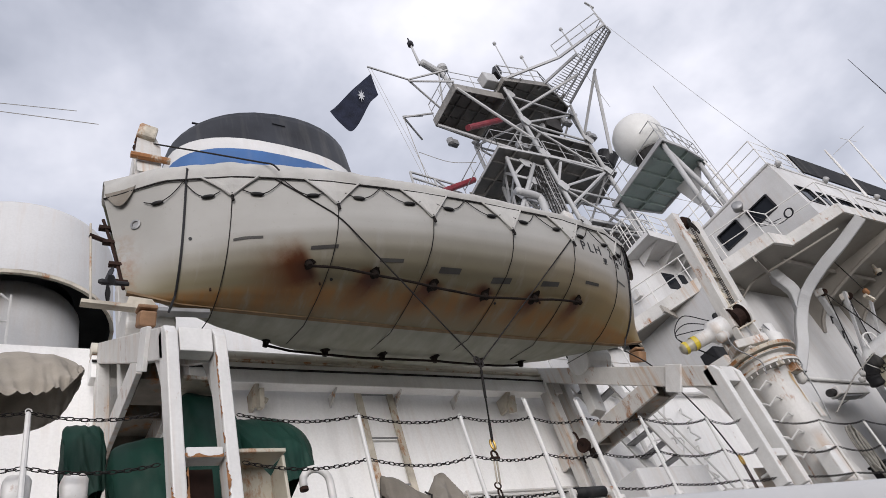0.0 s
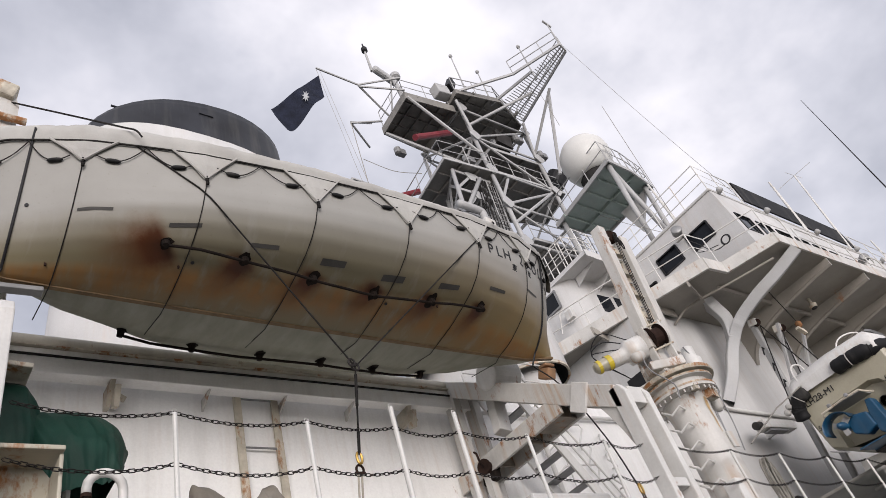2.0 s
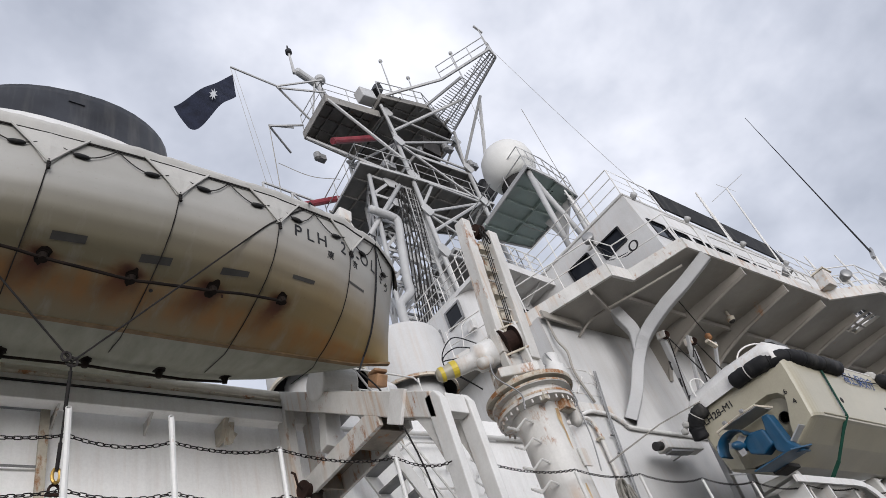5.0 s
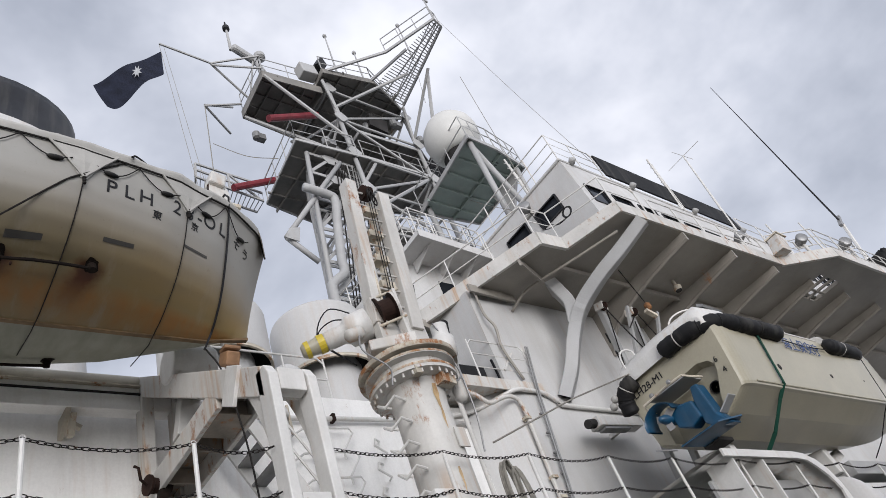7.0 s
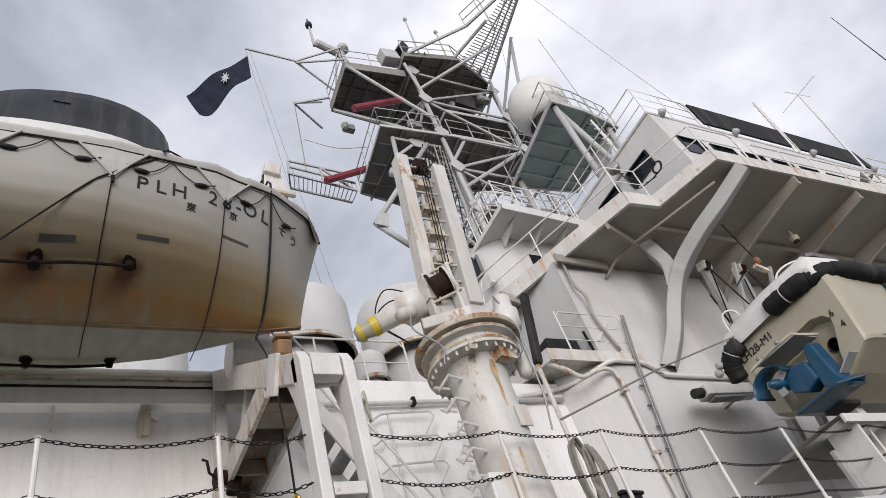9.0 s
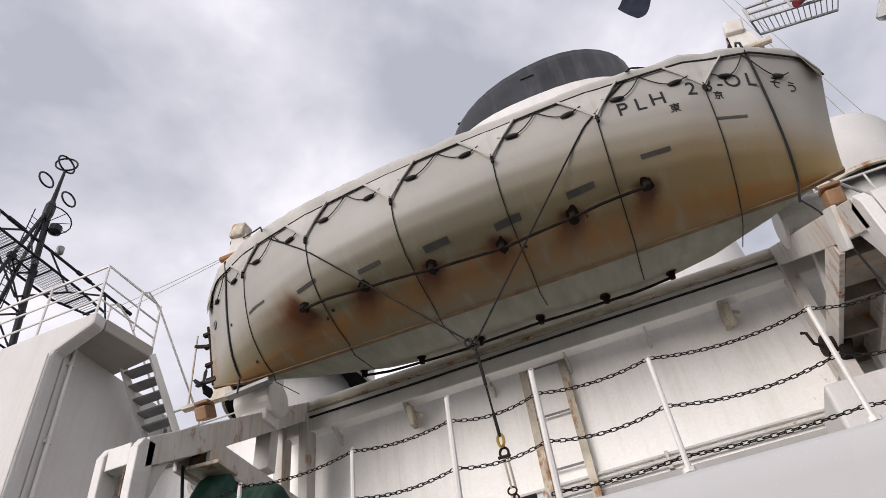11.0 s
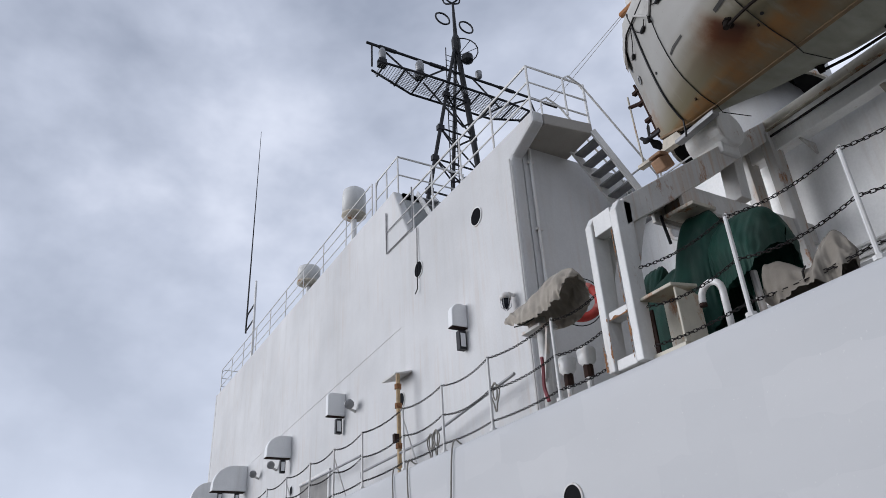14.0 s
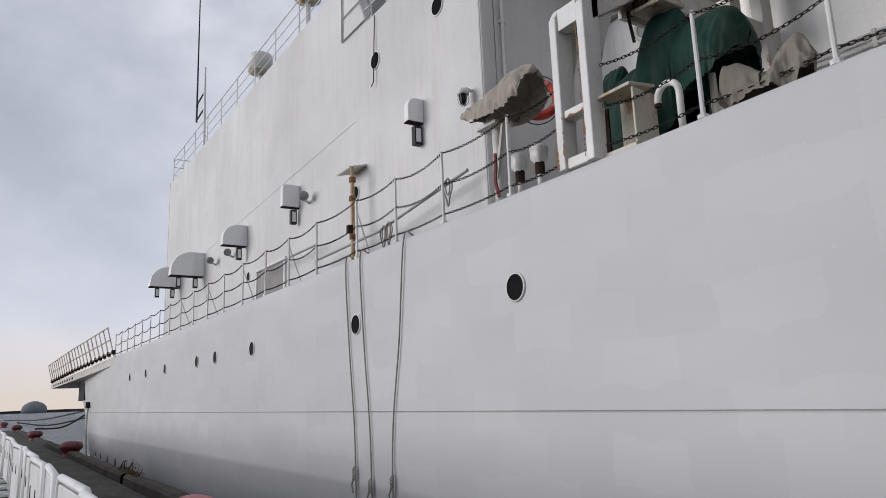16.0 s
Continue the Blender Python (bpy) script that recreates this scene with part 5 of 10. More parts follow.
        part("knee_plate", b, "white_rust", d)
    b = B()
    prism(b, [(4.80, top(4.80) - 0.03), (8.1, top(8.1) - 0.03), (8.1, top(8.1) - 0.06), (4.80, top(4.80) - 0.06)], "x", x + 0.05, x + w - 0.05)
    part("arm_top", b, "white_post", d)
    b = B()
    box(b, (x - 0.07, 5.35, top(5.35) - 0.20), (0.05, 0.30, 0.44), (34, 0, 0))
    part("joint_plate", b, "white_post", d, "", False, 0.01)
    # level channel from the arms inboard to the deckhouse, open below
    for dx in (-0.02, w + 0.02):
        b = B()
        prism(b, [(5.78, 6.22), (5.78, 6.05), (8.43, 6.05), (8.43, 6.36), (5.95, 6.36)], "x", x + dx - 0.03, x + dx + 0.03)
        part("channel_side", b, "white_rust", d, "", False, 0.008)
    part("channel_web", box(B(), (x + w / 2, 7.15, 6.33), (w, 2.5, 0.03)), "grimy_shaded_steel", d, "rust-stained channel web, shade in its colour")
    for y in (6.0, 6.75, 7.5, 8.2):
        part("channel_rib", box(B(), (x + w / 2, y, 6.2), (w - 0.04, 0.04, 0.2)), "grimy_shaded_steel", d)
    part("channel_plate", box(B(), (x + w / 2, 6.15, 6.075), (w - 0.04, 0.5, 0.02)), "grimy_shaded_steel", d, "rusty bottom plate")
    # inboard legs below the beam
    for dx in (0.02, w + 0.02):
        b = B()
        prism(b, [(7.92, 7.80), (8.2, 7.80), (8.2, DECK_Z), (8.05, DECK_Z)], "x", x + dx - 0.08, x + dx + 0.08)
        part("leg", b, "white_rust", d, "", False, 0.012)
    part("tie", box(B(), (x + w / 2 + 0.02, 8.12, 5.2), (w - 0.14, 0.12, 0.16)), "white_rust", d)
    # keel rest with its wooden pad
    b = B()
    kx = x + w / 2 + (0.0 if fore else 0.12)
    rod(b, (kx - 0.30, 6.95, 7.50), (kx + 0.30, 6.95, 7.50), 0.28, 22)
    box(b, (kx, 6.95, 7.22), (0.44, 0.36, 0.24))
    part("winch_drum", b, "white_post", d, "", False, 0.03)
    b = B()
    box(b, (x + w / 2 + (0.10 if fore else -0.10), 6.03, 6.95), (0.18, 0.24, 0.18), (30, 0, 0))
    box(b, (x + w / 2 + (0.10 if fore else -0.10), 5.98, 7.06), (0.22, 0.18, 0.05), (8, 0, 0))
    part("keel_pad", b, "orange", d, "rust-brown wooden pad", False, 0.02)
    # head: two plates with a sheave between them, on a bent arm
    hx, hz = (10.22, 10.55) if fore else (1.92, 10.45)
    for dy in (-0.07, 0.07):
        b = B()
        prism(b, [(hx - 0.12, hz - 0.85), (hx + 0.2, hz - 0.85), (hx + 0.2, hz - 0.25), (hx + 0.12, hz), (hx - 0.1, hz), (hx - 0.14, hz - 0.4)], "y", 6.2 + dy - 0.012, 6.2 + dy + 0.012)
        part("head_plate", b, "white_rust", d)
    part("sheave", lathe(B(), (hx, 6.13, hz - 0.2), [(0.05, 0), (0.15, 0.0), (0.12, 0.04), (0.12, 0.09), (0.15, 0.14), (0.05, 0.14)], 16, (0, 1, 0)), "rust", d, "rusted sheave")
    part("head_block", box(B(), (hx + 0.02, 6.16, hz - 0.02), (0.26, 0.24, 0.28), (0, 12, 0)), "white_rust" if fore else "rim_rust", d, "rusted head block", False, 0.03)
    part("head_pin", rod(B(), (hx - 0.22, 6.05, hz - 0.62), (hx + 0.30, 6.05, hz - 0.62), 0.05, 8), "rim_rust", d)
    b = B()
    for pq in zip(((hx, 6.25, hz - 0.3), (hx, 6.9, 9.6), (hx, 7.45, 8.6)), ((hx, 6.9, 9.6), (hx, 7.45, 8.6), (x + w / 2, 7.3, 6.6))):
        bar(b, *pq, 0.2, 0.26, (1, 0, 0))
    part("davit_arm", b, "white_post", d, "", False, 0.015)
    return d


davit(1.72, False)
fall = thing("boat_fall_winch", (9.5, 7.7, DECK_Z), "small dark rusty winch on a white stand by the davit", "winch")
part("stand", bar(B(), (9.62, 7.75, DECK_Z), (9.62, 7.7, 6.1), 0.14, 0.14), "white_rust", fall)
part("drum", lathe(B(), (9.45, 7.6, 6.14), [(0.04, 0), (0.13, 0), (0.13, 0.03), (0.10, 0.05), (0.10, 0.24), (0.13, 0.26), (0.13, 0.28), (0.04, 0.28)], 16, (1, 0.2, 0)), "rust", fall, "rusted drum")
part("gear_case", box(B(), (9.66, 7.68, 6.10), (0.14, 0.34, 0.40), (0, 10, 0)), "rust_black", fall, "", False, 0.03)
part("crank", tube(B(), [(9.45, 7.6, 6.14), (9.36, 7.55, 6.18), (9.34, 7.55, 6.34), (9.28, 7.53, 6.35)], 0.02, 6), "rust", fall)
davit(9.63, True)
for pts in ([(1.98, 6.17, 10.30), (2.6, 5.62, 9.65), (3.10, 5.10, 9.02), (3.22, 4.97, 8.86), (3.28, 4.93, 8.72)], [(10.3, 6.0, 9.25), (9.4, 5.4, 9.02), (8.55, 4.75, 8.74), (8.38, 4.60, 8.56)]):
    tagged(part("gripe_wire", tube(B(), curve3(pts, 6), 0.012, 6), "rope_dark"), "dark wire from the davit head over the boat cover", "wire")

# long beam along the boat deck's edge
beam = thing("boat_deck_beam", (5.5, 8.1, 7.8), "long white steel beam with a grey pipe along the boat deck edge", "beam")
b = B()
prism(b, [(8.02, 7.50), (8.06, 7.50), (8.06, 7.54), (8.30, 7.54), (8.30, 7.86), (8.02, 7.86)], "x", 1.6, 10.2)
# web takes the brightened white to lift it out of the boat's shadow
part("web", b, "wall_white", beam, "", False, 0.012)
part("top_flange", box(B(), (5.9, 8.10, 7.875), (8.6, 0.26, 0.02)), "rusty_steel", beam)
part("pipe", tube(B(), [(1.6, 8.1, 7.99), (10.4, 8.1, 7.99)], 0.105, 14), "beam_cream", beam, "weathered grey-brown pipe", True)
part("cable", tube(B(), [(1.6, 7.99, 7.74), (4, 7.98, 7.72), (7, 7.98, 7.735), (10.2, 7.99, 7.74)], 0.018, 6), "rope_dark", beam)
for x in (3.87, 8.67):
    b = B()
    prism(b, [(8.02, 7.52), (8.44, 7.52), (8.44, 7.24), (8.3, 7.24)], "x", x - 0.03, x + 0.03)
    box(b, (x + 0.1, 8.22, 7.36), (0.22, 0.08, 0.05), (0, 30, 0))
    box(b, (x + 0.06, 8.15, 7.30), (0.07, 0.16, 0.30), (18, 0, 0))
    part("bracket", b, "rusty_steel", beam)
for x in (2.6, 5.2, 6.4, 7.6):
    b = B()
    prism(b, [(8.1, 7.52), (8.44, 7.52), (8.44, 7.34)], "x", x - 0.015, x + 0.015)
    part("gusset", b, "white_rust", beam)

# wall ladder
ladder = thing("wall_ladder", (6.0, 8.4, DECK_Z), "weathered steel ladder against the white deckhouse wall", "ladder")
for x in (5.72, 6.32):
    b = B()
    bar(b, (x, 8.36, DECK_Z), (x - 0.02, 8.36, 7.9), 0.05, 0.11, (1, 0, 0))
    part("stile", b, "rusty_steel", ladder)
for k in range(5):
    part("rung", rod(B(), (5.72, 8.36, 4.32 + 0.81 * k), (6.32, 8.36, 4.32 + 0.81 * k), 0.016, 6), "steel", ladder)

# ---- deck-edge guard rails with chains ----


def chain_mesh(p, q, sag, pitch=0.052, r=0.0052):
    """Links along a hanging line from p to q."""
    p, q = Vector(p), Vector(q)
    n = max(4, int((q - p).length * 1.01 / pitch))
    pts = [p.lerp(q, k / n) - Vector((0, 0, sag * 4 * (k / n) * (1 - k / n))) for k in range(n + 1)]
    b = B()
    for i, (a, c) in enumerate(zip(pts, pts[1:])):
        d = (c - a).normalized()
        s = d.cross(Vector((0, 0, 1))).normalized()
        u = s.cross(d)
        e = s if i % 2 else u
        m = (a + c) / 2
        L, w = pitch * 0.68, 0.014
        ring = [m + d * x + e * y for x, y in ((L, 0), (L * 0.6, w), (-L * 0.6, w), (-L, 0), (-L * 0.6, -w), (L * 0.6, -w))]
        tube(b, ring, r, 4, True)
    return b


ST_Y = HULL_Y + 0.11
st_aft = [3.47, 0.66, -0.86, -2.23, -3.62, -5.39, -6.88, -8.34, -10.03] + [-10.03 - 1.62 * k for k in range(1, 13)]
st_fwd = [3.47, 4.68, 5.66, 6.48, 7.48, 8.80]
st_bow = [10.3, 11.6, 12.95, 14.5, 16.0, 17.9, 19.8, 21.7, 23.6, 25.5, 27.4]
guard = thing("guard_rail", (3.5, ST_Y, DECK_Z), "white deck-edge stanchions joined by three dark steel chains", "railing")


def stanchion(x, top=4.93, slant=0.0, r=0.024, mat="white_post"):
    b = B()
    rod(b, (x, ST_Y, DECK_Z - 0.01), (x + slant, ST_Y, top), r, 8, r * 0.85)
    rod(b, (x, ST_Y, DECK_Z - 0.01), (x, ST_Y, DECK_Z + 0.03), r * 2.2, 8)
    for z in (top, 4.47):
        tube(b, [Vector((x + slant * (z - DECK_Z), ST_Y, z + 0.012)) + 0.022 * Vector((math.cos(a), 0, math.sin(a))) for a in np.linspace(0, 2 * math.pi, 9)[:-1]], 0.006, 4, True)
    part("stanchion", b, mat, guard)


def spans(xs, levels=(4.93, 4.47, 4.03)):
    for a, c in zip(xs, xs[1:]):
        if abs(a - c) > 2.4:
            continue
        for z in levels:
            sg = 0.045 + 0.035 * random.random() + 0.01 * abs(a - c)
            part("chain", chain_mesh((a, ST_Y, z), (c, ST_Y, z), sg if z > 4.1 else 0.03), "chain", guard)


random.seed(4)
for x in st_aft:
    stanchion(x)
for x in st_fwd[1:]:
    big = x in (5.66, 6.48)
    stanchion(x, 5.16 if big else 4.93, 0.0, 0.030 if big else 0.024)
for x in st_bow[1:]:
    stanchion(x, 4.9)
spans([1.60, 0.66, -0.86] + st_aft[3:])
spans([2.28] + st_fwd + [9.56])
spans([10.14] + st_bow[1:])
for x in (-3.62, -6.88, -10.03, -13.3, -16.5):
    part("stay", rod(B(), (x - 0.05, ST_Y, 4.85), (x - 0.3, ST_Y + 0.45, DECK_Z), 0.014, 6), "white_post", guard)

# ---- gear at the after davit ----
winch = thing("covered_winch", (2.4, 5.8, DECK_Z), "dark green tarpaulin creased over a boat winch between the davit posts", "cover", "green covers")
part("tarpaulin", drape(B(), [(1.40, 5.8, 4.98), (1.47, 5.8, 5.22), (1.74, 5.8, 5.32), (1.96, 5.8, 5.36), (2.06, 5.8, 5.48), (2.13, 5.8, 5.82), (2.40, 5.8, 5.82), (2.57, 5.8, 5.74), (2.68, 5.78, 5.46)], [(1.44, 5.8, 4.5), (1.50, 5.8, 4.05), (1.8, 5.8, 3.93), (2.0, 5.8, 3.93), (2.1, 5.8, 3.93), (2.25, 5.8, 3.96), (2.42, 5.8, 4.05), (2.58, 5.8, 4.3), (2.66, 5.78, 4.7)], 0.42, 8, 0.06, 2, 90, 34), "green_tarp", winch, "", True)
part("tarpaulin", drape(B(), [(2.50, 5.78, 5.38), (2.60, 5.78, 5.50), (2.82, 5.78, 5.54), (3.06, 5.78, 5.52), (3.27, 5.78, 5.40), (3.39, 5.78, 5.12)], [(2.58, 5.75, 4.75), (2.68, 5.75, 4.58), (2.86, 5.75, 4.55), (3.06, 5.75, 4.58), (3.22, 5.75, 4.70), (3.35, 5.75, 4.95)], 0.40, 7, 0.05, 12, 72, 28), "green_tarp", winch, "", True)
part("foot", rod(B(), (2.9, 5.75, DECK_Z), (2.9, 5.75, 4.8), 0.04, 8), "white_rust", winch)
part("frame", box(B(), (2.0, 5.8, 4.1), (0.6, 0.4, 0.4)), "rusty_steel", winch)
part("lever", tube(B(), [(1.95, 5.7, 5.6), (1.92, 5.66, 6.0)], 0.02, 6), "black", winch)
part("eye", tube(B(), [Vector((2.95, 5.75, 5.46)) + 0.04 * Vector((math.cos(a), 0, math.sin(a))) for a in np.linspace(0, 2 * math.pi, 11)[:-1]], 0.010, 5, True), "black", winch)
small = thing("covered_controller", (1.22, 6.1, DECK_Z), "narrow dark green tarpaulin tied over a stand beside the davit", "cover", "green covers")
part("tarpaulin", drape(B(), [(1.06, 6.1, 5.50), (1.09, 6.1, 5.62), (1.25, 6.1, 5.64), (1.40, 6.1, 5.62), (1.43, 6.1, 5.50)], [(1.05, 6.1, 4.95), (1.10, 6.1, 4.80), (1.24, 6.1, 4.74), (1.38, 6.1, 4.80), (1.43, 6.1, 4.95)], 0.22, 6, 0.07, 7, 40, 24), "green_tarp", small, "", True)
part("post", rod(B(), (1.22, 6.1, DECK_Z), (1.22, 6.1, 5.0), 0.09, 10), "white_rust", small)
part("lid", box(B(), (2.30, 5.74, 5.86), (0.46, 0.40, 0.05), (0, 4, 0)), "rusty_steel", winch, "rust-edged steel lid", False, 0.01)
shelf = thing("shelf_box", (2.43, 4.9, DECK_Z), "cream-white open steel box with rusty edges beside the davit", "box")
part("back", prism(B(), [(2.2, 3.95), (2.66, 3.95), (2.66, 4.50), (2.58, 4.60), (2.2, 4.60)], "y", 5.07, 5.10), "cream_rust", shelf)
part("floor_plate", prism(B(), [(2.2, 3.91), (2.66, 3.91), (2.66, 3.95), (2.2, 3.95)], "y", 4.74, 5.10), "cream_rust", shelf)
part("side", prism(B(), [(4.75, 3.95), (5.07, 3.95), (5.07, 4.5), (4.75, 4.55)], "x", 2.64, 2.67), "cream_rust", shelf, "rusty side plate", False, 0.01)
part("lip", prism(B(), [(4.70, 4.55), (5.1, 4.60), (5.1, 4.64), (4.70, 4.59)], "x", 2.2, 2.67), "cream_rust", shelf, "", False, 0.01)


def goose_neck(x, y, h, r, away):
    pts = [(x, y, DECK_Z - 0.02), (x, y, DECK_Z + h)]
    for k in range(1, 9):
        a = math.pi * k / 8
        pts.append((x + away * 0.13 * (1 - math.cos(a)), y, DECK_Z + h + 0.13 * math.sin(a)))
    pts.append((x + away * 0.26, y, DECK_Z + h - 0.05))
    v = thing("goose_neck_vent", (x, y, DECK_Z), "white goose-neck air pipe with a dark mouth", "air pipe", "goose-neck pipes")
    part("pipe", tube(B(), pts, r, 10), "white_post", v, "", True)
    part("mouth", rod(B(), (x + away * 0.26, y, DECK_Z + h - 0.045), (x + away * 0.26, y, DECK_Z + h - 0.075), r * 1.1, 10), "rust", v)


goose_neck(3.12, 4.88, 0.44, 0.036, -1)
gear = thing("covered_deck_gear", (3.85, 5.0, DECK_Z), "crumpled taupe canvas tied over deck gear at the rail", "cover", "taupe canvas covers")
part("canvas", drape(B(), [(3.60, 4.85, 4.22), (3.64, 4.85, 4.36), (3.80, 4.85, 4.32), (4.04, 4.85, 4.14), (4.18, 4.85, 4.26), (4.26, 4.85, 4.36), (4.38, 4.85, 4.34), (4.46, 4.85, 4.14)], [(3.60, 4.85, 4.0), (3.66, 4.85, 3.91), (3.80, 4.85, 3.90), (4.02, 4.85, 3.93), (4.14, 4.85, 3.91), (4.25, 4.85, 3.90), (4.38, 4.85, 3.92), (4.46, 4.85, 4.0)], 0.13, 8, 0.065, 5, 72, 20), "canvas_brown", gear, "", True)
part("lashing", tube(B(), [(4.03, 4.74, 3.98), (4.05, 4.72, 4.08), (4.04, 4.80, 4.15)], 0.010, 5), "rope_dark", gear)

# searchlight under a canvas hood by the nook, life ring, vents
hood = thing("covered_searchlight", (0.15, 4.95, DECK_Z), "taupe canvas hood tied over a searchlight on a white pedestal", "searchlight")
part("hood", drape(B(), [(-0.43, 4.93, 5.36), (-0.36, 4.93, 5.47), (-0.10, 4.93, 5.50), (0.20, 4.93, 5.54), (0.45, 4.93, 5.62), (0.72, 4.93, 5.63), (0.94, 4.93, 5.58), (1.06, 4.93, 5.46)], [(-0.40, 4.93, 5.28), (-0.28, 4.93, 5.18), (-0.05, 4.93, 5.10), (0.2, 4.93, 5.03), (0.5, 4.93, 5.00), (0.74, 4.93, 5.05), (0.92, 4.93, 5.16), (1.04, 4.93, 5.36)], 0.25, 9, 0.06, 3, 96, 30), "canvas_tan", hood, "", True)
part("tie", tube(B(), curve3([(-0.1, 4.70, 5.12), (0.15, 4.67, 5.06), (0.4, 4.68, 5.07), (0.62, 4.70, 5.13)], 5), 0.010, 5), "rope_dark", hood)
part("pedestal", rod(B(), (0.12, 4.98, DECK_Z), (0.12, 4.98, 5.2), 0.07, 12), "white_post", hood, "", True)
part("bracket", box(B(), (0.12, 4.94, 5.02), (0.42, 0.30, 0.04)), "white_rust", hood)
part("brace", bar(B(), (0.34, 4.92, 5.0), (0.14, 4.94, 4.3), 0.05, 0.05), "white_rust", hood)
part("ring_arm", tube(B(), [(0.12, 5.0, 5.1), (0.16, 5.4, 5.2), (0.17, 5.66, 5.78)], 0.02, 6), "white_rust", hood)
part("lever", tube(B(), curve3([(0.22, 4.85, 4.6), (0.26, 4.82, 4.4), (0.24, 4.82, 4.2), (0.30, 4.82, 4.0)], 5), 0.025, 6), "red_dark", hood)


def life_ring(c, R, r, axis, spin):
    x = Vector(axis).normalized()
    u = x.orthogonal().normalized()
    v = x.cross(u)
    ring = thing("life_ring", c, "red life ring with worn paler bands, hung behind the searchlight", "life ring")
    b = B()
    tube(b, [Vector(c) + R * (math.cos(a) * u + math.sin(a) * v) for a in np.linspace(0, 2 * math.pi, 33)[:-1]], r, 12, True)
    part("ring", b, M["ring_red"], ring, "", True)
    for k in range(4):
        a0 = spin + k * math.pi / 2
        b = B()
        tube(b, [Vector(c) + R * (math.cos(a) * u + math.sin(a) * v) for a in np.linspace(a0 - 0.12, a0 + 0.12, 5)], r * 1.06, 12)
        part("band", b, M["ring_band"], ring, "", True)
    b = B()
    tube(b, [Vector(c) + (R + r + 0.02 + 0.05 * abs(math.sin(2 * a))) * (math.cos(a) * u + math.sin(a) * v) for a in np.linspace(0, 2 * math.pi, 41)[:-1]], 0.008, 5, True)
    part("grab_line", b, "rope_dark", ring)


M["ring_red"] = paint("life_ring_red", (0.50, 0.035, 0.02), 0.55, 0.12, 4.0, 0, 2, 0.1, 0.2)
M["ring_band"] = paint("life_ring_band", (0.55, 0.16, 0.13), 0.6, 0.1, 4.0, 0, 2, 0.1, 0.2)
life_ring((0.17, 5.70, 5.55), 0.26, 0.065, (0.75, -0.6, 0.15), 0.3)
for x in (0.64, 1.02):
    v = thing("deck_vent", (x, 4.9, DECK_Z), "cream-white box-shaped ventilator head on a rusty pipe", "ventilator", "deck ventilators")
    b = B()
    rows = []
    for z, w in ((4.24, 0.05), (4.29, 0.09), (4.43, 0.098), (4.47, 0.08), (4.49, 0.0)):
        rows.append([(x + max(w, 0.001) * math.copysign(abs(math.cos(a)) ** 0.5, math.cos(a)), 4.9 + max(w, 0.001) * math.copysign(abs(math.sin(a)) ** 0.5, math.sin(a)), z) for a in np.linspace(0, 2 * math.pi, 17)])
    sheet(b, rows)
    part("head", b, "white_post", v, "", True)
    part("collar", rod(B(), (x, 4.9, 4.10), (x, 4.9, 4.26), 0.06, 10), "rust", v)
    part("pipe", rod(B(), (x, 4.9, DECK_Z), (x, 4.9, 4.14), 0.04, 10), "white_rust", v)

# steep ladder from the landing
stair = thing("inclined_ladder", (-0.75, 7.6, MID_Z), "white steel inclined ladder with flat grey treads", "ladder")
LT, LB = Vector((-0.43, 7.14, 9.44)), Vector((-0.43, 8.47, 7.9))
for dx in (0.0, -0.62):
    part("stringer", bar(B(), LT + Vector((dx, 0, 0)), LB + Vector((dx, 0, 0)), 0.04, 0.16), "white_post", stair)
for k in range(8):
    q = LT.lerp(LB, (k + 0.7) / 8.2)
    part("tread", box(B(), q + Vector((-0.31, 0.05, 0)), (0.58, 0.22, 0.03)), "steel", stair)
for dx in (0.03, -0.65):
    part("handrail", tube(B(), [LT + Vector((dx, -0.55, 0.15)), LT + Vector((dx, -0.55, 1.0)), LT + Vector((dx, -0.4, 1.12)), LT + Vector((dx, -0.1, 1.0)), LB + Vector((dx, 0.1, 0.95)), LB + Vector((dx, 0.1, 0.05))], 0.02, 6), "white_post", stair)
grille = thing("round_wall_vent", (-0.08, MID_Y, 7.56), "round vent with a pale ring on the deckhouse wall", "vent")
part("ring", lathe(B(), (-0.08, MID_Y, 7.5), [(0.17, 0.0), (0.17, 0.06), (0.23, 0.06), (0.23, 0.0)], 22, (0, -1, 0), False), "white_post", grille, "", True)
part("mesh", lathe(B(), (-0.08, MID_Y, 7.5), [(0.001, 0.03), (0.17, 0.03)], 22, (0, -1, 0), False), "steel", grille)


def pipe_rail(name, path, h, label, mids=(0.5,), posts=None, ends=True, r=0.02, step=1.3, mat="white_post"):
    """A pipe railing along the points of its foot: top rail, middle rails and posts."""
    t = thing(name, path[0], label, "railing", "pipe railings")
    up = Vector((0, 0, h))
    top = [Vector(p) + up for p in path]
    if ends:
        top = [Vector(path[0])] + [top[0] - Vector((0, 0, 0.12)), top[0] + (top[1] - top[0]).normalized() * 0.12] + top[1:-1] + [top[-1] + (top[-2] - top[-1]).normalized() * 0.12, top[-1] - Vector((0, 0, 0.12)), Vector(path[-1])]
    part("top_rail", tube(B(), top, r, 6), mat, t)
    for m in mids:
        part("middle_rail", tube(B(), [Vector(p) + up * m for p in path], r * 0.75, 6), mat, t)
    for a, c in zip(path, path[1:]):
        a, c = Vector(a), Vector(c)
        n = max(1, round((c - a).length / step))
        for k in range(n + (1 if c == Vector(path[-1]) else 0)):
            p = a.lerp(c, k / n)
            part("post", rod(B(), p, p + up, r * 0.9, 6), mat, t)
    return t


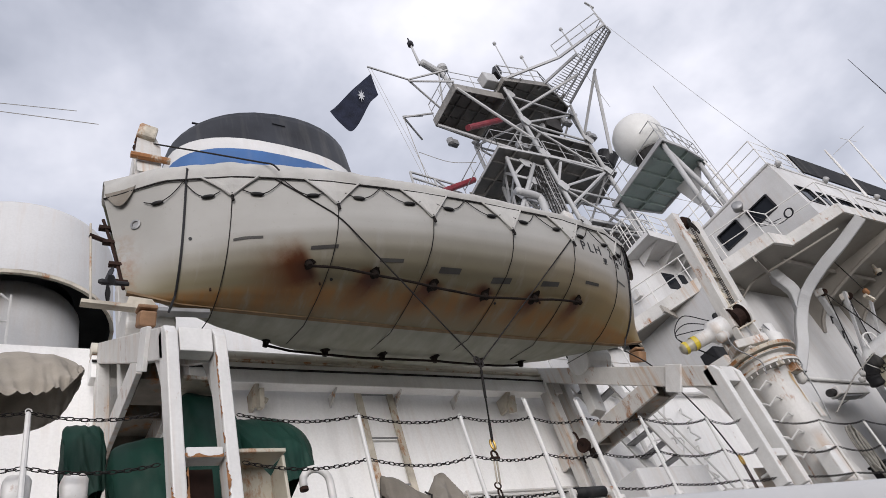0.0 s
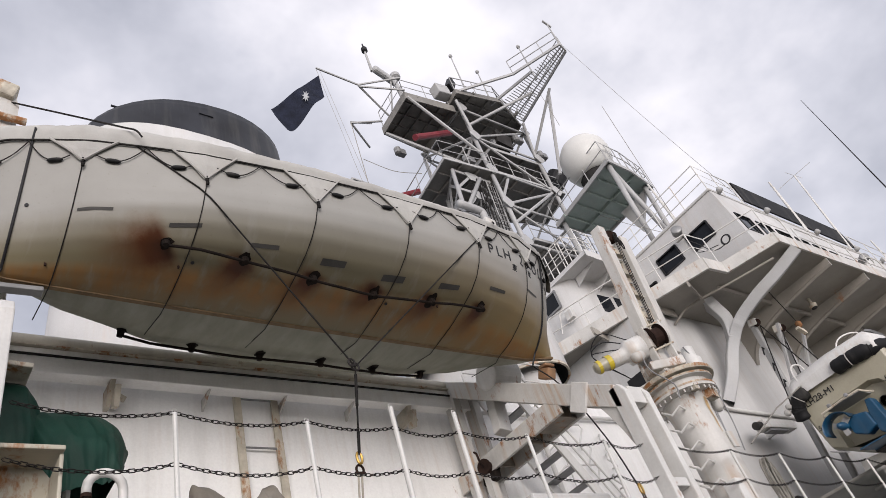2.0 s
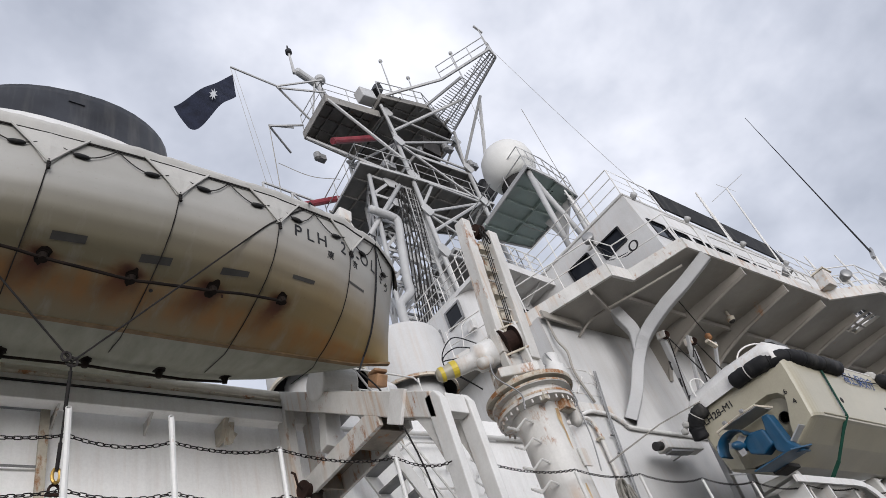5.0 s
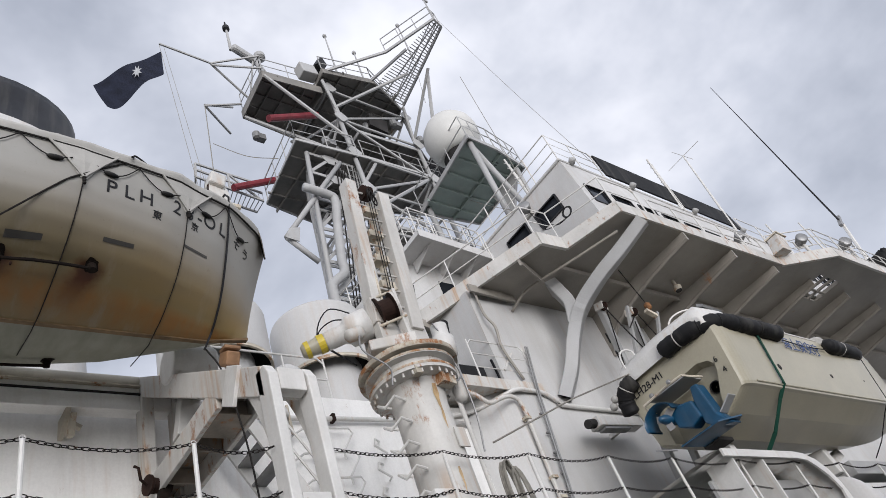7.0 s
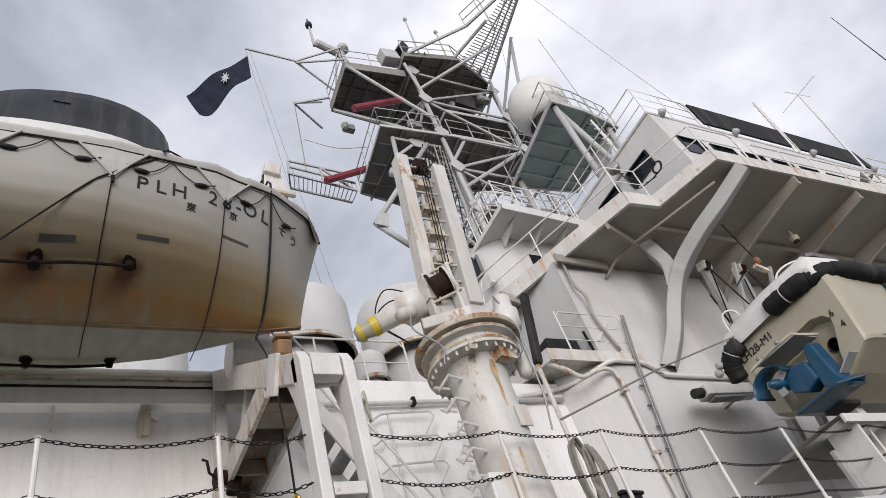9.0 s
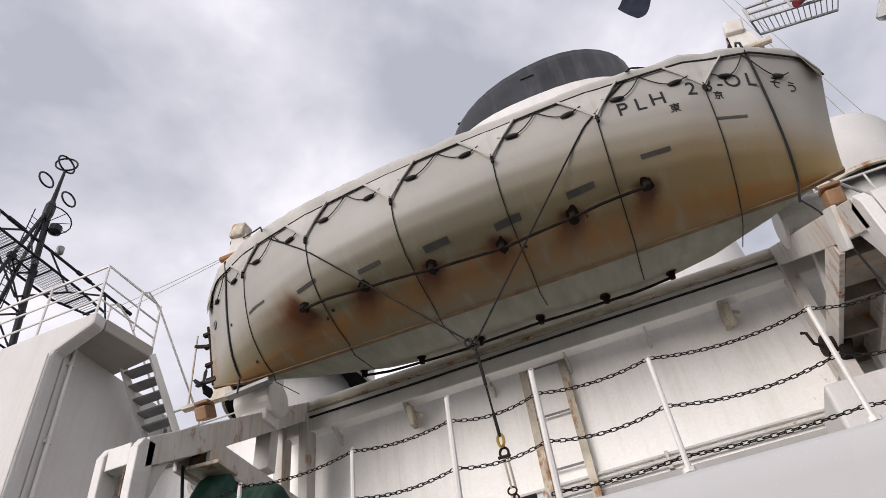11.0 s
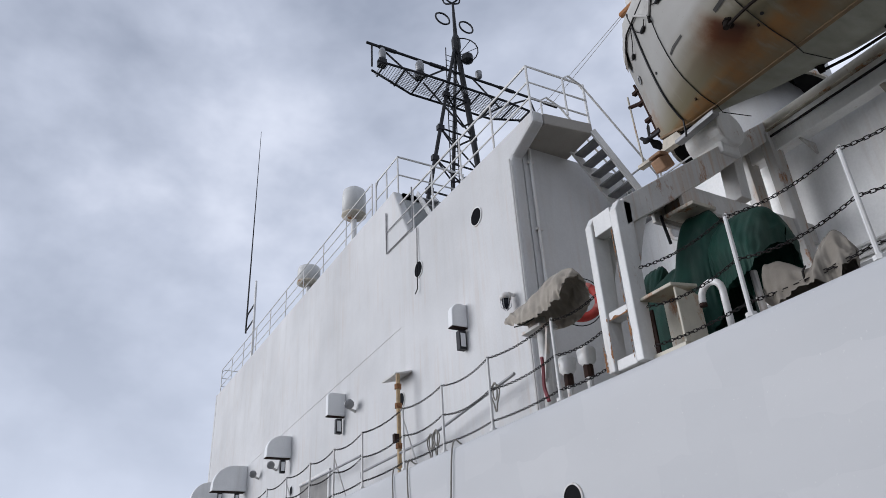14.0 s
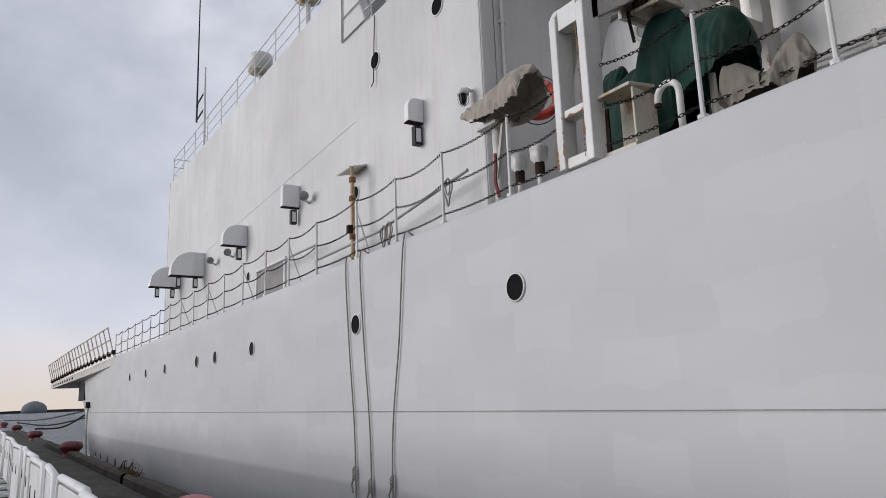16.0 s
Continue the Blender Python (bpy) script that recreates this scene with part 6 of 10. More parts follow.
# rails on the after deckhouse
pipe_rail("roof_rail", [(-24.6, 6.0, ZT - 0.02), (-7.75, 6.0, ZT - 0.02)], 1.15, "white pipe railing along the deckhouse roof edge", (0.33, 0.66), step=1.9)
pipe_rail("roof_rail", [(-24.6, 16.0, ZT - 0.02), (-24.6, 6.0, ZT - 0.02)], 1.15, "white pipe railing along the roof's after edge", (0.33, 0.66), step=1.9)
pipe_rail("roof_rail", [(-7.6, 6.05, ZT - 0.02), (-6.25, 6.05, ZT - 0.02), (-6.25, 8.0, ZT - 0.02)], 1.1, "white pipe railing with rounded corner at the roof step", (0.5,), r=0.028, step=0.8)
pipe_rail("roof_rail", [(-6.3, 5.98, 9.62), (-4.4, 5.98, 9.6), (-0.66, 5.98, 9.6), (-0.62, 7.3, 9.6)], 1.12, "white pipe railing along the lower roof", (0.33, 0.66), r=0.026, step=1.1)
gate = thing("roof_gate", (-6.2, 5.88, 9.6), "grey steel gate frame at the roof step", "gate")
part("frame", tube(B(), [(-6.62, 5.87, 10.75), (-6.62, 5.87, 9.62), (-5.2, 5.87, 9.62), (-5.2, 5.87, 10.7)], 0.02, 6), "steel", gate)
part("bar", tube(B(), [(-6.62, 5.87, 10.2), (-5.2, 5.87, 10.2)], 0.014, 6), "steel", gate)
step_ladder = thing("roof_ladder", (-5.2, 6.6, 9.4), "short steel ladder up the roof step", "ladder")
for y in (6.5, 6.95):
    part("stringer", bar(B(), (-4.9, y, 9.4), (-6.1, y, 11.2), 0.04, 0.13), "white_post", step_ladder)
for k in range(5):
    part("tread", box(B(), (-5.1 - 0.2 * k, 6.72, 9.7 + 0.3 * k), (0.2, 0.44, 0.03)), "steel", step_ladder)

# wall fittings on the after deckhouse
def flood(x, z, w, h, label, arch):
    f = thing("wall_lamp_hood", (x, 5.9, z), label, "lamp hood", "lamp hoods")
    # arched profile standing out from the wall by w, a short length along it
    poly = [(5.9, z), (5.9, z + h)]
    rr = min(w * 0.62, h * 0.85) * arch
    for k in range(9):
        a = math.pi / 2 * k / 8
        poly.append((5.9 - w + rr - rr * math.sin(a), z + h - rr + rr * math.cos(a)))
    poly.append((5.9 - w, z))
    b = B()
    prism(b, poly, "x", x - 0.32 * max(w, 0.5), x)
    part("hood", b, "plastic", f, "", False, 0.02)
    part("underside", box(B(), (x - 0.16 * max(w, 0.5), 5.9 - w * 0.52, z - 0.012), (0.30 * max(w, 0.5), w * 0.98, 0.02)), "rust", f)
    for u in ((0.3,) if w < 1 else (0.25, 0.75)):
        part("lamp_body", box(B(), (x - 0.1, 5.9 - w * u, z - 0.24), (0.12, 0.15, 0.36)), "black", f)
        part("lamp_glass", box(B(), (x - 0.035, 5.9 - w * u, z - 0.24), (0.01, 0.10, 0.26)), "pale", f)


flood(-3.2, 6.44, 0.33, 0.46, "white hood with printed lines above a small black floodlight", 0.9)
flood(-9.27, 6.32, 0.46, 0.58, "white hood above a black floodlight", 0.35)
flood(-13.5, 6.16, 0.74, 0.64, "rounded white hood above a black floodlight", 1.0)
flood(-18.4, 6.02, 1.15, 0.86, "large rounded white hood with rusty brackets", 1.0)
flood(-22.0, 6.15, 1.15, 0.80, "large rounded white hood with rusty brackets", 1.0)
for x, z in ((-1.67, 6.33),):
    lamp = thing("bulkhead_lamp", (x, 5.9, z), "small caged wall lamp on a bracket", "wall lamp")
    part("arm", tube(B(), [(x, 5.9, z + 0.12), (x, 5.78, z + 0.14), (x, 5.72, z + 0.10)], 0.03, 8), "white_post", lamp)
    part("cap", lathe(B(), (x, 5.72, z + 0.02), [(0.10, 0), (0.10, 0.06), (0.05, 0.11)], 14), "white_post", lamp, "", True)
    part("globe", lathe(B(), (x, 5.72, z - 0.16), [(0.01, 0), (0.05, 0.03), (0.07, 0.1), (0.07, 0.18)], 12), "glass", lamp, "", True)
    for k in range(6):
        a = math.pi * k / 3
        part("cage_bar", tube(B(), [(x + 0.085 * math.cos(a), 5.72 + 0.085 * math.sin(a), z + 0.03), (x + 0.085 * math.cos(a), 5.72 + 0.085 * math.sin(a), z - 0.12), (x + 0.02 * math.cos(a), 5.72 + 0.02 * math.sin(a), z - 0.18)], 0.006, 4), "steel", lamp)
for x, z in ((-8.31, 6.39), (-14.6, 6.2), (-16.6, 6.3)):
    spot = thing("wall_spotlight", (x, 5.9, z), "small grey spotlight on a bent white arm", "spotlight", "wall spotlights")
    part("arm", tube(B(), curve3([(x - 0.3, 5.9, z - 0.12), (x - 0.26, 5.72, z - 0.06), (x - 0.1, 5.66, z - 0.1)], 5), 0.035, 8), "white_post", spot, "", True)
    part("head", lathe(B(), (x - 0.12, 5.66, z), [(0.04, -0.14), (0.09, -0.1), (0.10, 0.08), (0.12, 0.12), (0.10, 0.13)], 14, (0.9, -0.3, -0.3)), "steel", spot, "", True)
    part("lens", lathe(B(), (x - 0.12, 5.66, z), [(0.10, 0.126), (0.001, 0.128)], 14, (0.9, -0.3, -0.3), False), "glass", spot)
# weld seam and old paint edges on the long wall
seam = thing("weld_seam", (-9, 5.9, 7.35), "thin raised weld seam along the white wall", "seam", "", "structure")
part("bead", tube(B(), [(-18.0, 5.897, 6.9), (-11.5, 5.897, 7.22), (-6.0, 5.897, 7.47)], 0.006, 5), "white", seam)
canopy = thing("porthole_canopy", (-6.0, 5.9, 6.2), "small rusty canopy and post by a porthole", "canopy")
part("canopy", box(B(), (-5.85, 5.70, 6.28), (0.66, 0.42, 0.035), (14, 0, 0)), "white_rust", canopy)
part("post", rod(B(), (-5.5, 5.55, DECK_Z), (-5.5, 5.55, 6.22), 0.045, 8), "rust_run", canopy, "rust-streaked post")
for z in (5.9, 5.5, 4.7):
    part("clamp", rod(B(), (-5.5, 5.55, z), (-5.5, 5.55, z + 0.10), 0.075, 8), "rust_edge", canopy)
part("valve", box(B(), (-5.5, 5.48, 4.9), (0.10, 0.10, 0.16)), "rust", canopy)
b = B()
tube(b, [(-5.0, 5.87, 9.5), (-5.02, 5.86, 8.9), (-5.03, 5.84, 8.0), (-5.1, 5.82, 7.9)], 0.012, 6)
tagged(part("wall_cable", b, "rope_dark"), "dark cable down the white wall", "cable")
b = B()
tube(b, [(-1.32, 5.86, DECK_Z), (-1.32, 5.86, 9.0)], 0.022, 6)
tagged(part("wall_pipe", b, "white_post"), "thin white pipe up the deckhouse corner", "pipe")
b = B()
tube(b, [(-1.5, 5.62, 5.0), (-4.4, 5.55, 4.62), (-7.4, 5.55, 4.6), (-7.5, 5.6, 4.5)], 0.028, 7)
tube(b, [(-7.6, 5.62, 5.0), (-11.5, 5.55, 5.0)], 0.028, 7)
tagged(part("boat_boom", b, "steel"), "grey spar stowed along the deckhouse wall", "spar")
for x0, z0 in ((-1.9, 4.92), (-3.9, 4.65), (-4.1, 4.62)):
    b = B()
    tube(b, [Vector((x0 + 0.10 * math.cos(a) * (1 + 0.2 * math.sin(3 * a)), 5.5 + 0.02 * math.sin(2 * a), z0 - 0.2 + 0.22 * math.sin(a))) for a in np.linspace(0, 2 * math.pi, 25)[:-1]], 0.014, 5, True)
    tube(b, [Vector((x0 + 0.06 * math.cos(a), 5.5, z0 - 0.1 + 0.14 * math.sin(a))) for a in np.linspace(0, 2 * math.pi, 17)[:-1]], 0.014, 5, True)
    tagged(part("rope_coil", b, "rope_light", None, "", True), "coil of grey rope hung on the spar", "rope", "rope coils")
b = B()
wall_with_holes(b, "y", 5.88, 0.05, -12.55, -10.2, 3.92, 5.25, [(-12.45, -10.3, 4.0, 5.15)])
struct("door_frame", b, "white_post", "white frame of the side opening", "door frame")
struct("side_opening", box(B(), (-11.38, 5.89, 4.57), (2.15, 0.03, 1.16)), "mast_deck", "dull grey roller shutter in the side opening", "shutter")

# aerials and domes on the after roof
for x, y, z, r, h, lab in ((-11.0, 6.8, 13.13, 0.38, 0.99, "white dome aerial on a pedestal with a rusty foot"), (-14.65, 6.6, 12.30, 0.40, 0.64, "squat white dome aerial with a dark base")):
    d = thing("dome_aerial", (x, y, ZT), lab, "aerial", "dome aerials")
    part("pedestal", rod(B(), (x, y, ZT - 0.05), (x, y, z + 0.1), 0.09, 10), "white_post", d)
    part("base_plate", lathe(B(), (x, y, z), [(0.12, 0), (r * 0.8, 0.10), (r * 1.04, 0.14), (r * 1.04, 0.18)], 18), "rusty_steel", d, "", True)
    part("dome", lathe(B(), (x, y, z + 0.18), [(r, 0), (r, h * 0.72), (r * 0.92, h * 0.88), (r * 0.6, h * 0.98), (0.02, h)], 22), "radome", d, "", True)
whip = thing("whip_aerial", (-24.0, 7.0, ZT), "tall thin dark whip aerial on a braced post", "aerial")
part("post", rod(B(), (-23.4, 7.0, ZT), (-23.7, 7.0, 16.6), 0.07, 8, 0.05), "white_post", whip)
part("whip", rod(B(), (-25.0, 7.0, 14.4), (-25.2, 7.0, 26.5), 0.045, 6, 0.012), "black", whip)
part("arm", tube(B(), [(-23.6, 7.0, 14.6), (-25.0, 7.0, 14.5), (-24.9, 7.0, 15.3), (-23.65, 7.0, 15.4)], 0.04, 6), "black", whip)

# ---- lines hanging down the ship's side ----
for x0, x1, z1 in ((-3.80, -3.50, 0.1), (-3.25, -2.95, -0.05), (-1.78, -2.25, 0.05)):
    l_ = thing("hanging_line", (x0, HULL_Y, DECK_Z), "thin grey line hanging down the white hull", "rope", "hanging lines")
    part("line", tube(B(), curve3([(x0, HULL_Y + 0.15, DECK_Z + 0.03), (x0, HULL_Y - 0.02, DECK_Z - 0.05), ((x0 * 0.6 + x1 * 0.4), HULL_Y - 0.03, 2.4), (x1, HULL_Y - 0.03, 0.8), (x1, HULL_Y - 0.03, -1.6)], 6), 0.012, 6), "rope_light", l_)
    b = B()
    for k in range(4):
        tube(b, [Vector((x1, HULL_Y - 0.05, z1 + 0.35 - 0.05 * k)) + Vector((0.035 * math.cos(a), 0.025 * math.sin(a), 0.035 * math.sin(a))) for a in np.linspace(0, 2 * math.pi, 11)[:-1]], 0.010, 5, True)
    tube(b, [(x1, HULL_Y - 0.05, z1 + 0.25), (x1 - 0.08, HULL_Y - 0.06, z1 + 0.1), (x1 - 0.02, HULL_Y - 0.06, z1 - 0.02)], 0.016, 5)
    part("knot", b, "rope_light", l_)

# ---- flight deck edge and stern ----
nets = thing("flight_deck_net", (-38, 4.2, DECK_Z), "rusty steel safety net frames raised along the flight deck edge", "net frame")
for x0, x1, y0, y1 in ((-28.0, -33.4, 4.45, 4.25), (-33.6, -39.6, 4.25, 4.0), (-39.9, -50.0, 4.0, 3.75)):
    def edge(x):
        return DECK_Z - 0.5 * (-x - 28.0) / 22.0
    for u in (1.0, 0.55, 0.12):
        part("net_rail", tube(B(), [(x0, y0 - 0.3 * u, edge(x0) + 1.2 * u), (x1, y1 - 0.3 * u, edge(x1) + 1.2 * u)], 0.03, 6), "rusty_steel", nets)
    n = round((x0 - x1) / 1.05)
    for k in range(n + 1):
        x, y = x0 + (x1 - x0) * k / n, y0 + (y1 - y0) * k / n
        part("net_post", tube(B(), [(x, y, edge(x) - 0.05), (x - 0.1, y - 0.3, edge(x) + 1.2)], 0.026, 6), "rusty_steel", nets)
        part("hinge", box(B(), (x, y - 0.02, edge(x) + 0.1), (0.12, 0.16, 0.2)), "rust", nets)
b = B()
sheet(b, [[(x, HULL_Y + 0.04 - 0.9 * ((-x - 28) / 22) ** 1.2, DECK_Z - 0.02 - 0.5 * (-x - 28) / 22 - dz) for x in (-28, -32, -36, -40, -44, -47, -50.2)] for dz in (0.0, 0.36)])
for dz in (0.0, 0.36):
    top = [(x, HULL_Y + 0.04 - 0.9 * ((-x - 28) / 22) ** 1.2, DECK_Z - 0.02 - 0.5 * (-x - 28) / 22 - dz) for x in (-28, -32, -36, -40, -44, -47, -50.2)]
    sheet(b, [top, [(x, 12.0, z) for x, y, z in top]])
sheet(b, [[(-50.2, HULL_Y - 0.88, DECK_Z - 0.527), (-50.2, 12, DECK_Z - 0.527)], [(-50.2, HULL_Y - 0.88, DECK_Z - 0.887), (-50.2, 12, DECK_Z - 0.887)]])
bmesh.ops.remove_doubles(b, verts=b.verts[:], dist=1e-4)
struct("stern_platform", b, "white_rust", "white rust-streaked overhanging flight deck edge at the stern", "platform")
slots = thing("platform_slots", (-44, 3.8, 3.3), "row of dark scupper slots along the stern platform", "slots", "", "structure")
for k in range(9):
    x = -41.5 - 0.95 * k
    part("slot", box(B(), (x, HULL_Y + 0.05 - 0.9 * ((-x - 28) / 22) ** 1.2, DECK_Z - 0.22 - 0.5 * (-x - 28) / 22), (0.45, 0.06, 0.13)), "dark", slots)
for x in (-42.0, -43.8, -45.6):
    y = HULL_Y + hull_half(x)[0] + (hull_half(x)[1] - hull_half(x)[0]) * 0.11
    struct("stern_opening", box(B(), (x, y + 0.2, 2.60), (1.25, 0.5, 1.05)), "dark", "dark mooring port in the stern", "opening")
for x in (-25.0, -27.4, -30.0, -32.8, -35.6):
    top, low = hull_half(x)
    y = HULL_Y + top + (low - top) * ((DECK_Z + 1.0) / 5.0) ** 1.5 + 0.025 * 2.56
    sc = thing("scupper", (x, y, -0.9), "small dark drain slot with a pale run below", "scupper", "scuppers")
    part("slot", box(B(), (x, y, -0.75), (0.14, 0.08, 0.3)), "dark", sc)
    part("lip", box(B(), (x, y - 0.01, -1.1), (0.1, 0.06, 0.36)), "white_post", sc)
fend = thing("stern_hose", (-38.6, 4.7, 1.0), "white hose hanging from a dark fairlead near the stern", "hose")
part("hose", tube(B(), curve3([(-38.2, 4.75, 1.7), (-38.3, 4.7, 1.2), (-38.6, 4.75, 0), (-38.8, 4.9, -1.8)], 5), 0.06, 6), "white_post", fend)
part("fairlead", box(B(), (-38.2, 4.75, 1.75), (0.3, 0.3, 0.35)), "black", fend)

# ---- quay furniture ----


def bollard(x, y, s, mat, lab):
    bo = thing("bollard", (x, y, 0), lab, "bollard", "quay bollards")
    b = lathe(B(), (x, y, -0.02), [(0.40 * s, 0), (0.36 * s, 0.04), (0.30 * s, 0.10 * s), (0.30 * s, 0.22 * s), (0.42 * s, 0.34 * s), (0.44 * s, 0.44 * s), (0.36 * s, 0.56 * s), (0.18 * s, 0.62 * s), (0.02, 0.63 * s)], 22)
    part("body", b, mat, bo, "", True)
    part("lip", lathe(B(), (x, y + 0.16 * s, 0.40 * s), [(0.10 * s, -0.5 * s), (0.15 * s, -0.42 * s), (0.16 * s, 0), (0.15 * s, 0.42 * s), (0.10 * s, 0.5 * s)], 14, (1, 0, 0)), mat, bo, "", True)


bollard(-20.3, 2.2, 0.85, "bollard", "squat maroon iron bollard on the quay edge")
bollard(-37.2, 2.15, 0.85, "bollard", "squat maroon iron bollard on the quay edge")
bollard(-57.6, 2.15, 0.9, "bollard", "squat maroon iron bollard on the quay edge")
bollard(-79.0, 1.9, 0.9, "bollard", "squat maroon iron bollard on the quay edge")
bollard(-2.6, 1.85, 0.68, "bollard_pink", "faded red bollard with a pale painted mark")
for p, q in (((-37.2, 2.15, 0.6), (-46.4, 5.6, 1.2)), ((-57.6, 2.15, 0.7), (-46.6, 5.7, 1.0)), ((-79, 1.9, 0.7), (-47.35, 6.5, 1.6))):
    m = tuple((a + c) / 2 for a, c in zip(p, q))
    tagged(part("mooring_rope", tube(B(), curve3([p, (m[0], m[1], m[2] - 0.35), q], 10), 0.05, 6), "rope_dark"), "dark mooring rope from the stern to a bollard", "rope", "mooring ropes")

fence0 = thing("barrier_panel", (2.4, 0.06, 0), "white plastic crowd barrier panel standing on the quay", "barrier", "barrier panels")
FX = 2.4
b = B()
prism(b, [(FX - 0.72, 0.1), (FX + 0.72, 0.1), (FX + 0.72, 0.93), (FX - 0.72, 0.93)], "y", 0.045, 0.075)
part("panel", b, "plastic", fence0, "", False, 0.008)
part("top_rail", tube(B(), [(FX - 0.74, 0.06, 0.1), (FX - 0.74, 0.06, 0.9), (FX - 0.66, 0.06, 0.98), (FX + 0.66, 0.06, 0.98), (FX + 0.74, 0.06, 0.9), (FX + 0.74, 0.06, 0.1)], 0.035, 8), "plastic", fence0, "", True)
for dx in (-0.55, 0.55):
    part("foot", box(B(), (FX + dx, 0.06, 0.03), (0.09, 0.62, 0.06)), "plastic", fence0, "", False, 0.01)
for dx in (-0.5, 0.1):
    part("slot", box(B(), (FX + dx, 0.043, 0.62), (0.03, 0.012, 0.14)), "dark", fence0)
for k in range(1, 22):
    copy_thing(fence0, Matrix.Translation((2.4 - 1.53 * k, 0.06 + 0.02 * math.sin(k * 1.7), 0)) @ Matrix.Rotation(0.035 * math.sin(k * 2.3), 4, "Z"))
for k in range(2):
    copy_thing(fence0, Matrix.Translation((2.4 + 1.53 * (k + 1), 0.06, 0)))
# far portal frame at the quay's end
portal = thing("quay_gantry", (-47, -3.2, 0), "pale steel gantry post near the quay's end", "gantry")
part("post", box(B(), (-46, -3.95, 3.6), (0.5, 0.5, 7.2)), "white_post", portal)
part("beam", box(B(), (-46, -7.0, 6.95), (0.5, 5.6, 0.5)), "white_post", portal)
b = B()
random.seed(9)
for k in range(60):
    x = -10.6 + 2.4 * random.random()
    p = Vector((x, 2.12 + 0.1 * random.random(), 0.15))
    tube(b, [p, p + Vector((0.1 * random.uniform(-1, 1), 0.05, 0.05 + 0.09 * random.random())), p + Vector((0.18 * random.uniform(-1, 1), 0.1, 0.08 + 0.24 * random.random() ** 2))], 0.006, 3)
tagged(part("weeds", b, "weed"), "dry brown weeds growing on the quay kerb", "weeds", "", "stuff")

pipe_n = thing("wall_pipe", (-1.2, 6.2, DECK_Z), "thin white pipe running up the corner of the nook wall", "pipe")
part("pipe", tube(B(), [(-1.24, 6.28, DECK_Z), (-1.24, 6.28, 9.3)], 0.03, 8), "white_post", pipe_n)
for z in (4.8, 6.2, 7.6, 9.0):
    part("clip", box(B(), (-1.25, 6.28, z), (0.05, 0.12, 0.05)), "white_rust", pipe_n)

roller = thing("rail_roller", (6.08, 4.74, DECK_Z), "black rubber roller with white rusty end brackets on the deck edge", "roller")
part("roll", rod(B(), (5.86, 4.74, DECK_Z + 0.11), (6.30, 4.74, DECK_Z + 0.11), 0.062, 14), "roller_black", roller, "", True)
for x, k in ((5.80, 1), (6.36, -1)):
    part("end", rod(B(), (x - 0.05, 4.74, DECK_Z + 0.11), (x + 0.06, 4.74, DECK_Z + 0.11), 0.048, 10), "white_rust", roller)
    part("bracket", box(B(), (x - 0.02 * k, 4.74, DECK_Z + 0.06), (0.035, 0.15, 0.16)), "white_rust", roller, "", False, 0.01)

# ---- funnel ----
funnel = thing("funnel", (7.1, 13.2, MID_Z), "large oval ship's funnel with black top, white and blue bands", "funnel")


def oval(z0, z1, grow, mat, name, cap=False, n=40):
    b = B()
    rows = []
    for k in range(7):
        u = k / 6
        z = z0 + (z1 - z0) * u
        s = 1 + grow * (z - 17.0)
        row = []
        for i in range(n + 1):
            a = 2 * math.pi * i / n
            c, sn = math.cos(a), math.sin(a)
            x = 7.06 + 3.02 * s * math.copysign(abs(c) ** 0.8, c)
            y = 13.2 + 1.75 * s * math.copysign(abs(sn) ** 0.8, sn)
            zz = z
            if cap and u > 0:
                zz = z - u * 0.50 * ((x - 7.08) / 2.95 - 0.35) ** 2 * (1.3 if x < 7.9 else 1.4)
            row.append((x, y, zz))
        rows.append(row)
    sheet(b, rows)
    if cap:
        b.verts.ensure_lookup_table()
        b.faces.new([b.verts[len(b.verts) - n - 1 + i] for i in range(n)])
    part(name, b, mat, funnel, "", True)


oval(MID_Z, 16.75, -0.012, "white", "casing")
oval(16.75, 17.66, -0.012, "funnel_blue", "blue_band")
oval(17.66, 18.14, -0.012, "white", "white_band")
oval(18.14, 19.74, -0.012, "funnel_black", "black_top", True)
for k in range(5):
    a = -math.pi * (0.22 + 0.14 * k)
    part("lug", box(B(), (7.08 + 2.86 * math.cos(a), 13.2 + 1.72 * math.sin(a), 19.1), (0.4, 0.05, 0.04)), "funnel_black", funnel)


# ---- mushroom ventilators ----
def mushroom(x, y, z0, z1, r, rt, base, lab):
    v = thing("mushroom_ventilator", (x, y, base), lab, "ventilator", "mushroom ventilators")
    part("cap", lathe(B(), (x, y, 0), [(r, z0), (r, z1 - 0.12), (r * 0.97, z1 - 0.03), (r * 0.6, z1 + 0.1), (0.02, z1 + 0.14)], 40, (0, 0, 1), False), "white", v, "", True)
    part("cap_inside", lathe(B(), (x, y, 0), [(r - 0.02, z0 + 0.002), (r - 0.03, z0 + 0.5), (rt * 0.9, z0 + 0.55)], 40, (0, 0, 1), False), "dark", v, "", True)
    part("rim", lathe(B(), (x, y, 0), [(r + 0.012, z0 - 0.01), (r + 0.012, z0 + 0.06), (r - 0.05, z0 + 0.0), (r - 0.03, z0 - 0.02), (r + 0.012, z0 - 0.01)], 40, (0, 0, 1), False), "rusty_steel", v, "rusty lower rim", True)
    part("trunk", lathe(B(), (x, y, 0), [(rt, base), (rt, z0 + 0.2), (rt * 0.92, z0 + 0.35)], 32, (0, 0, 1), False), "white", v, "", True)


mushroom(0.70, 10.2, 9.75, 11.35, 1.54, 1.02, MID_Z - 0.02, "huge white mushroom ventilator with dark gap and rusty rim")
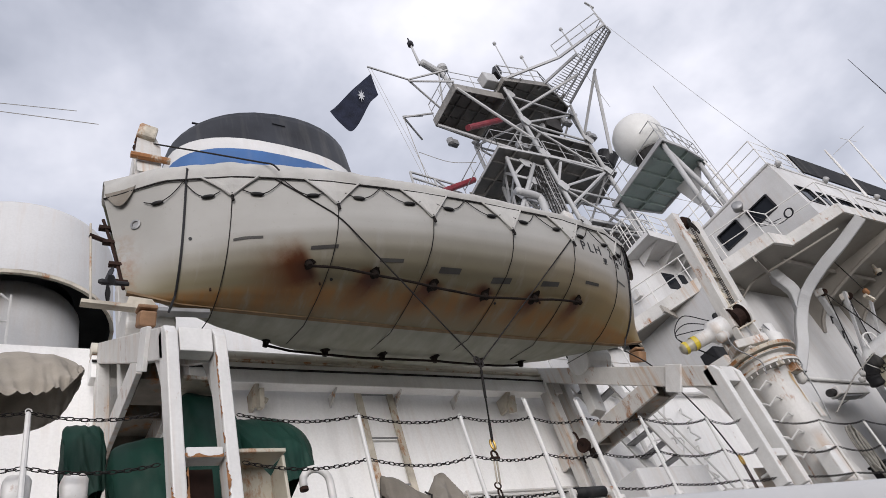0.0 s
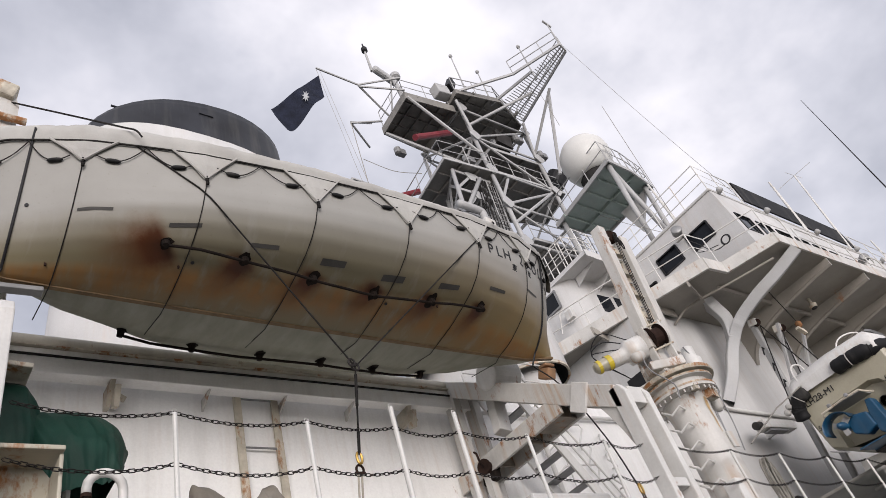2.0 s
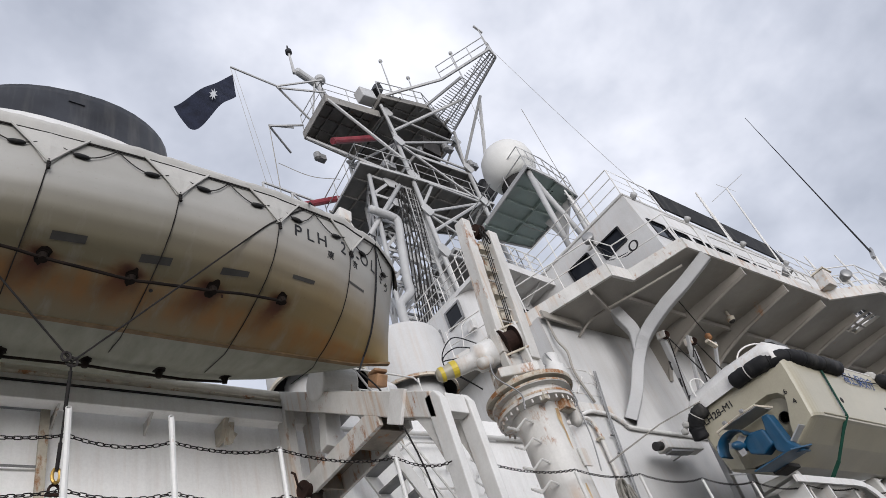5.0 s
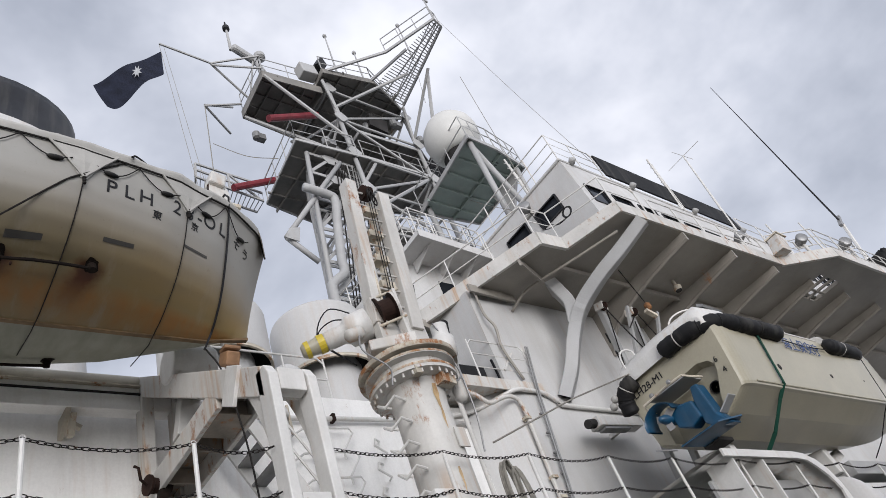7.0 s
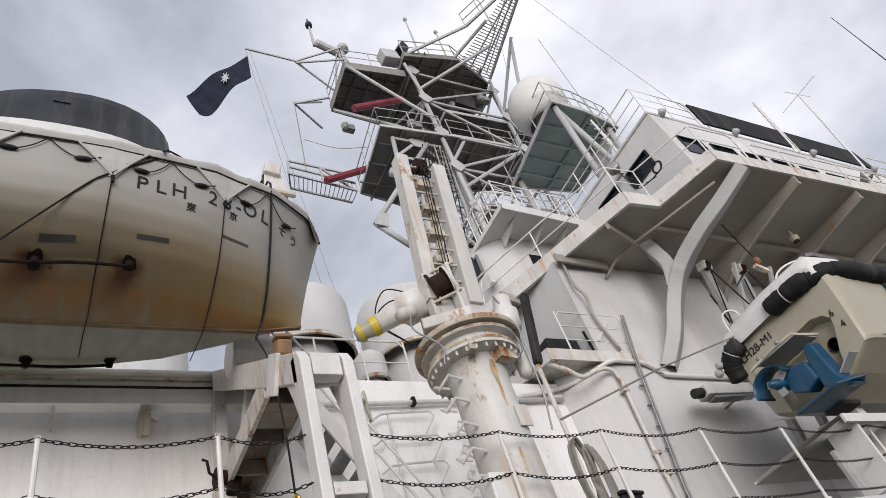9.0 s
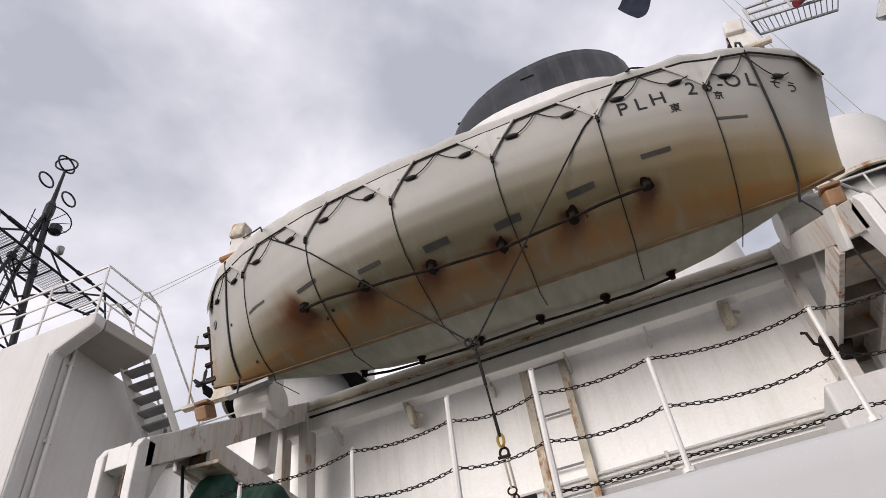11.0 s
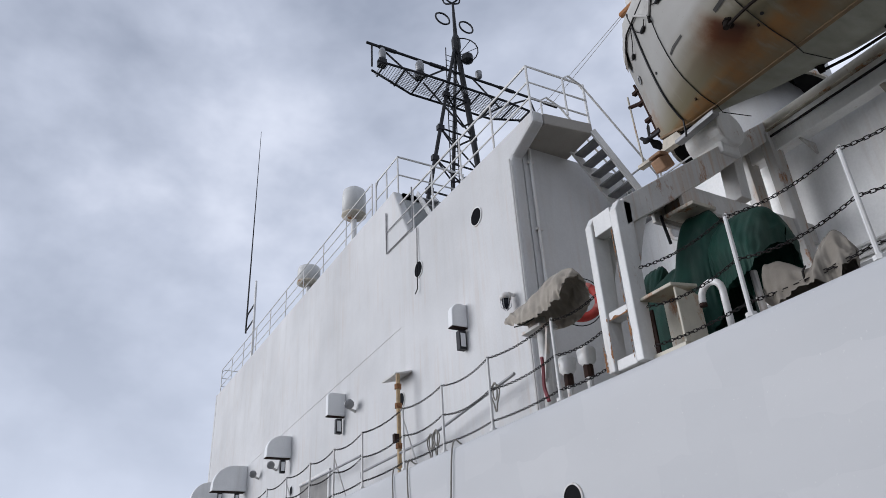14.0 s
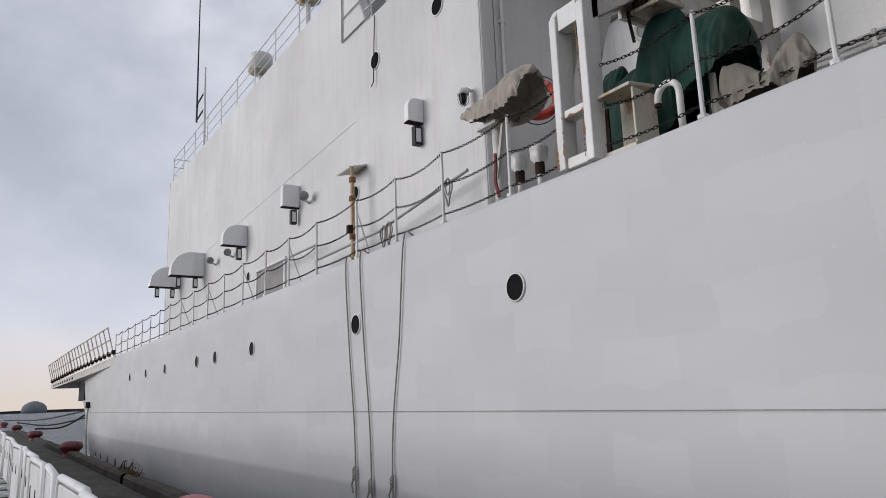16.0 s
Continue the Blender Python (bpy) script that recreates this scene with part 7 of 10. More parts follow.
mushroom(14.31, 10.06, 9.80, 11.35, 1.06, 0.74, MID_Z - 0.02, "large white mushroom ventilator with a dark rusty mouth")
mushroom(11.77, 10.0, 9.68, 11.0, 1.06, 0.72, MID_Z - 0.02, "large white mushroom ventilator with a weathered rim")
mushroom(12.78, 9.28, 8.78, 9.36, 0.31, 0.2, MID_Z - 0.02, "small white mushroom ventilator on the boat deck")
pipe_rail("boat_deck_rail", [(10.6, MID_Y + 0.1, MID_Z - 0.01), (13.15, MID_Y + 0.1, MID_Z - 0.01)], 0.95, "white pipe railing on the boat deck edge", (0.5,), step=0.85)
pipe_rail("boat_deck_rail", [(-1.2, MID_Y + 0.1, MID_Z - 0.01), (0.6, MID_Y + 0.1, MID_Z - 0.01)], 0.95, "white pipe railing on the boat deck edge", (0.5,), step=0.9)

# pipes, handrails and a low vent on the middle wall forward
run = thing("wall_pipework", (11.5, 8.4, 5), "white bent pipes and hand rails on the deckhouse wall", "pipework")
part("pipe", tube(B(), [(10.0, 8.34, 7.66), (12.1, 8.34, 7.73), (13.8, 8.34, 7.80), (16.1, 8.36, 7.86)], 0.045, 10), "white_post", run, "", True)
part("clamp", box(B(), (12.9, 8.34, 7.77), (0.06, 0.12, 0.14)), "rust", run)
for z, x0, x1 in ((7.52, 12.1, 13.12), (7.07, 12.05, 13.14), (6.61, 12.1, 13.12)):
    part("hand_rail", tube(B(), [(x0 - 0.22, 8.30, z - 0.25), (x0 + 0.12, 8.28, z - 0.03), (x0 + 0.35, 8.28, z), (x1, 8.28, z + 0.03), (x1 + 0.06, 8.28, z - 0.06), (x1 - 0.2, 8.28, z - 0.42), (x1 - 0.16, 8.32, z - 0.55)], 0.02, 6), "white_post", run)
for x, z in ((13.55, 7.3), (13.5, 6.85), (13.45, 6.4), (13.4, 5.95)):
    part("rung", tube(B(), [(x + 0.25, 8.42, z + 0.10), (x, 8.2, z), (x - 0.05, 8.2, z - 0.12), (x + 0.18, 8.2, z - 0.26), (x + 0.30, 8.42, z - 0.2)], 0.02, 6), "white_post", run)
part("upright", tube(B(), [(12.35, 8.29, 7.52), (12.30, 8.29, 5.0)], 0.018, 6), "white_post", run)
part("rusty_upright", tube(B(), [(12.0, 8.24, 7.9), (12.0, 8.22, 7.35)], 0.026, 6), "rusty_steel", run, "rust-streaked short upright")
vent = thing("pipe_vent", (11.9, 8.2, 6.5), "white capped vent pipe", "air pipe")
part("pipe", rod(B(), (11.85, 8.25, 4.7), (11.85, 8.25, 7.7), 0.05, 10), "white_post", vent)
part("cap", lathe(B(), (11.85, 8.25, 7.65), [(0.12, 0), (0.15, 0.04), (0.13, 0.14), (0.02, 0.18)], 14), "white_post", vent, "", True)
stair2 = thing("deck_stair", (11.0, 7.7, DECK_Z), "white steel stair with open treads behind the davit", "stair")
for y in (7.3, 8.0):
    part("stringer", bar(B(), (12.6, y, DECK_Z), (10.2, y, 7.9), 0.04, 0.2), "white_post", stair2)
for k in range(14):
    u = (k + 0.5) / 14
    part("tread", box(B(), (12.6 - 2.4 * u, 7.65, DECK_Z + 4.0 * u), (0.22, 0.66, 0.03)), "steel", stair2)
for y in (7.3,):
    for h in (0.9, 0.5):
        part("handrail", tube(B(), [(12.65, y, DECK_Z + h), (10.2, y, 7.9 + h)], 0.02, 6), "white_post", stair2)
b = B()
prism(b, [(10.75, DECK_Z), (12.9, DECK_Z), (12.9, 4.55), (12.75, 4.62), (10.75, 4.62)], "y", 6.3, 7.0)
tagged(part("deck_locker", b, "white_rust", None, "", False, 0.03), "white steel deck locker with rusty edges", "locker")

# ---- deck crane ----
CX, CY = 11.88, 5.12
crane = thing("deck_crane", (CX, CY, DECK_Z), "white deck crane on a round column, rusty at its slewing ring", "crane")
part("column", lathe(B(), (CX, CY, 0), [(0.42, DECK_Z - 0.21), (0.38, DECK_Z - 0.05), (0.345, DECK_Z + 0.2), (0.34, 5.55), (0.37, 5.8), (0.42, 5.88)], 36), "white_rust", crane, "", True)
part("flange", lathe(B(), (CX, CY, 0), [(0.44, 5.84), (0.58, 5.86), (0.58, 5.94), (0.50, 5.96), (0.50, 6.05), (0.60, 6.06), (0.60, 6.10), (0.46, 6.12)], 40), "white_rust", crane, "rust-streaked slewing flange")
for r, za, zb in ((0.584, 5.905, 5.94), (0.604, 6.07, 6.10), (0.664, 6.14, 6.20)):
    part("rusty_rim", lathe(B(), (CX, CY, 0), [(r, za), (r + 0.003, (za + zb) / 2), (r, zb)], 40, (0, 0, 1), False), "rim_rust", crane, "rusty rim of the slewing ring", True)
for k, z in enumerate((5.66, 5.36, 5.05, 4.74, 4.43)):
    part("step", tube(B(), [(CX - 0.34, CY + 0.14, z + 0.02), (CX - 0.52, CY + 0.16, z + 0.05), (CX - 0.58, CY - 0.02, z - 0.10), (CX - 0.52, CY - 0.18, z - 0.02), (CX - 0.34, CY - 0.14, z - 0.04)], 0.018, 6), "white_post", crane)
for k in range(28):
    a = 2 * math.pi * k / 28
    part("bolt", rod(B(), (CX + 0.54 * math.cos(a), CY + 0.54 * math.sin(a), 5.80), (CX + 0.54 * math.cos(a), CY + 0.54 * math.sin(a), 5.88), 0.016, 6), "white_rust", crane)
part("slew_plate", lathe(B(), (CX, CY, 0), [(0.5, 6.12), (0.66, 6.13), (0.66, 6.20), (0.3, 6.22)], 36), "rusty_steel", crane, "rusty slewing plate")
b = B()
prism(b, [(11.45, 6.2), (12.3, 6.2), (12.25, 6.95), (12.05, 7.05), (11.5, 7.0)], "y", 4.92, 4.98)
prism(b, [(11.45, 6.2), (12.3, 6.2), (12.25, 6.95), (12.05, 7.05), (11.5, 7.0)], "y", 5.28, 5.34)
box(b, (11.9, 5.13, 6.32), (0.86, 0.5, 0.06))
part("housing", b, "white_rust", crane, "", False, 0.015)
# jib: two side beams with cross plates between
JB, JT = Vector((11.80, 4.98, 6.75)), Vector((12.0, 4.86, 9.55))
for dx, top, wd in ((-0.30, 9.55, 0.18), (0.30, 9.45, 0.20)):
    b = B()
    q = JB.lerp(JT, (top - 6.75) / 2.8)
    bar(b, JB + Vector((dx, 0, 0)), q + Vector((dx, 0, 0)), wd, 0.22, (0, 1, 0))
    part("jib_beam", b, "white_rust", crane, "", False, 0.012)
b = B()
bar(b, JB + Vector((0.05, 0.06, 0)), JT + Vector((0.05, 0.06, -0.3)), 0.09, 0.05, (0, 1, 0))
part("jib_rail", b, "rusty_steel", crane, "rust-brown rail inside the jib")
for z in (7.05, 7.5, 8.0, 8.5, 9.0):
    q = JB.lerp(JT, (z - 6.75) / 2.8)
    part("jib_plate", box(B(), q + Vector((0, 0.02, 0)), (0.24, 0.16, 0.12)), "rusty_steel", crane)
for dx in (-0.05, 0.05):
    part("jib_sheave", lathe(B(), JT + Vector((dx - 0.02, 0, -0.12)), [(0.04, 0), (0.13, 0), (0.10, 0.02), (0.13, 0.04), (0.04, 0.04)], 14, (1, 0, 0)), "rust", crane)
for dx in (-0.04, 0.0, 0.05):
    part("hoist_wire", tube(B(), [JB + Vector((dx, -0.08, 0.1)), JT + Vector((dx, -0.1, -0.1))], 0.008, 4), "rope_dark", crane)
b = B()
tube(b, [JB + Vector((-0.22, -0.14, 0.2)), JB + Vector((-0.12, -0.12, 2.0))], 0.02, 6)
part("jib_pipe", b, "rusty_steel", crane)
# winch drum, motor with yellow bands, slewing motor
part("winch_drum", lathe(B(), (11.62, 4.86, 6.95), [(0.05, -0.13), (0.22, -0.13), (0.22, -0.11), (0.16, -0.10), (0.16, 0.08), (0.22, 0.09), (0.22, 0.11), (0.05, 0.11)], 22, (0.8, -0.5, 0.2)), "rust", crane, "wire-wound winch drum")
part("drum_flange", lathe(B(), (11.62, 4.86, 6.95), [(0.225, 0.10), (0.225, 0.13), (0.17, 0.135)], 24, (0.8, -0.5, 0.2)), "white_rust", crane)
mo = Vector((11.35, 5.15, 6.86))
md = Vector((-0.72, 0.55, -0.16)).normalized()
part("winch_motor", lathe(B(), mo, [(0.10, -0.15), (0.22, -0.12), (0.22, 0.16), (0.16, 0.2), (0.13, 0.26), (0.13, 0.48), (0.115, 0.5)], 20, md), "white_post", crane, "", True)
part("motor_end", lathe(B(), mo + md * 0.48, [(0.12, 0), (0.125, 0.06), (0.12, 0.12), (0.10, 0.22), (0.105, 0.30), (0.07, 0.34)], 18, md), "cream", crane, "", True)
part("motor_band", lathe(B(), mo + md * 0.50, [(0.129, 0), (0.131, 0.09)], 18, md, False), "yellow", crane, "yellow paint band")
part("motor_band", lathe(B(), mo + md * 0.71, [(0.118, 0), (0.114, 0.06)], 18, md, False), "yellow", crane, "yellow paint band")
part("brake", lathe(B(), mo + Vector((-0.1, -0.12, -0.2)), [(0.06, 0), (0.09, 0.04), (0.09, 0.22), (0.05, 0.26)], 14, (-0.8, 0.1, -0.3)), "white_rust", crane, "", True)
part("slew_motor", lathe(B(), (12.46, 4.95, 6.05), [(0.09, 0), (0.12, 0.03), (0.12, 0.32), (0.16, 0.34), (0.17, 0.6), (0.12, 0.66), (0.12, 0.85), (0.05, 0.9)], 18, (0.1, 0, 1)), "white_post", crane, "", True)
part("slew_lower", lathe(B(), (12.44, 4.92, 5.62), [(0.04, 0), (0.09, 0.06), (0.10, 0.45)], 14), "white_rust", crane, "", True)
part("luff_cylinder", rod(B(), (12.1, 5.0, 6.3), (12.3, 4.95, 7.6), 0.06, 10), "black", crane)
for pts in ([(12.4, 4.9, 6.9), (12.5, 4.85, 6.5), (12.46, 4.8, 6.0), (12.5, 4.85, 5.4), (12.45, 4.9, 4.9)], [(11.2, 5.0, 6.7), (11.1, 4.95, 6.3), (11.3, 4.8, 5.95), (11.28, 4.82, 5.7)], [(12.3, 4.75, 6.3), (12.34, 4.7, 5.9), (12.2, 4.72, 5.75)]):
    part("hose", tube(B(), curve3(pts, 5), 0.012, 6), "steel", crane)
b = B()
box(b, (12.05, 4.72, 5.78), (0.26, 0.14, 0.14), (0, 0, 12))
part("valve_block", b, "rusty_steel", crane)
part("valve_block", box(B(), (11.6, 4.68, 5.84), (0.1, 0.1, 0.1)), "rusty_steel", crane)
part("inspection_plate", box(B(), (12.02, 4.765, 5.0), (0.16, 0.02, 0.26)), "white_rust", crane)
rack = thing("control_stand", (12.0, 4.85, DECK_Z), "white control box at the foot of the crane", "control box")
part("box", box(B(), (11.45, 4.85, 4.25), (0.26, 0.24, 0.5)), "white_post", rack, "", False, 0.02)
part("coil", tube(B(), [Vector((12.62 + 0.10 * math.cos(a * 5), 4.85 + 0.04 * math.sin(a * 3), 4.5 + 0.4 * math.sin(a * 5 + 0.05 * a))) for a in np.linspace(0, 2 * math.pi, 90)], 0.016, 5), "rope_light", rack, "hanging coil of grey rope")

# platform abaft the bridge, below the wing
pipe_rail("deck_corner_rail", [(16.32, 7.80, DK + 0.02), (18.0, 7.80, DK + 0.02)], 1.06, "thin white pipe railing on the deck corner", (0.33, 0.66), step=1.7, r=0.018)
pl = thing("deck_corner_gear", (16.6, 8.4, DK), "black covered gear and pipes on the deck corner below the wing", "deck gear")
part("gear_box", box(B(), (16.55, 8.4, 8.86), (0.8, 0.5, 0.66)), "black", pl, "black covered gear", False, 0.03)
part("prop", bar(B(), (17.0, 7.9, 8.55), (16.9, 7.85, 9.15), 0.04, 0.04), "black", pl)
part("brace", bar(B(), (17.55, 7.78, 9.35), (17.1, 7.78, 8.85), 0.05, 0.04), "white_post", pl)
pp = thing("side_pipes", (17, 7.7, 8), "white and rust-brown pipes along the side wall", "pipework")
part("pipe", tube(B(), curve3([(23.5, 7.73, 8.0), (18.75, 7.73, 8.02), (18.35, 7.73, 8.10), (17.95, 7.73, 8.30), (17.5, 7.73, 8.33), (16.98, 7.73, 8.28), (16.25, 8.33, 8.12), (14.6, 8.38, 7.82)], 4), 0.05, 8), "white_post", pp, "", True)
part("pipe", tube(B(), curve3([(15.6, 7.9, 8.36), (15.95, 7.8, 8.14), (16.2, 7.74, 7.93), (16.55, 7.72, 8.06), (16.9, 7.7, 8.10), (17.06, 7.7, 7.85), (17.02, 7.7, 6.9), (16.97, 7.7, 5.9), (16.97, 7.7, DECK_Z)], 4), 0.045, 8), "white_rust", pp, "", True)
for z in (7.6, 6.3, 5.9):
    part("clamp", box(B(), (17.02, 7.70, z), (0.16, 0.12, 0.06)), "rusty_steel", pp)
for dx in (-0.03, 0.03):
    part("cable_run", tube(B(), [(18.0 + dx, 7.66, 9.5), (17.72 + dx, 7.68, 8.3), (17.3 + dx, 7.71, 5.8), (17.05 + dx, 7.71, DECK_Z)], 0.022, 6), "steel", pp, "dark cable run")
for z in np.arange(4.6, 8.2, 0.45):
    part("cable_clip", box(B(), (17.05 + 0.35 * (z - 4.0) / 2.6, 7.72, z), (0.12, 0.05, 0.03)), "steel", pp)
part("pipe", tube(B(), curve3([(17.15, 7.7, 11.0), (17.1, 7.66, 10.3), (17.2, 7.6, 9.9), (17.25, 7.7, 9.4), (17.5, 7.72, 8.6)], 5), 0.032, 8), "soffit", pp, "", True)
cover = thing("covered_davit_gear", (14.8, 7.0, DECK_Z), "black upright covered post beside the crane", "cover")
part("post", rod(B(), (14.6, 7.05, DECK_Z), (14.62, 7.02, 7.7), 0.04, 10), "white_rust", cover)
part("cover", bar(B(), (14.62, 7.0, 7.6), (14.98, 7.0, 9.2), 0.15, 0.15, (0, 1, 0)), "rubber", cover, "black canvas cover", False, 0.05)

# ---- rescue boat ----
rib = thing("rescue_boat", (20.5, 4.9, 5.4), "cream rescue boat with black rubber fenders and a blue drive guard", "rescue boat")
RL, RX, RY = 9.6, 17.95, 4.90


def rib_sec(u):
    """Half section of the rescue boat at u along its length: (outboard, z) from keel to sheer."""
    k = 1 - 0.75 * max(0, (u - 0.55) / 0.45) ** 2
    lift = 0.9 * max(0, (u - 0.5) / 0.5) ** 2
    aft = min(1.0, u * RL / 0.32)
    r = k * (0.905 + 0.095 * math.sqrt(1 - (1 - aft) ** 2))
    return [(0.0, 5.44 + lift), (0.52 * r, 5.62 + lift * 0.8), (0.98 * r, 5.86 + lift * 0.6), (1.04 * r, 5.88 + lift * 0.5), (1.06 * r, 5.93 + lift * 0.5), (1.12 * r, 6.40 + lift * 0.35), (1.17 * r, 6.85 + lift * 0.25), (1.18 * r, 7.20 + 0.02 * u + lift * 0.2), (1.13 * r, 7.27 + 0.02 * u + lift * 0.2)]


def rib_ring(u):
    sec = rib_sec(u)
    x = RX + RL * u
    return [(x, RY - o, z) for o, z in sec[::-1]] + [(x, RY + o, z) for o, z in sec[1:]]


b = B()
sheet(b, [rib_ring(u) for u in [0.0, 0.003, 0.008, 0.016, 0.026, 0.036] + [0.06 + 0.94 * i / 26 for i in range(27)]])
part("hull", b, "cream", rib, "cream moulded hull with a hard chine")
# transom with an arched recess for the drive
ring = rib_ring(0.0)
notch = [(RY - 0.42, 5.605), (RY - 0.54, 5.98), (RY - 0.72, 6.32), (RY - 0.76, 6.46), (RY - 0.68, 6.58), (RY - 0.48, 6.66), (RY + 0.45, 6.64), (RY + 0.66, 6.5), (RY + 0.70, 5.735)]
b = B()
outer = [b.verts.new(p) for p in ring]
inner = [b.verts.new((RX, y, z)) for y, z in notch]
side_a = [v for v in outer if v.co.y < RY - 0.43]
side_b = [v for v in outer if v.co.y > RY + 0.71]
b.faces.new(side_a + inner[:5])
b.faces.new([side_a[0]] + inner[4:7] + [side_b[-1]])
b.faces.new(inner[6:] + side_b)
deep = [b.verts.new((RX + 0.20, y + (RY - 0.1 - y) * 0.10, z - 0.05 * (z > 6.2))) for y, z in notch]
for k in range(len(notch) - 1):
    b.faces.new((inner[k], inner[k + 1], deep[k + 1], deep[k]))
b.faces.new(deep)
part("transom", b, "cream", rib, "cream transom with an arched recess")
b = B()
rows = []
for i in range(25):
    u = i / 24
    o, z = rib_sec(u)[-1]
    x = RX + RL * u
    rows.append([(x, RY - o, z), (x, RY - o * 0.93, z + 0.05), (x, RY, z + 0.10), (x, RY + o * 0.93, z + 0.05), (x, RY + o, z)])
sheet(b, rows)
part("deck", b, "cream", rib, "", True)
part("sheer_strip", tube(B(), [(RX + RL * u, RY - rib_sec(u)[-1][0] - 0.03, rib_sec(u)[-1][1] - 0.02) for u in np.linspace(0.03, 0.8, 14)], 0.022, 6), "white_post", rib, "", True)
# raised after coaming with a sloping top
b = B()
rows = []
for x, w, h in ((17.84, 1.04, 0.20), (17.88, 1.08, 0.32), (18.05, 1.12, 0.46), (18.7, 1.12, 0.52), (19.25, 1.10, 0.40), (19.9, 1.06, 0.12)):
    rows.append([(x, RY - w, 7.12), (x, RY - w + 0.02, 7.14 + h * 0.7), (x + 0.02, RY - w + 0.16, 7.15 + h), (x + 0.03, RY, 7.20 + h), (x + 0.02, RY + w - 0.16, 7.15 + h), (x, RY + w - 0.02, 7.14 + h * 0.7), (x, RY + w, 7.12)])
sheet(b, rows)
b.faces.new([b.verts.new(p) for p in rows[0]])
part("coaming", b, "white_post", rib, "pale raised coaming", True)
part("pad", box(B(), (18.55, RY - 1.03, 7.60), (0.62, 0.14, 0.05), (40, 4, 0)), "steel", rib)


def fender(pts, seed):
    """A laced black rubber fender in uneven lengths."""
    rnd = random.Random(seed)
    c = curve3(pts, 8)
    b = B()
    rows = []
    for k, p in enumerate(c):
        d = (c[min(k + 1, len(c) - 1)] - c[max(k - 1, 0)]).normalized()
        a = d.cross(Vector((0, 0, 1))).normalized()
        up = a.cross(d)
        r = 0.165 * (1 + rnd.uniform(-0.05, 0.05)) * (0.55 if k in (0, len(c) - 1) else (0.86 if k % 8 == 0 else 1.0))
        rows.append([p + (a * math.cos(t) + up * math.sin(t)) * r * (1 + rnd.uniform(-0.03, 0.03)) for t in np.linspace(0, 2 * math.pi, 13)[:-1]])
    for row in rows:
        row.append(row[0])
    sheet(b, rows)
    b.faces.new([b.verts.new(p) for p in rows[0][:-1]])
    b.faces.new([b.verts.new(p) for p in rows[-1][:-1]])
    bmesh.ops.remove_doubles(b, verts=b.verts[:], dist=1e-4)
    f = part("fender", b, "rubber", rib, "black rubber fender", True)
    for k in range(8, len(c) - 1, 8):
        d = (c[k + 1] - c[k - 1]).normalized()
        part("lacing", lathe(B(), c[k], [(0.150, -0.012), (0.160, 0), (0.150, 0.012)], 14, d, False), "canvas" if k == 8 else "rubber", f)


fender([(17.88, RY + 0.72, 7.16), (17.82, RY + 0.95, 7.08), (17.86, RY + 1.10, 6.92), (17.94, RY + 1.16, 6.66)], 3)
fender([(17.86, RY - 0.05, 7.20), (17.86, RY - 0.45, 7.20), (17.95, RY - 0.88, 7.17), (18.22, RY - 1.12, 7.14), (18.65, RY - 1.20, 7.11), (19.4, RY - 1.23, 7.09), (20.25, RY - 1.24, 7.08)], 4)
fender([(22.3, RY - 1.25, 7.08), (23.0, RY - 1.24, 7.10), (24.4, RY - 1.10, 7.20)], 5)
for x in (22.4, 20.5):
    part("fender_cap", blob(B(), (x, RY - 1.10, 7.26), (0.22, 0.14, 0.12), 31, 0.22, 18, 12), "canvas", rib, "crumpled pale canvas", True)
for dy, dz in ((1.20, 7.02), (1.30, 6.92)):
    part("float", blob(B(), (17.70, RY + dy, dz), (0.07, 0.07, 0.07), 33, 0.1, 12, 8), "canvas", rib, "", True)
# drive gear in the recess, boarding plate and blue guard
part("jet_port", lathe(B(), (RX + 0.20, RY - 0.46, 6.19), [(0.01, 0.0), (0.10, 0.0), (0.115, 0.03), (0.10, 0.035), (0.098, 0.02)], 20, (-1, 0, 0), False), "dark", rib)
b = B()
prism(b, [(17.52, RY - 0.33), (18.1, RY - 0.33), (18.1, RY + 0.46), (17.46, RY + 0.48)], "z", 6.44, 6.465)
part("boarding_plate", b, "mast_white", rib, "grey boarding plate over the drive")
part("plate_port", lathe(B(), (17.86, RY + 0.04, 6.446), [(0.01, 0), (0.13, 0)], 20, (0, 0, -1), False), "dark", rib)
part("step_bar", tube(B(), [(17.97, RY - 0.42, 6.42), (17.60, RY - 0.38, 6.42), (17.42, RY - 0.36, 6.44), (17.36, RY + 0.0, 6.43), (17.36, RY + 0.54, 6.40), (17.48, RY + 0.58, 6.32), (17.66, RY + 0.56, 6.30)], 0.024, 6), "rusty_steel", rib, "rusty boarding step")
for y in (RY - 0.1, RY + 0.32):
    part("step_bolt", blob(B(), (17.38, y, 6.47), (0.045, 0.045, 0.045), 40, 0.05, 10, 8), "steel", rib)
b = B()
sweep = [(17.36, 17.78, a) for a in np.linspace(-0.35, math.pi * 0.96, 15)]
rows = [[(x0 + 0.06 * math.sin(a), RY + 0.42 + 0.33 * math.cos(a), 6.06 + 0.28 * math.sin(a)) for x0, a in ((p, q), (r, q))] + [(r - 0.02, RY + 0.42 + 0.30 * math.cos(q), 6.06 + 0.25 * math.sin(q)), (p + 0.02 + 0.06 * math.sin(q), RY + 0.42 + 0.30 * math.cos(q), 6.06 + 0.25 * math.sin(q)), (p + 0.06 * math.sin(q), RY + 0.42 + 0.33 * math.cos(q), 6.06 + 0.28 * math.sin(q))] for p, r, q in sweep]
sheet(b, rows)
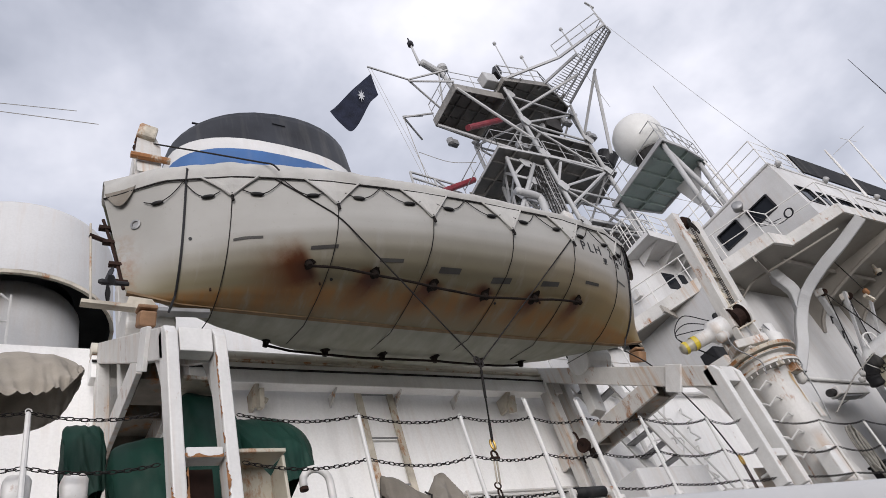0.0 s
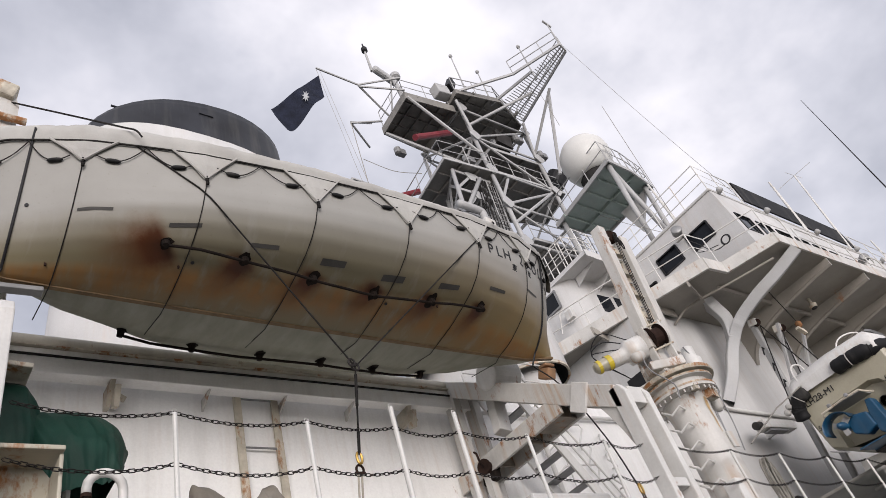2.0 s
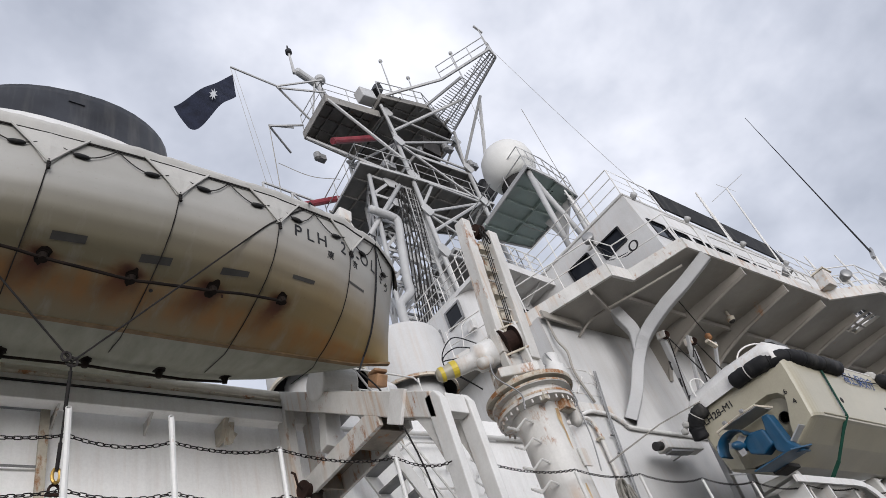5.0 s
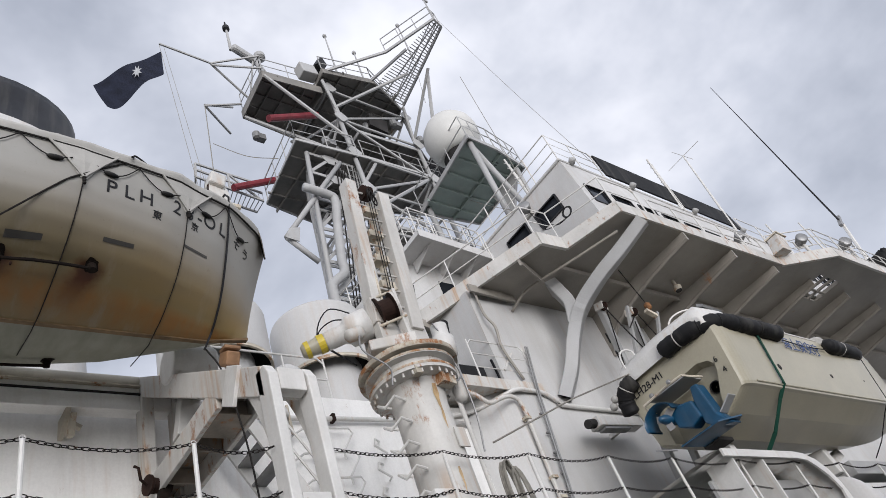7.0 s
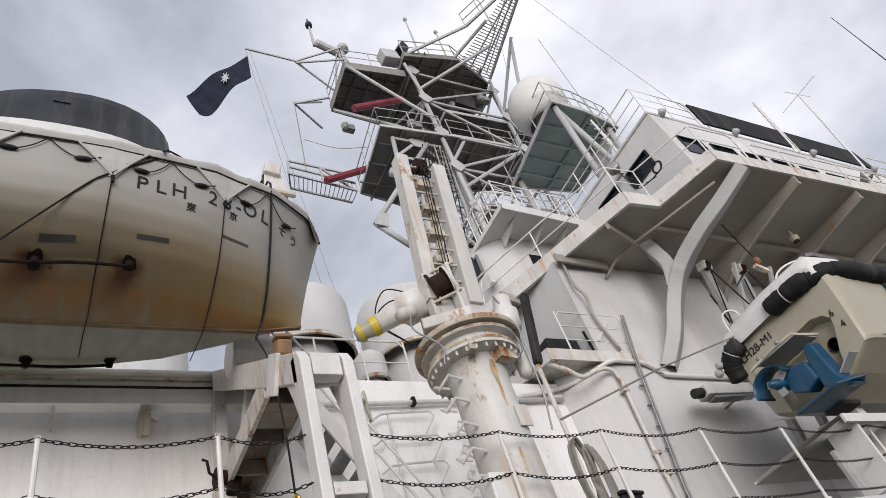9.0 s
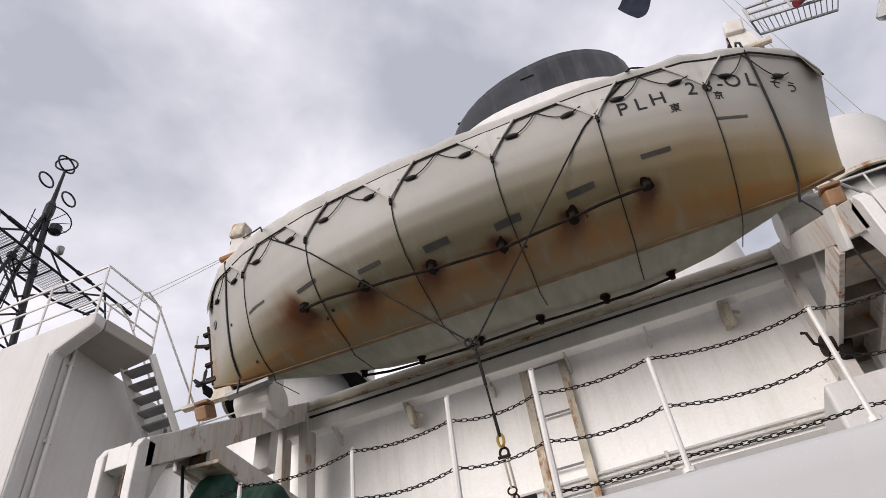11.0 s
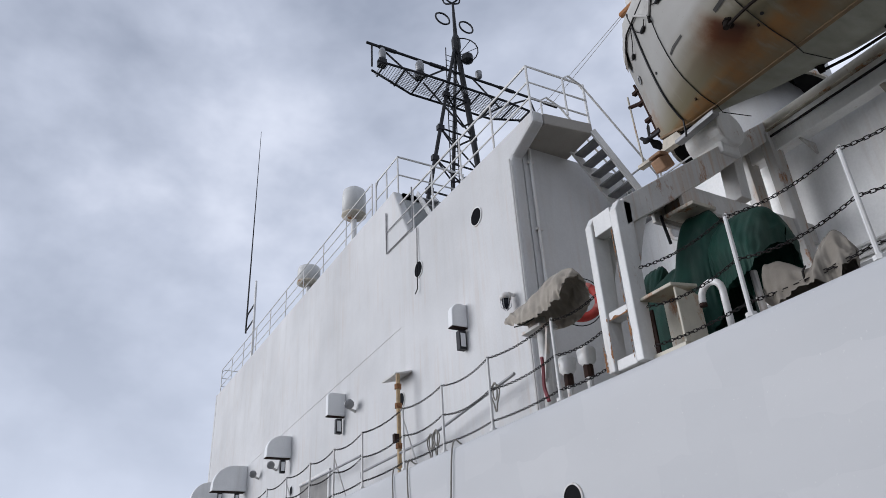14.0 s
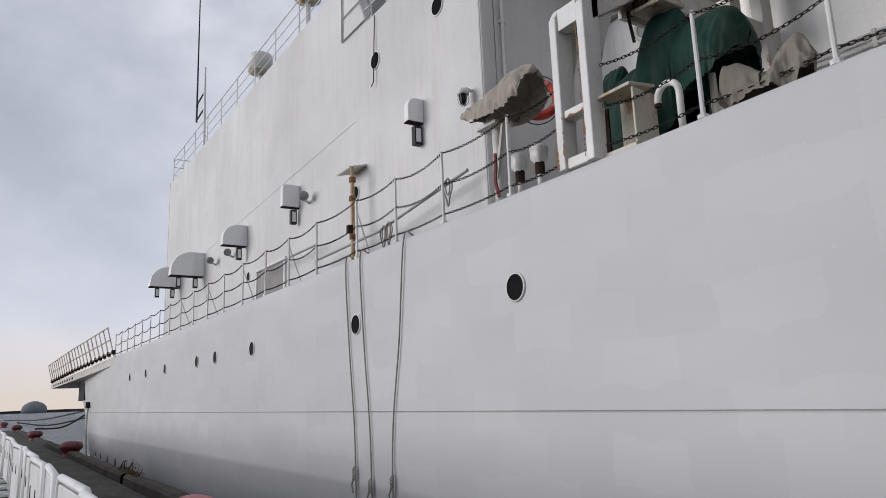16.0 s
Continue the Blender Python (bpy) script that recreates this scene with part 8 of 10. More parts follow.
part("drive_guard", b, "blue", rib, "bright blue curved propeller cowl", True)
b = B()
prism(b, [(RY - 0.40, 6.26), (RY - 0.26, 6.28), (RY - 0.18, 6.0), (RY - 0.16, 5.62), (RY - 0.30, 5.46), (RY - 0.62, 5.36), (RY - 0.44, 5.66)], "x", 17.62, 17.90)
prism(b, [(RY - 0.20, 5.74), (RY - 0.18, 6.06), (RY + 0.10, 6.14), (RY + 0.30, 6.06), (RY + 0.28, 5.80), (RY + 0.05, 5.66)], "x", 17.56, 17.86)
part("drive_leg", b, "blue", rib, "bright blue drive leg", False, 0.03)
part("drive_hub", lathe(B(), (17.50, RY + 0.36, 6.02), [(0.02, -0.2), (0.06, -0.16), (0.10, 0.0), (0.10, 0.22), (0.05, 0.3)], 14, (1, -0.1, 0)), "blue", rib, "", True)
for k in range(3):
    a = 0.5 + k * 2.094
    part("propeller_blade", bar(B(), (17.46, RY + 0.36, 6.02), (17.50, RY + 0.36 + 0.20 * math.cos(a), 6.02 + 0.20 * math.sin(a)), 0.12, 0.015, (1, 0.5, 0.3)), "steel", rib)
b = B()
prism(b, [(17.30, RY + 0.28), (17.95, RY + 0.22), (17.98, RY - 0.48), (17.78, RY - 0.72), (17.36, RY - 0.50)], "z", 5.42, 5.445)
part("cavitation_plate", b, "blue", rib)
part("trim_tab", box(B(), (17.84, RY - 0.60, 5.74), (0.22, 0.34, 0.025), (-28, 0, 0)), "mast_white", rib)
part("trim_tab", box(B(), (17.84, RY + 0.86, 5.72), (0.22, 0.3, 0.025), (28, 0, 0)), "mast_white", rib)
part("keel_block", box(B(), (18.2, RY + 0.1, 5.42), (0.5, 0.34, 0.08)), "dark", rib, "", False, 0.02)
for x, z in ((19.55, 6.33), (21.75, 6.36), (23.4, 6.42)):
    part("side_port", lathe(B(), (x, RY - 1.105, z), [(0.01, 0.012), (0.055, 0.012), (0.07, 0.006), (0.075, -0.01)], 12, (0, -1, 0), False), "dark", rib)
part("rubbing_strip", tube(B(), [(RX + RL * u, RY - rib_sec(u)[4][0] - 0.006, rib_sec(u)[4][1]) for u in np.linspace(0.04, 0.75, 12)], 0.016, 5), "cream", rib)
for k in range(2):
    part("spray_rail", tube(B(), [(RX + 0.15 + RL * u, RY - rib_sec(u)[2][0] * (0.80 - 0.24 * k), rib_sec(u)[2][1] * (1 - 0.0045 - 0.0095 * k) - 0.006) for u in np.linspace(0.02, 0.6, 10)], 0.018, 4), "cream", rib)
for pts in ([(18.25, RY - 0.1, 7.40), (18.35, RY - 0.35, 7.85), (18.65, RY - 0.7, 7.86), (18.80, RY - 0.85, 7.40)], [(21.0, RY - 1.0, 7.2), (21.1, RY - 1.05, 7.5), (21.4, RY - 1.05, 7.22)], [(17.92, RY + 0.8, 7.15), (17.9, RY + 0.75, 7.75), (18.1, RY + 0.6, 7.78), (18.2, RY + 0.6, 7.4)]):
    part("grab_rail", tube(B(), curve3(pts, 5), 0.018, 6), "white_post", rib)
part("side_rope", tube(B(), [(20.3, RY - 1.22, 6.97), (21.2, RY - 1.20, 6.94), (22.2, RY - 1.23, 6.98)], 0.012, 5), "rope_dark", rib)
letters("lettering", "PLH28-M1", 0.20, facing((RX - 0.012, RY + 0.62, 6.86), (0, -1, 0.0), (0, 0, 1)), "black", rib, "black lettering", 0.003)
letters("lettering", "海上保安庁", 0.32, facing((21.05, RY - 1.195, 6.80), (1, 0, 0), (0, -0.10, 1)), "blue_text", rib, "blue lettering", 0.003)
for tx, y, z in ((".6", RY - 0.80, 6.46), ("4", RY - 0.86, 6.22), (".5", RY + 0.98, 6.30), ("4", RY + 0.88, 6.10)):
    letters("draught_mark", tx, 0.15, facing((RX - 0.012, y, z), (0, -1, 0), (0, 0, 1)), "black", rib, "", 0.003)


def lash(x, mat, r):
    pts = [(x + 0.05, RY - 1.12, 7.2), (x + 0.02, RY - 1.215, 7.02), (x, RY - 1.20, 6.86), (x - 0.02, RY - 1.15, 6.42), (x - 0.04, RY - 1.10, 5.95), (x - 0.10, RY - 0.90, 5.75), (x - 0.2, RY - 0.5, 5.30), (x - 0.3, RY - 0.2, 5.05)]
    b = B()
    for p, q in zip(pts, pts[1:]):
        bar(b, p, q, 0.075 if r else 0.02, 0.012, (0, -1, 0.4))
    part("lashing_strap", b, mat, rib, "dark green lashing strap" if r else "dark lashing line")


lash(19.3, "strap_green", True)
lash(24.0, "rope_dark", False)
# cradle and davit of the rescue boat
cr = thing("boat_cradle", (20, 5.6, DECK_Z), "white steel cradle and davit carrying the rescue boat", "cradle")
for x in (18.7, 22.4):
    part("chock", prism(B(), [(5.0, 4.9), (5.9, 4.9), (5.8, 5.56), (5.05, 5.46)], "x", x - 0.1, x + 0.1), "white_post", cr, "", False, 0.02)
# rounded support bed with a rolled edge and a panel set back in its shade
arc = [(17.2, 5.02), (18.2, 5.02), (19.6, 5.02), (19.95, 4.99), (20.3, 4.87), (20.55, 4.68), (20.7, 4.42), (20.75, DECK_Z)]
b = B()
sheet(b, [[(x, y, z) for x, z in arc] for y in (4.56, 6.4)] + [[(x - 0.05 * (z < 4.95), y, z - 0.06) for x, z in arc] for y in (6.4, 4.56)] + [[(x, 4.56, z) for x, z in arc]])
part("bed", b, "white_post", cr, "white bed plate with a rounded end", True)
b = B()
low = [(x - 0.05 * (x > 20.0), max(z - 0.13, DECK_Z)) for x, z in arc[:-1]] + [(20.5, DECK_Z)]
for k in range(len(arc) - 1):
    (x0, z0), (x1, z1), (x2, z2), (x3, z3) = arc[k], arc[k + 1], low[k + 1], low[k]
    prism(b, [(x0, z0), (x1, z1), (x2 - 0.08 * (x2 > 20.2), z2), (x3 - 0.08 * (x3 > 20.2), z3)], "y", 4.54, 4.58)
part("rolled_edge", b, "white_post", cr)
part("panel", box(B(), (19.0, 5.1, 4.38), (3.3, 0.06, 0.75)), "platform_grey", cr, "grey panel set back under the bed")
for x in (17.5, 18.45):
    part("web", box(B(), (x, 4.85, 4.5), (0.05, 0.5, 0.98)), "white_post", cr)
b = B()
lathe(b, (21.9, 5.1, 4.0), [(0.02, -1.1), (0.55, -1.1), (0.62, -1.04), (0.62, 1.04), (0.55, 1.1), (0.02, 1.1)], 28, (1.0, 0.25, 0.0))
part("drum_casing", b, "white", cr, "round white casing", True)
part("rest_beam", bar(B(), (20.9, 5.9, 4.3), (23.6, 5.3, 5.5), 0.22, 0.22), "white_post", cr, "", False, 0.02)
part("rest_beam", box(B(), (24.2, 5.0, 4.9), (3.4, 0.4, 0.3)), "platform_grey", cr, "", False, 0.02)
for x, y, top in ((19.95, 6.6, 10.1), (20.75, 6.4, 9.9)):
    part("davit_column", bar(B(), (x - 0.1, 7.1, DECK_Z), (x, y, top), 0.14, 0.16, (1, 0, 0)), "platform_grey", cr, "", False, 0.02)
    part("davit_brace", bar(B(), (x + 0.1, 6.95, 7.3), (x + 0.4, y - 0.45, top - 0.2), 0.07, 0.08, (1, 0, 0)), "platform_grey", cr)
    part("davit_head", box(B(), (x, y - 0.05, top + 0.02), (0.26, 0.24, 0.20), (12, 0, 8)), "white_rust", cr, "", False, 0.02)
    part("sheave", lathe(B(), (x - 0.09, y - 0.16, top - 0.05), [(0.03, 0), (0.11, 0), (0.08, 0.02), (0.11, 0.04), (0.03, 0.04)], 14, (1, 0, 0)), "rust", cr)
for p, q in (((19.8, 6.4, 10.0), (18.9, 5.5, 7.5)), ((19.85, 6.4, 9.9), (19.7, 6.9, 7.4)), ((20.7, 6.2, 9.8), (19.9, 5.5, 7.5)), ((20.75, 6.3, 9.8), (19.6, 6.0, 9.0)), ((20.6, 6.3, 9.6), (20.6, 6.7, 7.4))):
    part("wire", tube(B(), [p, q], 0.016, 5), "rope_dark", cr)
for z in (8.2, 8.7, 9.2):
    part("hook", tube(B(), [(19.85, 6.75, z), (19.5, 6.55, z + 0.05), (19.42, 6.5, z - 0.05)], 0.02, 5), "black", cr)
part("red_block", lathe(B(), (20.35, 5.7, 9.42), [(0.03, 0), (0.08, 0.04), (0.08, 0.16), (0.03, 0.2)], 12), "rust_edge", cr, "rust-red hook block", True)
part("hook_plate", box(B(), (20.4, 5.75, 9.36), (0.34, 0.1, 0.08), (0, 20, 0)), "rusty_steel", cr)
part("hook_wire", tube(B(), [(20.35, 5.7, 9.6), (20.5, 5.9, 10.9)], 0.014, 5), "rope_dark", cr)
lamp = thing("flood_lamp", (19.2, 7.5, 7.3), "white boxed flood lamp on the wall beside the rescue boat", "lamp")
part("body", bar(B(), (18.5, 7.3, 7.30), (20.0, 7.3, 7.36), 0.30, 0.24), "white_post", lamp, "", False, 0.02)
part("lens", rod(B(), (18.28, 7.3, 7.27), (18.5, 7.3, 7.30), 0.10, 12), "dark", lamp)
part("grille", box(B(), (19.1, 7.28, 7.17), (0.9, 0.2, 0.05), (0, -3, 0)), "steel", lamp)
part("arm", box(B(), (19.6, 7.62, 7.33), (0.1, 0.4, 0.1)), "white_post", lamp)
tagged(part("boat_painter", tube(B(), [(17.85, RY + 0.75, 7.30), (15.23, 5.3, 6.30), (12.60, 4.86, 5.16)], 0.014, 6), "rope_light"), "pale taut line from the rescue boat down to the rail", "rope")
b = lathe(B(), (26.8, 5.2, 4.45), [(0.02, -1.3), (0.4, -1.25), (0.5, -1.0), (0.5, 1.0), (0.4, 1.25), (0.02, 1.3)], 24, (1, 0, 0))
tagged(part("liferaft_canister", b, "white", None, "", True), "white rounded liferaft canister on deck", "liferaft")

# ---- bridge wing rails, screen, aerials ----
R0 = WZ + 0.45
pipe_rail("wing_rail", [(16.35, 10.3, R0), (17.9, 5.98, R0), (18.74, 5.94, R0), (19.26, 4.52, R0), (20.6, 4.49, R0)], 0.95, "white pipe railing round the bridge wing", (0.5,), step=1.2)
pipe_rail("wing_rail", [(21.0, 4.48, R0), (26.4, 4.38, R0)], 0.75, "white pipe railing along the bridge wing", (0.5,), step=1.0)
pipe_rail("wing_rail", [(26.9, 4.3, R0), (28.6, 3.45, R0), (40, 3.15, R0)], 0.95, "white pipe railing along the forward bridge wing", (0.33, 0.66), step=1.3)
pipe_rail("top_rail", [(HXR + 0.2, 12.0, HT + 0.11), (HXR + 0.08, HYR + 0.05, HT + 0.11), (21.9, HYR + 0.05, HT + 0.11)], 1.08, "white pipe railing on the wheelhouse top", (0.33, 0.66), step=1.0)
pipe_rail("top_rail", [(29.9, HYR + 0.05, HT + 0.11), (39.0, HYR + 0.05, HT + 0.11)], 0.95, "white pipe railing on the wheelhouse top", (0.5,), step=1.6)
b = B()
prism(b, [(22.0, HT + 0.26), (29.6, HT + 0.26), (29.3, HT + 1.06), (21.9, HT + 1.10)], "y", HYR - 0.02, HYR + 0.03)
tagged(part("wind_screen", b, "rubber"), "long black canvas wind screen along the bridge top", "screen")
for x in (20.3, 23.0, 26.3, 29.3, 31.5):
    l_ = thing("roof_lamp", (x, HYR, HT), "small white lamp with a rounded hood on the roof edge", "lamp", "roof lamps")
    part("hood", lathe(B(), (x, HYR - 0.08, HT + 0.08), [(0.02, -0.10), (0.09, -0.07), (0.10, 0.07), (0.04, 0.10)], 12, (-0.4, -0.8, 0.2)), "platform_grey", l_, "", True)
coil = thing("cable_coil", (18.9, 5.4, WZ + 0.9), "coil of black cable hung on the wing rail", "cable")
part("coil", tube(B(), [Vector((18.86, 5.45 + 0.13 * math.cos(a) * (1 + 0.1 * math.sin(2.3 * a)), WZ + 1.0 + 0.13 * math.sin(a))) for a in np.linspace(0, 12 * math.pi, 110)], 0.018, 5), "black", coil)
part("tail", tube(B(), curve3([(18.9, 5.45, WZ + 0.9), (18.9, 5.9, WZ + 1.0), (19.1, 6.3, WZ + 1.7), (19.44, 6.6, WZ + 2.2)], 5), 0.012, 5), "black", coil)
sl = thing("wing_searchlight", (19.45, 6.75, 13.55), "grey searchlight on the wheelhouse wall", "searchlight")
part("drum", lathe(B(), (19.42, 6.72, 13.62), [(0.06, -0.14), (0.15, -0.08), (0.17, 0.12), (0.15, 0.14)], 16, (-0.7, -0.5, 0.2)), "steel", sl, "", True)
part("bracket", box(B(), (19.55, 6.80, 13.45), (0.1, 0.3, 0.06)), "white_rust", sl)
part("cable", tube(B(), curve3([(19.5, 6.7, 13.5), (19.42, 6.6, 13.1), (19.42, 6.5, 12.6), (19.42, 5.9, 12.35)], 5), 0.012, 5), "black", sl)
for x, y, h, lean, cross in ((25.6, 5.3, 2.6, 0.25, 0), (28.9, 5.3, 4.5, 0.9, 1), (36.5, 5.0, 2.4, -0.4, 0), (20.6, 7.0, 2.2, -0.3, 0), (33.5, 5.4, 1.8, -0.3, 0)):
    a_ = thing("aerial", (x, y, HT), "small white aerial on the bridge top", "aerial", "bridge aerials")
    part("mast", rod(B(), (x, y, HT - 0.02), (x + lean, y, HT + h), 0.05, 8, 0.03), "white_post", a_)
    if cross:
        part("dipole", tube(B(), [(x + lean - 0.9, y, HT + h - 0.15), (x + lean + 0.9, y, HT + h + 0.2)], 0.012, 5), "white_post", a_)
        part("dipole", tube(B(), [(x + lean, y - 0.8, HT + h), (x + lean, y + 0.8, HT + h)], 0.012, 5), "white_post", a_)
    else:
        for k in range(5):
            part("element", rod(B(), (x + lean * (0.5 + 0.1 * k) - 0.16, y, HT + h * (0.5 + 0.1 * k)), (x + lean * (0.5 + 0.1 * k) + 0.16, y, HT + h * (0.5 + 0.1 * k) + 0.03), 0.014, 5), "white_post", a_)
        part("second_mast", rod(B(), (x + 0.2, y, HT - 0.02), (x + lean + 0.06, y, HT + h * 0.9), 0.025, 6), "white_post", a_)
whip = thing("whip_aerial", (41, 4.9, HT), "long thin black whip aerial leaning from its bracket", "aerial")
part("whip", rod(B(), (43.0, 4.8, 18.4), (42.82, 4.8, 30.3), 0.05, 6, 0.015), "black", whip)
part("base", bar(B(), (42.4, 4.8, 18.2), (43.6, 4.8, 19.2), 0.16, 0.16), "steel", whip)
part("stand", rod(B(), (42.0, 5.2, HT), (42.9, 4.8, 18.4), 0.08, 6), "white_post", whip)
b = B()
prism(b, [(40.1, 5.2), (46, 4.4), (46, 16), (40.1, 16)], "z", HT - 0.2, HT - 0.003)
struct("roof_forward", b, "white", "white deck of the forward bridge top", "roof")
# gear on the forward part of the wing
wb = thing("wing_locker", (27.0, 4.0, R0), "white sloping locker with rusty edges on the wing's corner", "locker")
part("body", prism(B(), [(26.35, WZ + 0.40), (26.9, WZ + 0.40), (27.3, WZ + 1.08), (26.8, WZ + 1.12)], "y", 3.9, 4.26), "white_rust", wb, "", False, 0.02)
part("lid", prism(B(), [(26.76, WZ + 1.12), (27.34, WZ + 1.08), (27.37, WZ + 1.13), (26.78, WZ + 1.18)], "y", 3.86, 4.30), "rusty_steel", wb)
for x, y, z, r in ((27.9, 3.75, WZ + 0.95, 0.17), (31.2, 3.45, WZ + 1.45, 0.19), (25.9, 4.6, WZ + 1.3, 0.15)):
    wsl = thing("wing_spotlight", (x, y, R0), "grey round spotlight on a white stand on the bridge wing", "spotlight", "wing spotlights")
    part("stand", rod(B(), (x, y, R0 - 0.02), (x, y, z), 0.05, 8), "white_post", wsl)
    part("drum", lathe(B(), (x, y, z), [(0.05, -0.22), (r * 0.8, -0.18), (r, 0.05), (r * 1.05, 0.16), (r * 0.9, 0.18)], 16, (-0.6, -0.7, 0.1)), "steel", wsl, "", True)
    part("yoke", tube(B(), [(x - 0.2, y + 0.15, z + 0.05), (x - 0.2, y + 0.15, z - 0.25), (x + 0.2, y - 0.15, z - 0.25), (x + 0.2, y - 0.15, z + 0.05)], 0.025, 6), "white_post", wsl)
bundle = thing("covered_bundle", (36.0, 3.6, R0), "black canvas bundle lashed on the forward wing", "cover")
part("cover", cloth(B(), (36.0, 3.6, R0 + 1.0), (1.1, 0.5, 0.75), 8, 0.14, 0.4), "rubber", bundle, "", True)
part("stand", box(B(), (36.0, 3.6, R0 + 0.2), (0.8, 0.4, 0.5)), "white_rust", bundle)
part("wing_pipe", tube(B(), curve3([(19.45, 4.9, WZ - 0.02), (18.95, 6.0, WZ - 0.06), (18.5, 7.2, WZ - 0.04), (18.3, 7.78, WZ - 0.30)], 4), 0.035, 8), "soffit", tagged(new("underwing_pipe"), "dull pipe clipped under the bridge wing", "pipe"), "", True)
ul = thing("underwing_lamp", (23.0, 5.9, WZ), "small rusty lamp fixed under the bridge wing", "lamp")
part("body", lathe(B(), (23.0, 5.9, WZ - 0.26), [(0.03, 0), (0.11, 0.04), (0.12, 0.14), (0.05, 0.20), (0.05, 0.36)], 12), "rusty_steel", ul, "", True)
part("lens", lathe(B(), (23.0, 5.9, WZ - 0.30), [(0.02, 0), (0.08, 0.03), (0.09, 0.06)], 12), "dark", ul)
# rails of the signal deck
pipe_rail("signal_rail", [(17.02, 12.5, SZ + 0.14), (17.02, 8.5, SZ + 0.14), (19.7, 8.66, SZ + 0.14)], 0.95, "white pipe railing round the signal deck", (0.33, 0.66), step=0.7)
pipe_rail("signal_rail", [(17.06, 9.6, SZ + 0.14), (17.06, 9.0, SZ + 0.14), (17.7, 8.9, SZ + 0.14), (18.3, 8.95, SZ + 0.14)], 1.08, "white looped ladder-head railing", (0.5,), step=0.35)

# rust run down the column below the valve block
for a0, wa, z0, z1 in ((-1.60, 0.24, 5.74, 5.12), (-1.75, 0.14, 4.62, 4.30)):
    rows = []
    for k in range(25):
        u = k / 24
        z = z0 + (z1 - z0) * u
        w_ = wa * (1 - u) ** 0.6 * (0.7 + 0.6 * noise.noise(Vector((z * 9, a0, 2.0)))) + 0.01
        c_ = a0 + 0.05 * noise.noise(Vector((z * 5, 3.0, a0)))
        r_ = 0.346 if z < 5.55 else 0.346 + (z - 5.55) * 0.14
        rows.append([(CX + r_ * math.cos(c_ + w_ * v), CY + r_ * math.sin(c_ + w_ * v), z) for v in (-0.5, -0.17, 0.17, 0.5)])
    part("rust_run", sheet(B(), rows), "rust_run", crane, "tan run of rust down the column")
# frame round the crane's winch drum
dn = Vector((0.8, -0.5, 0.2)).normalized()
for sgn in (-0.17, 0.17):
    c = Vector((11.62, 4.86, 6.95)) + dn * sgn
    part("drum_frame", bar(B(), c + Vector((0.0, 0.02, -0.62)), c + Vector((-0.04, 0.0, 0.26)), 0.05, 0.14, (0, 1, 0)), "white_rust", crane, "", False, 0.01)
for dz in (0.24, -0.22):
    c = Vector((11.62, 4.80, 6.95 + dz))
    part("drum_tie", rod(B(), c - dn * 0.2, c + dn * 0.2, 0.02, 8), "rusty_steel", crane)
part("winch_base", box(B(), (11.62, 4.98, 6.42), (0.62, 0.36, 0.16), (0, 0, -30)), "white_rust", crane, "", False, 0.02)
# luffing gear behind the crane's winch
for k, dy in enumerate((0.0, 0.1, 0.22)):
    part("hose", tube(B(), curve3([(11.5 + 0.1 * k, 5.3 + dy, 7.2), (11.25 + 0.1 * k, 5.6 + dy, 7.5 - 0.1 * k), (11.2, 5.9, 7.2), (11.4, 5.5, 6.5)], 6), 0.010, 5), "black", crane)
for z in np.arange(7.15, 9.5, 0.28):
    q = JB.lerp(JT, (z - 6.75) / 2.8)
    part("jib_rung", rod(B(), q + Vector((-0.32, -0.02, 0)), q + Vector((0.32, -0.02, 0)), 0.018, 6), "white_rust", crane)
b = B()
for k in range(3):
    tube(b, [JT + Vector((0.04 * math.cos(a) - 0.02, -0.12 - 0.02 * k, -0.25 - 0.1 * k + 0.12 * math.sin(a))) for a in np.linspace(0, 2 * math.pi, 13)[:-1]], 0.012, 5, True)
part("wire_bight", b, "rope_dark", crane)
# the whole crane stands a little further forward, inboard and higher
for ob in crane.children:
    ob.data.transform(Matrix.Translation((0.08, 0.08, 0.21)))
# rope coil hung at the crane's foot
coil2 = thing("rope_coil", (12.75, 4.85, DECK_Z), "hanging coils of grey-brown rope at the crane's foot", "rope")
for k in range(7):
    part("turn", tube(B(), [Vector((12.72 + 0.035 * k + 0.09 * math.cos(a), 4.82 + 0.02 * k, 4.38 + (0.42 + 0.02 * (k % 3)) * math.sin(a))) for a in np.linspace(0, 2 * math.pi, 19)[:-1]], 0.014, 5, True), "rope_light", coil2)
crate = thing("black_crate", (13.1, 5.0, DECK_Z), "small black plastic box on deck beside the crane", "box")
part("body", box(B(), (13.1, 5.0, DECK_Z + 0.17), (0.34, 0.28, 0.34), (0, 0, 10)), "rubber", crate, "", False, 0.03)
part("lid", box(B(), (13.1, 5.0, DECK_Z + 0.35), (0.38, 0.32, 0.04), (0, 0, 10)), "rubber", crate, "", False, 0.01)

# ---- main mast ----
mast = thing("main_mast", (20.5, 13.2, HT), "grey-white lattice mast with platforms, braces and yards", "mast")
LEGS = {"a": ((19.5, 11.9), (19.25, 11.9)), "b": ((23.1, 11.9), (23.15, 11.9)), "c": ((19.4, 15.4), (19.3, 15.0)), "d": ((23.0, 15.4), (23.1, 15.0))}


def leg_at(k, z):
    (x0, y0), (x1, y1) = LEGS[k]
    u = (z - 13.0) / 13.2
    return Vector((x0 + (x1 - x0) * u, y0 + (y1 - y0) * u, z))


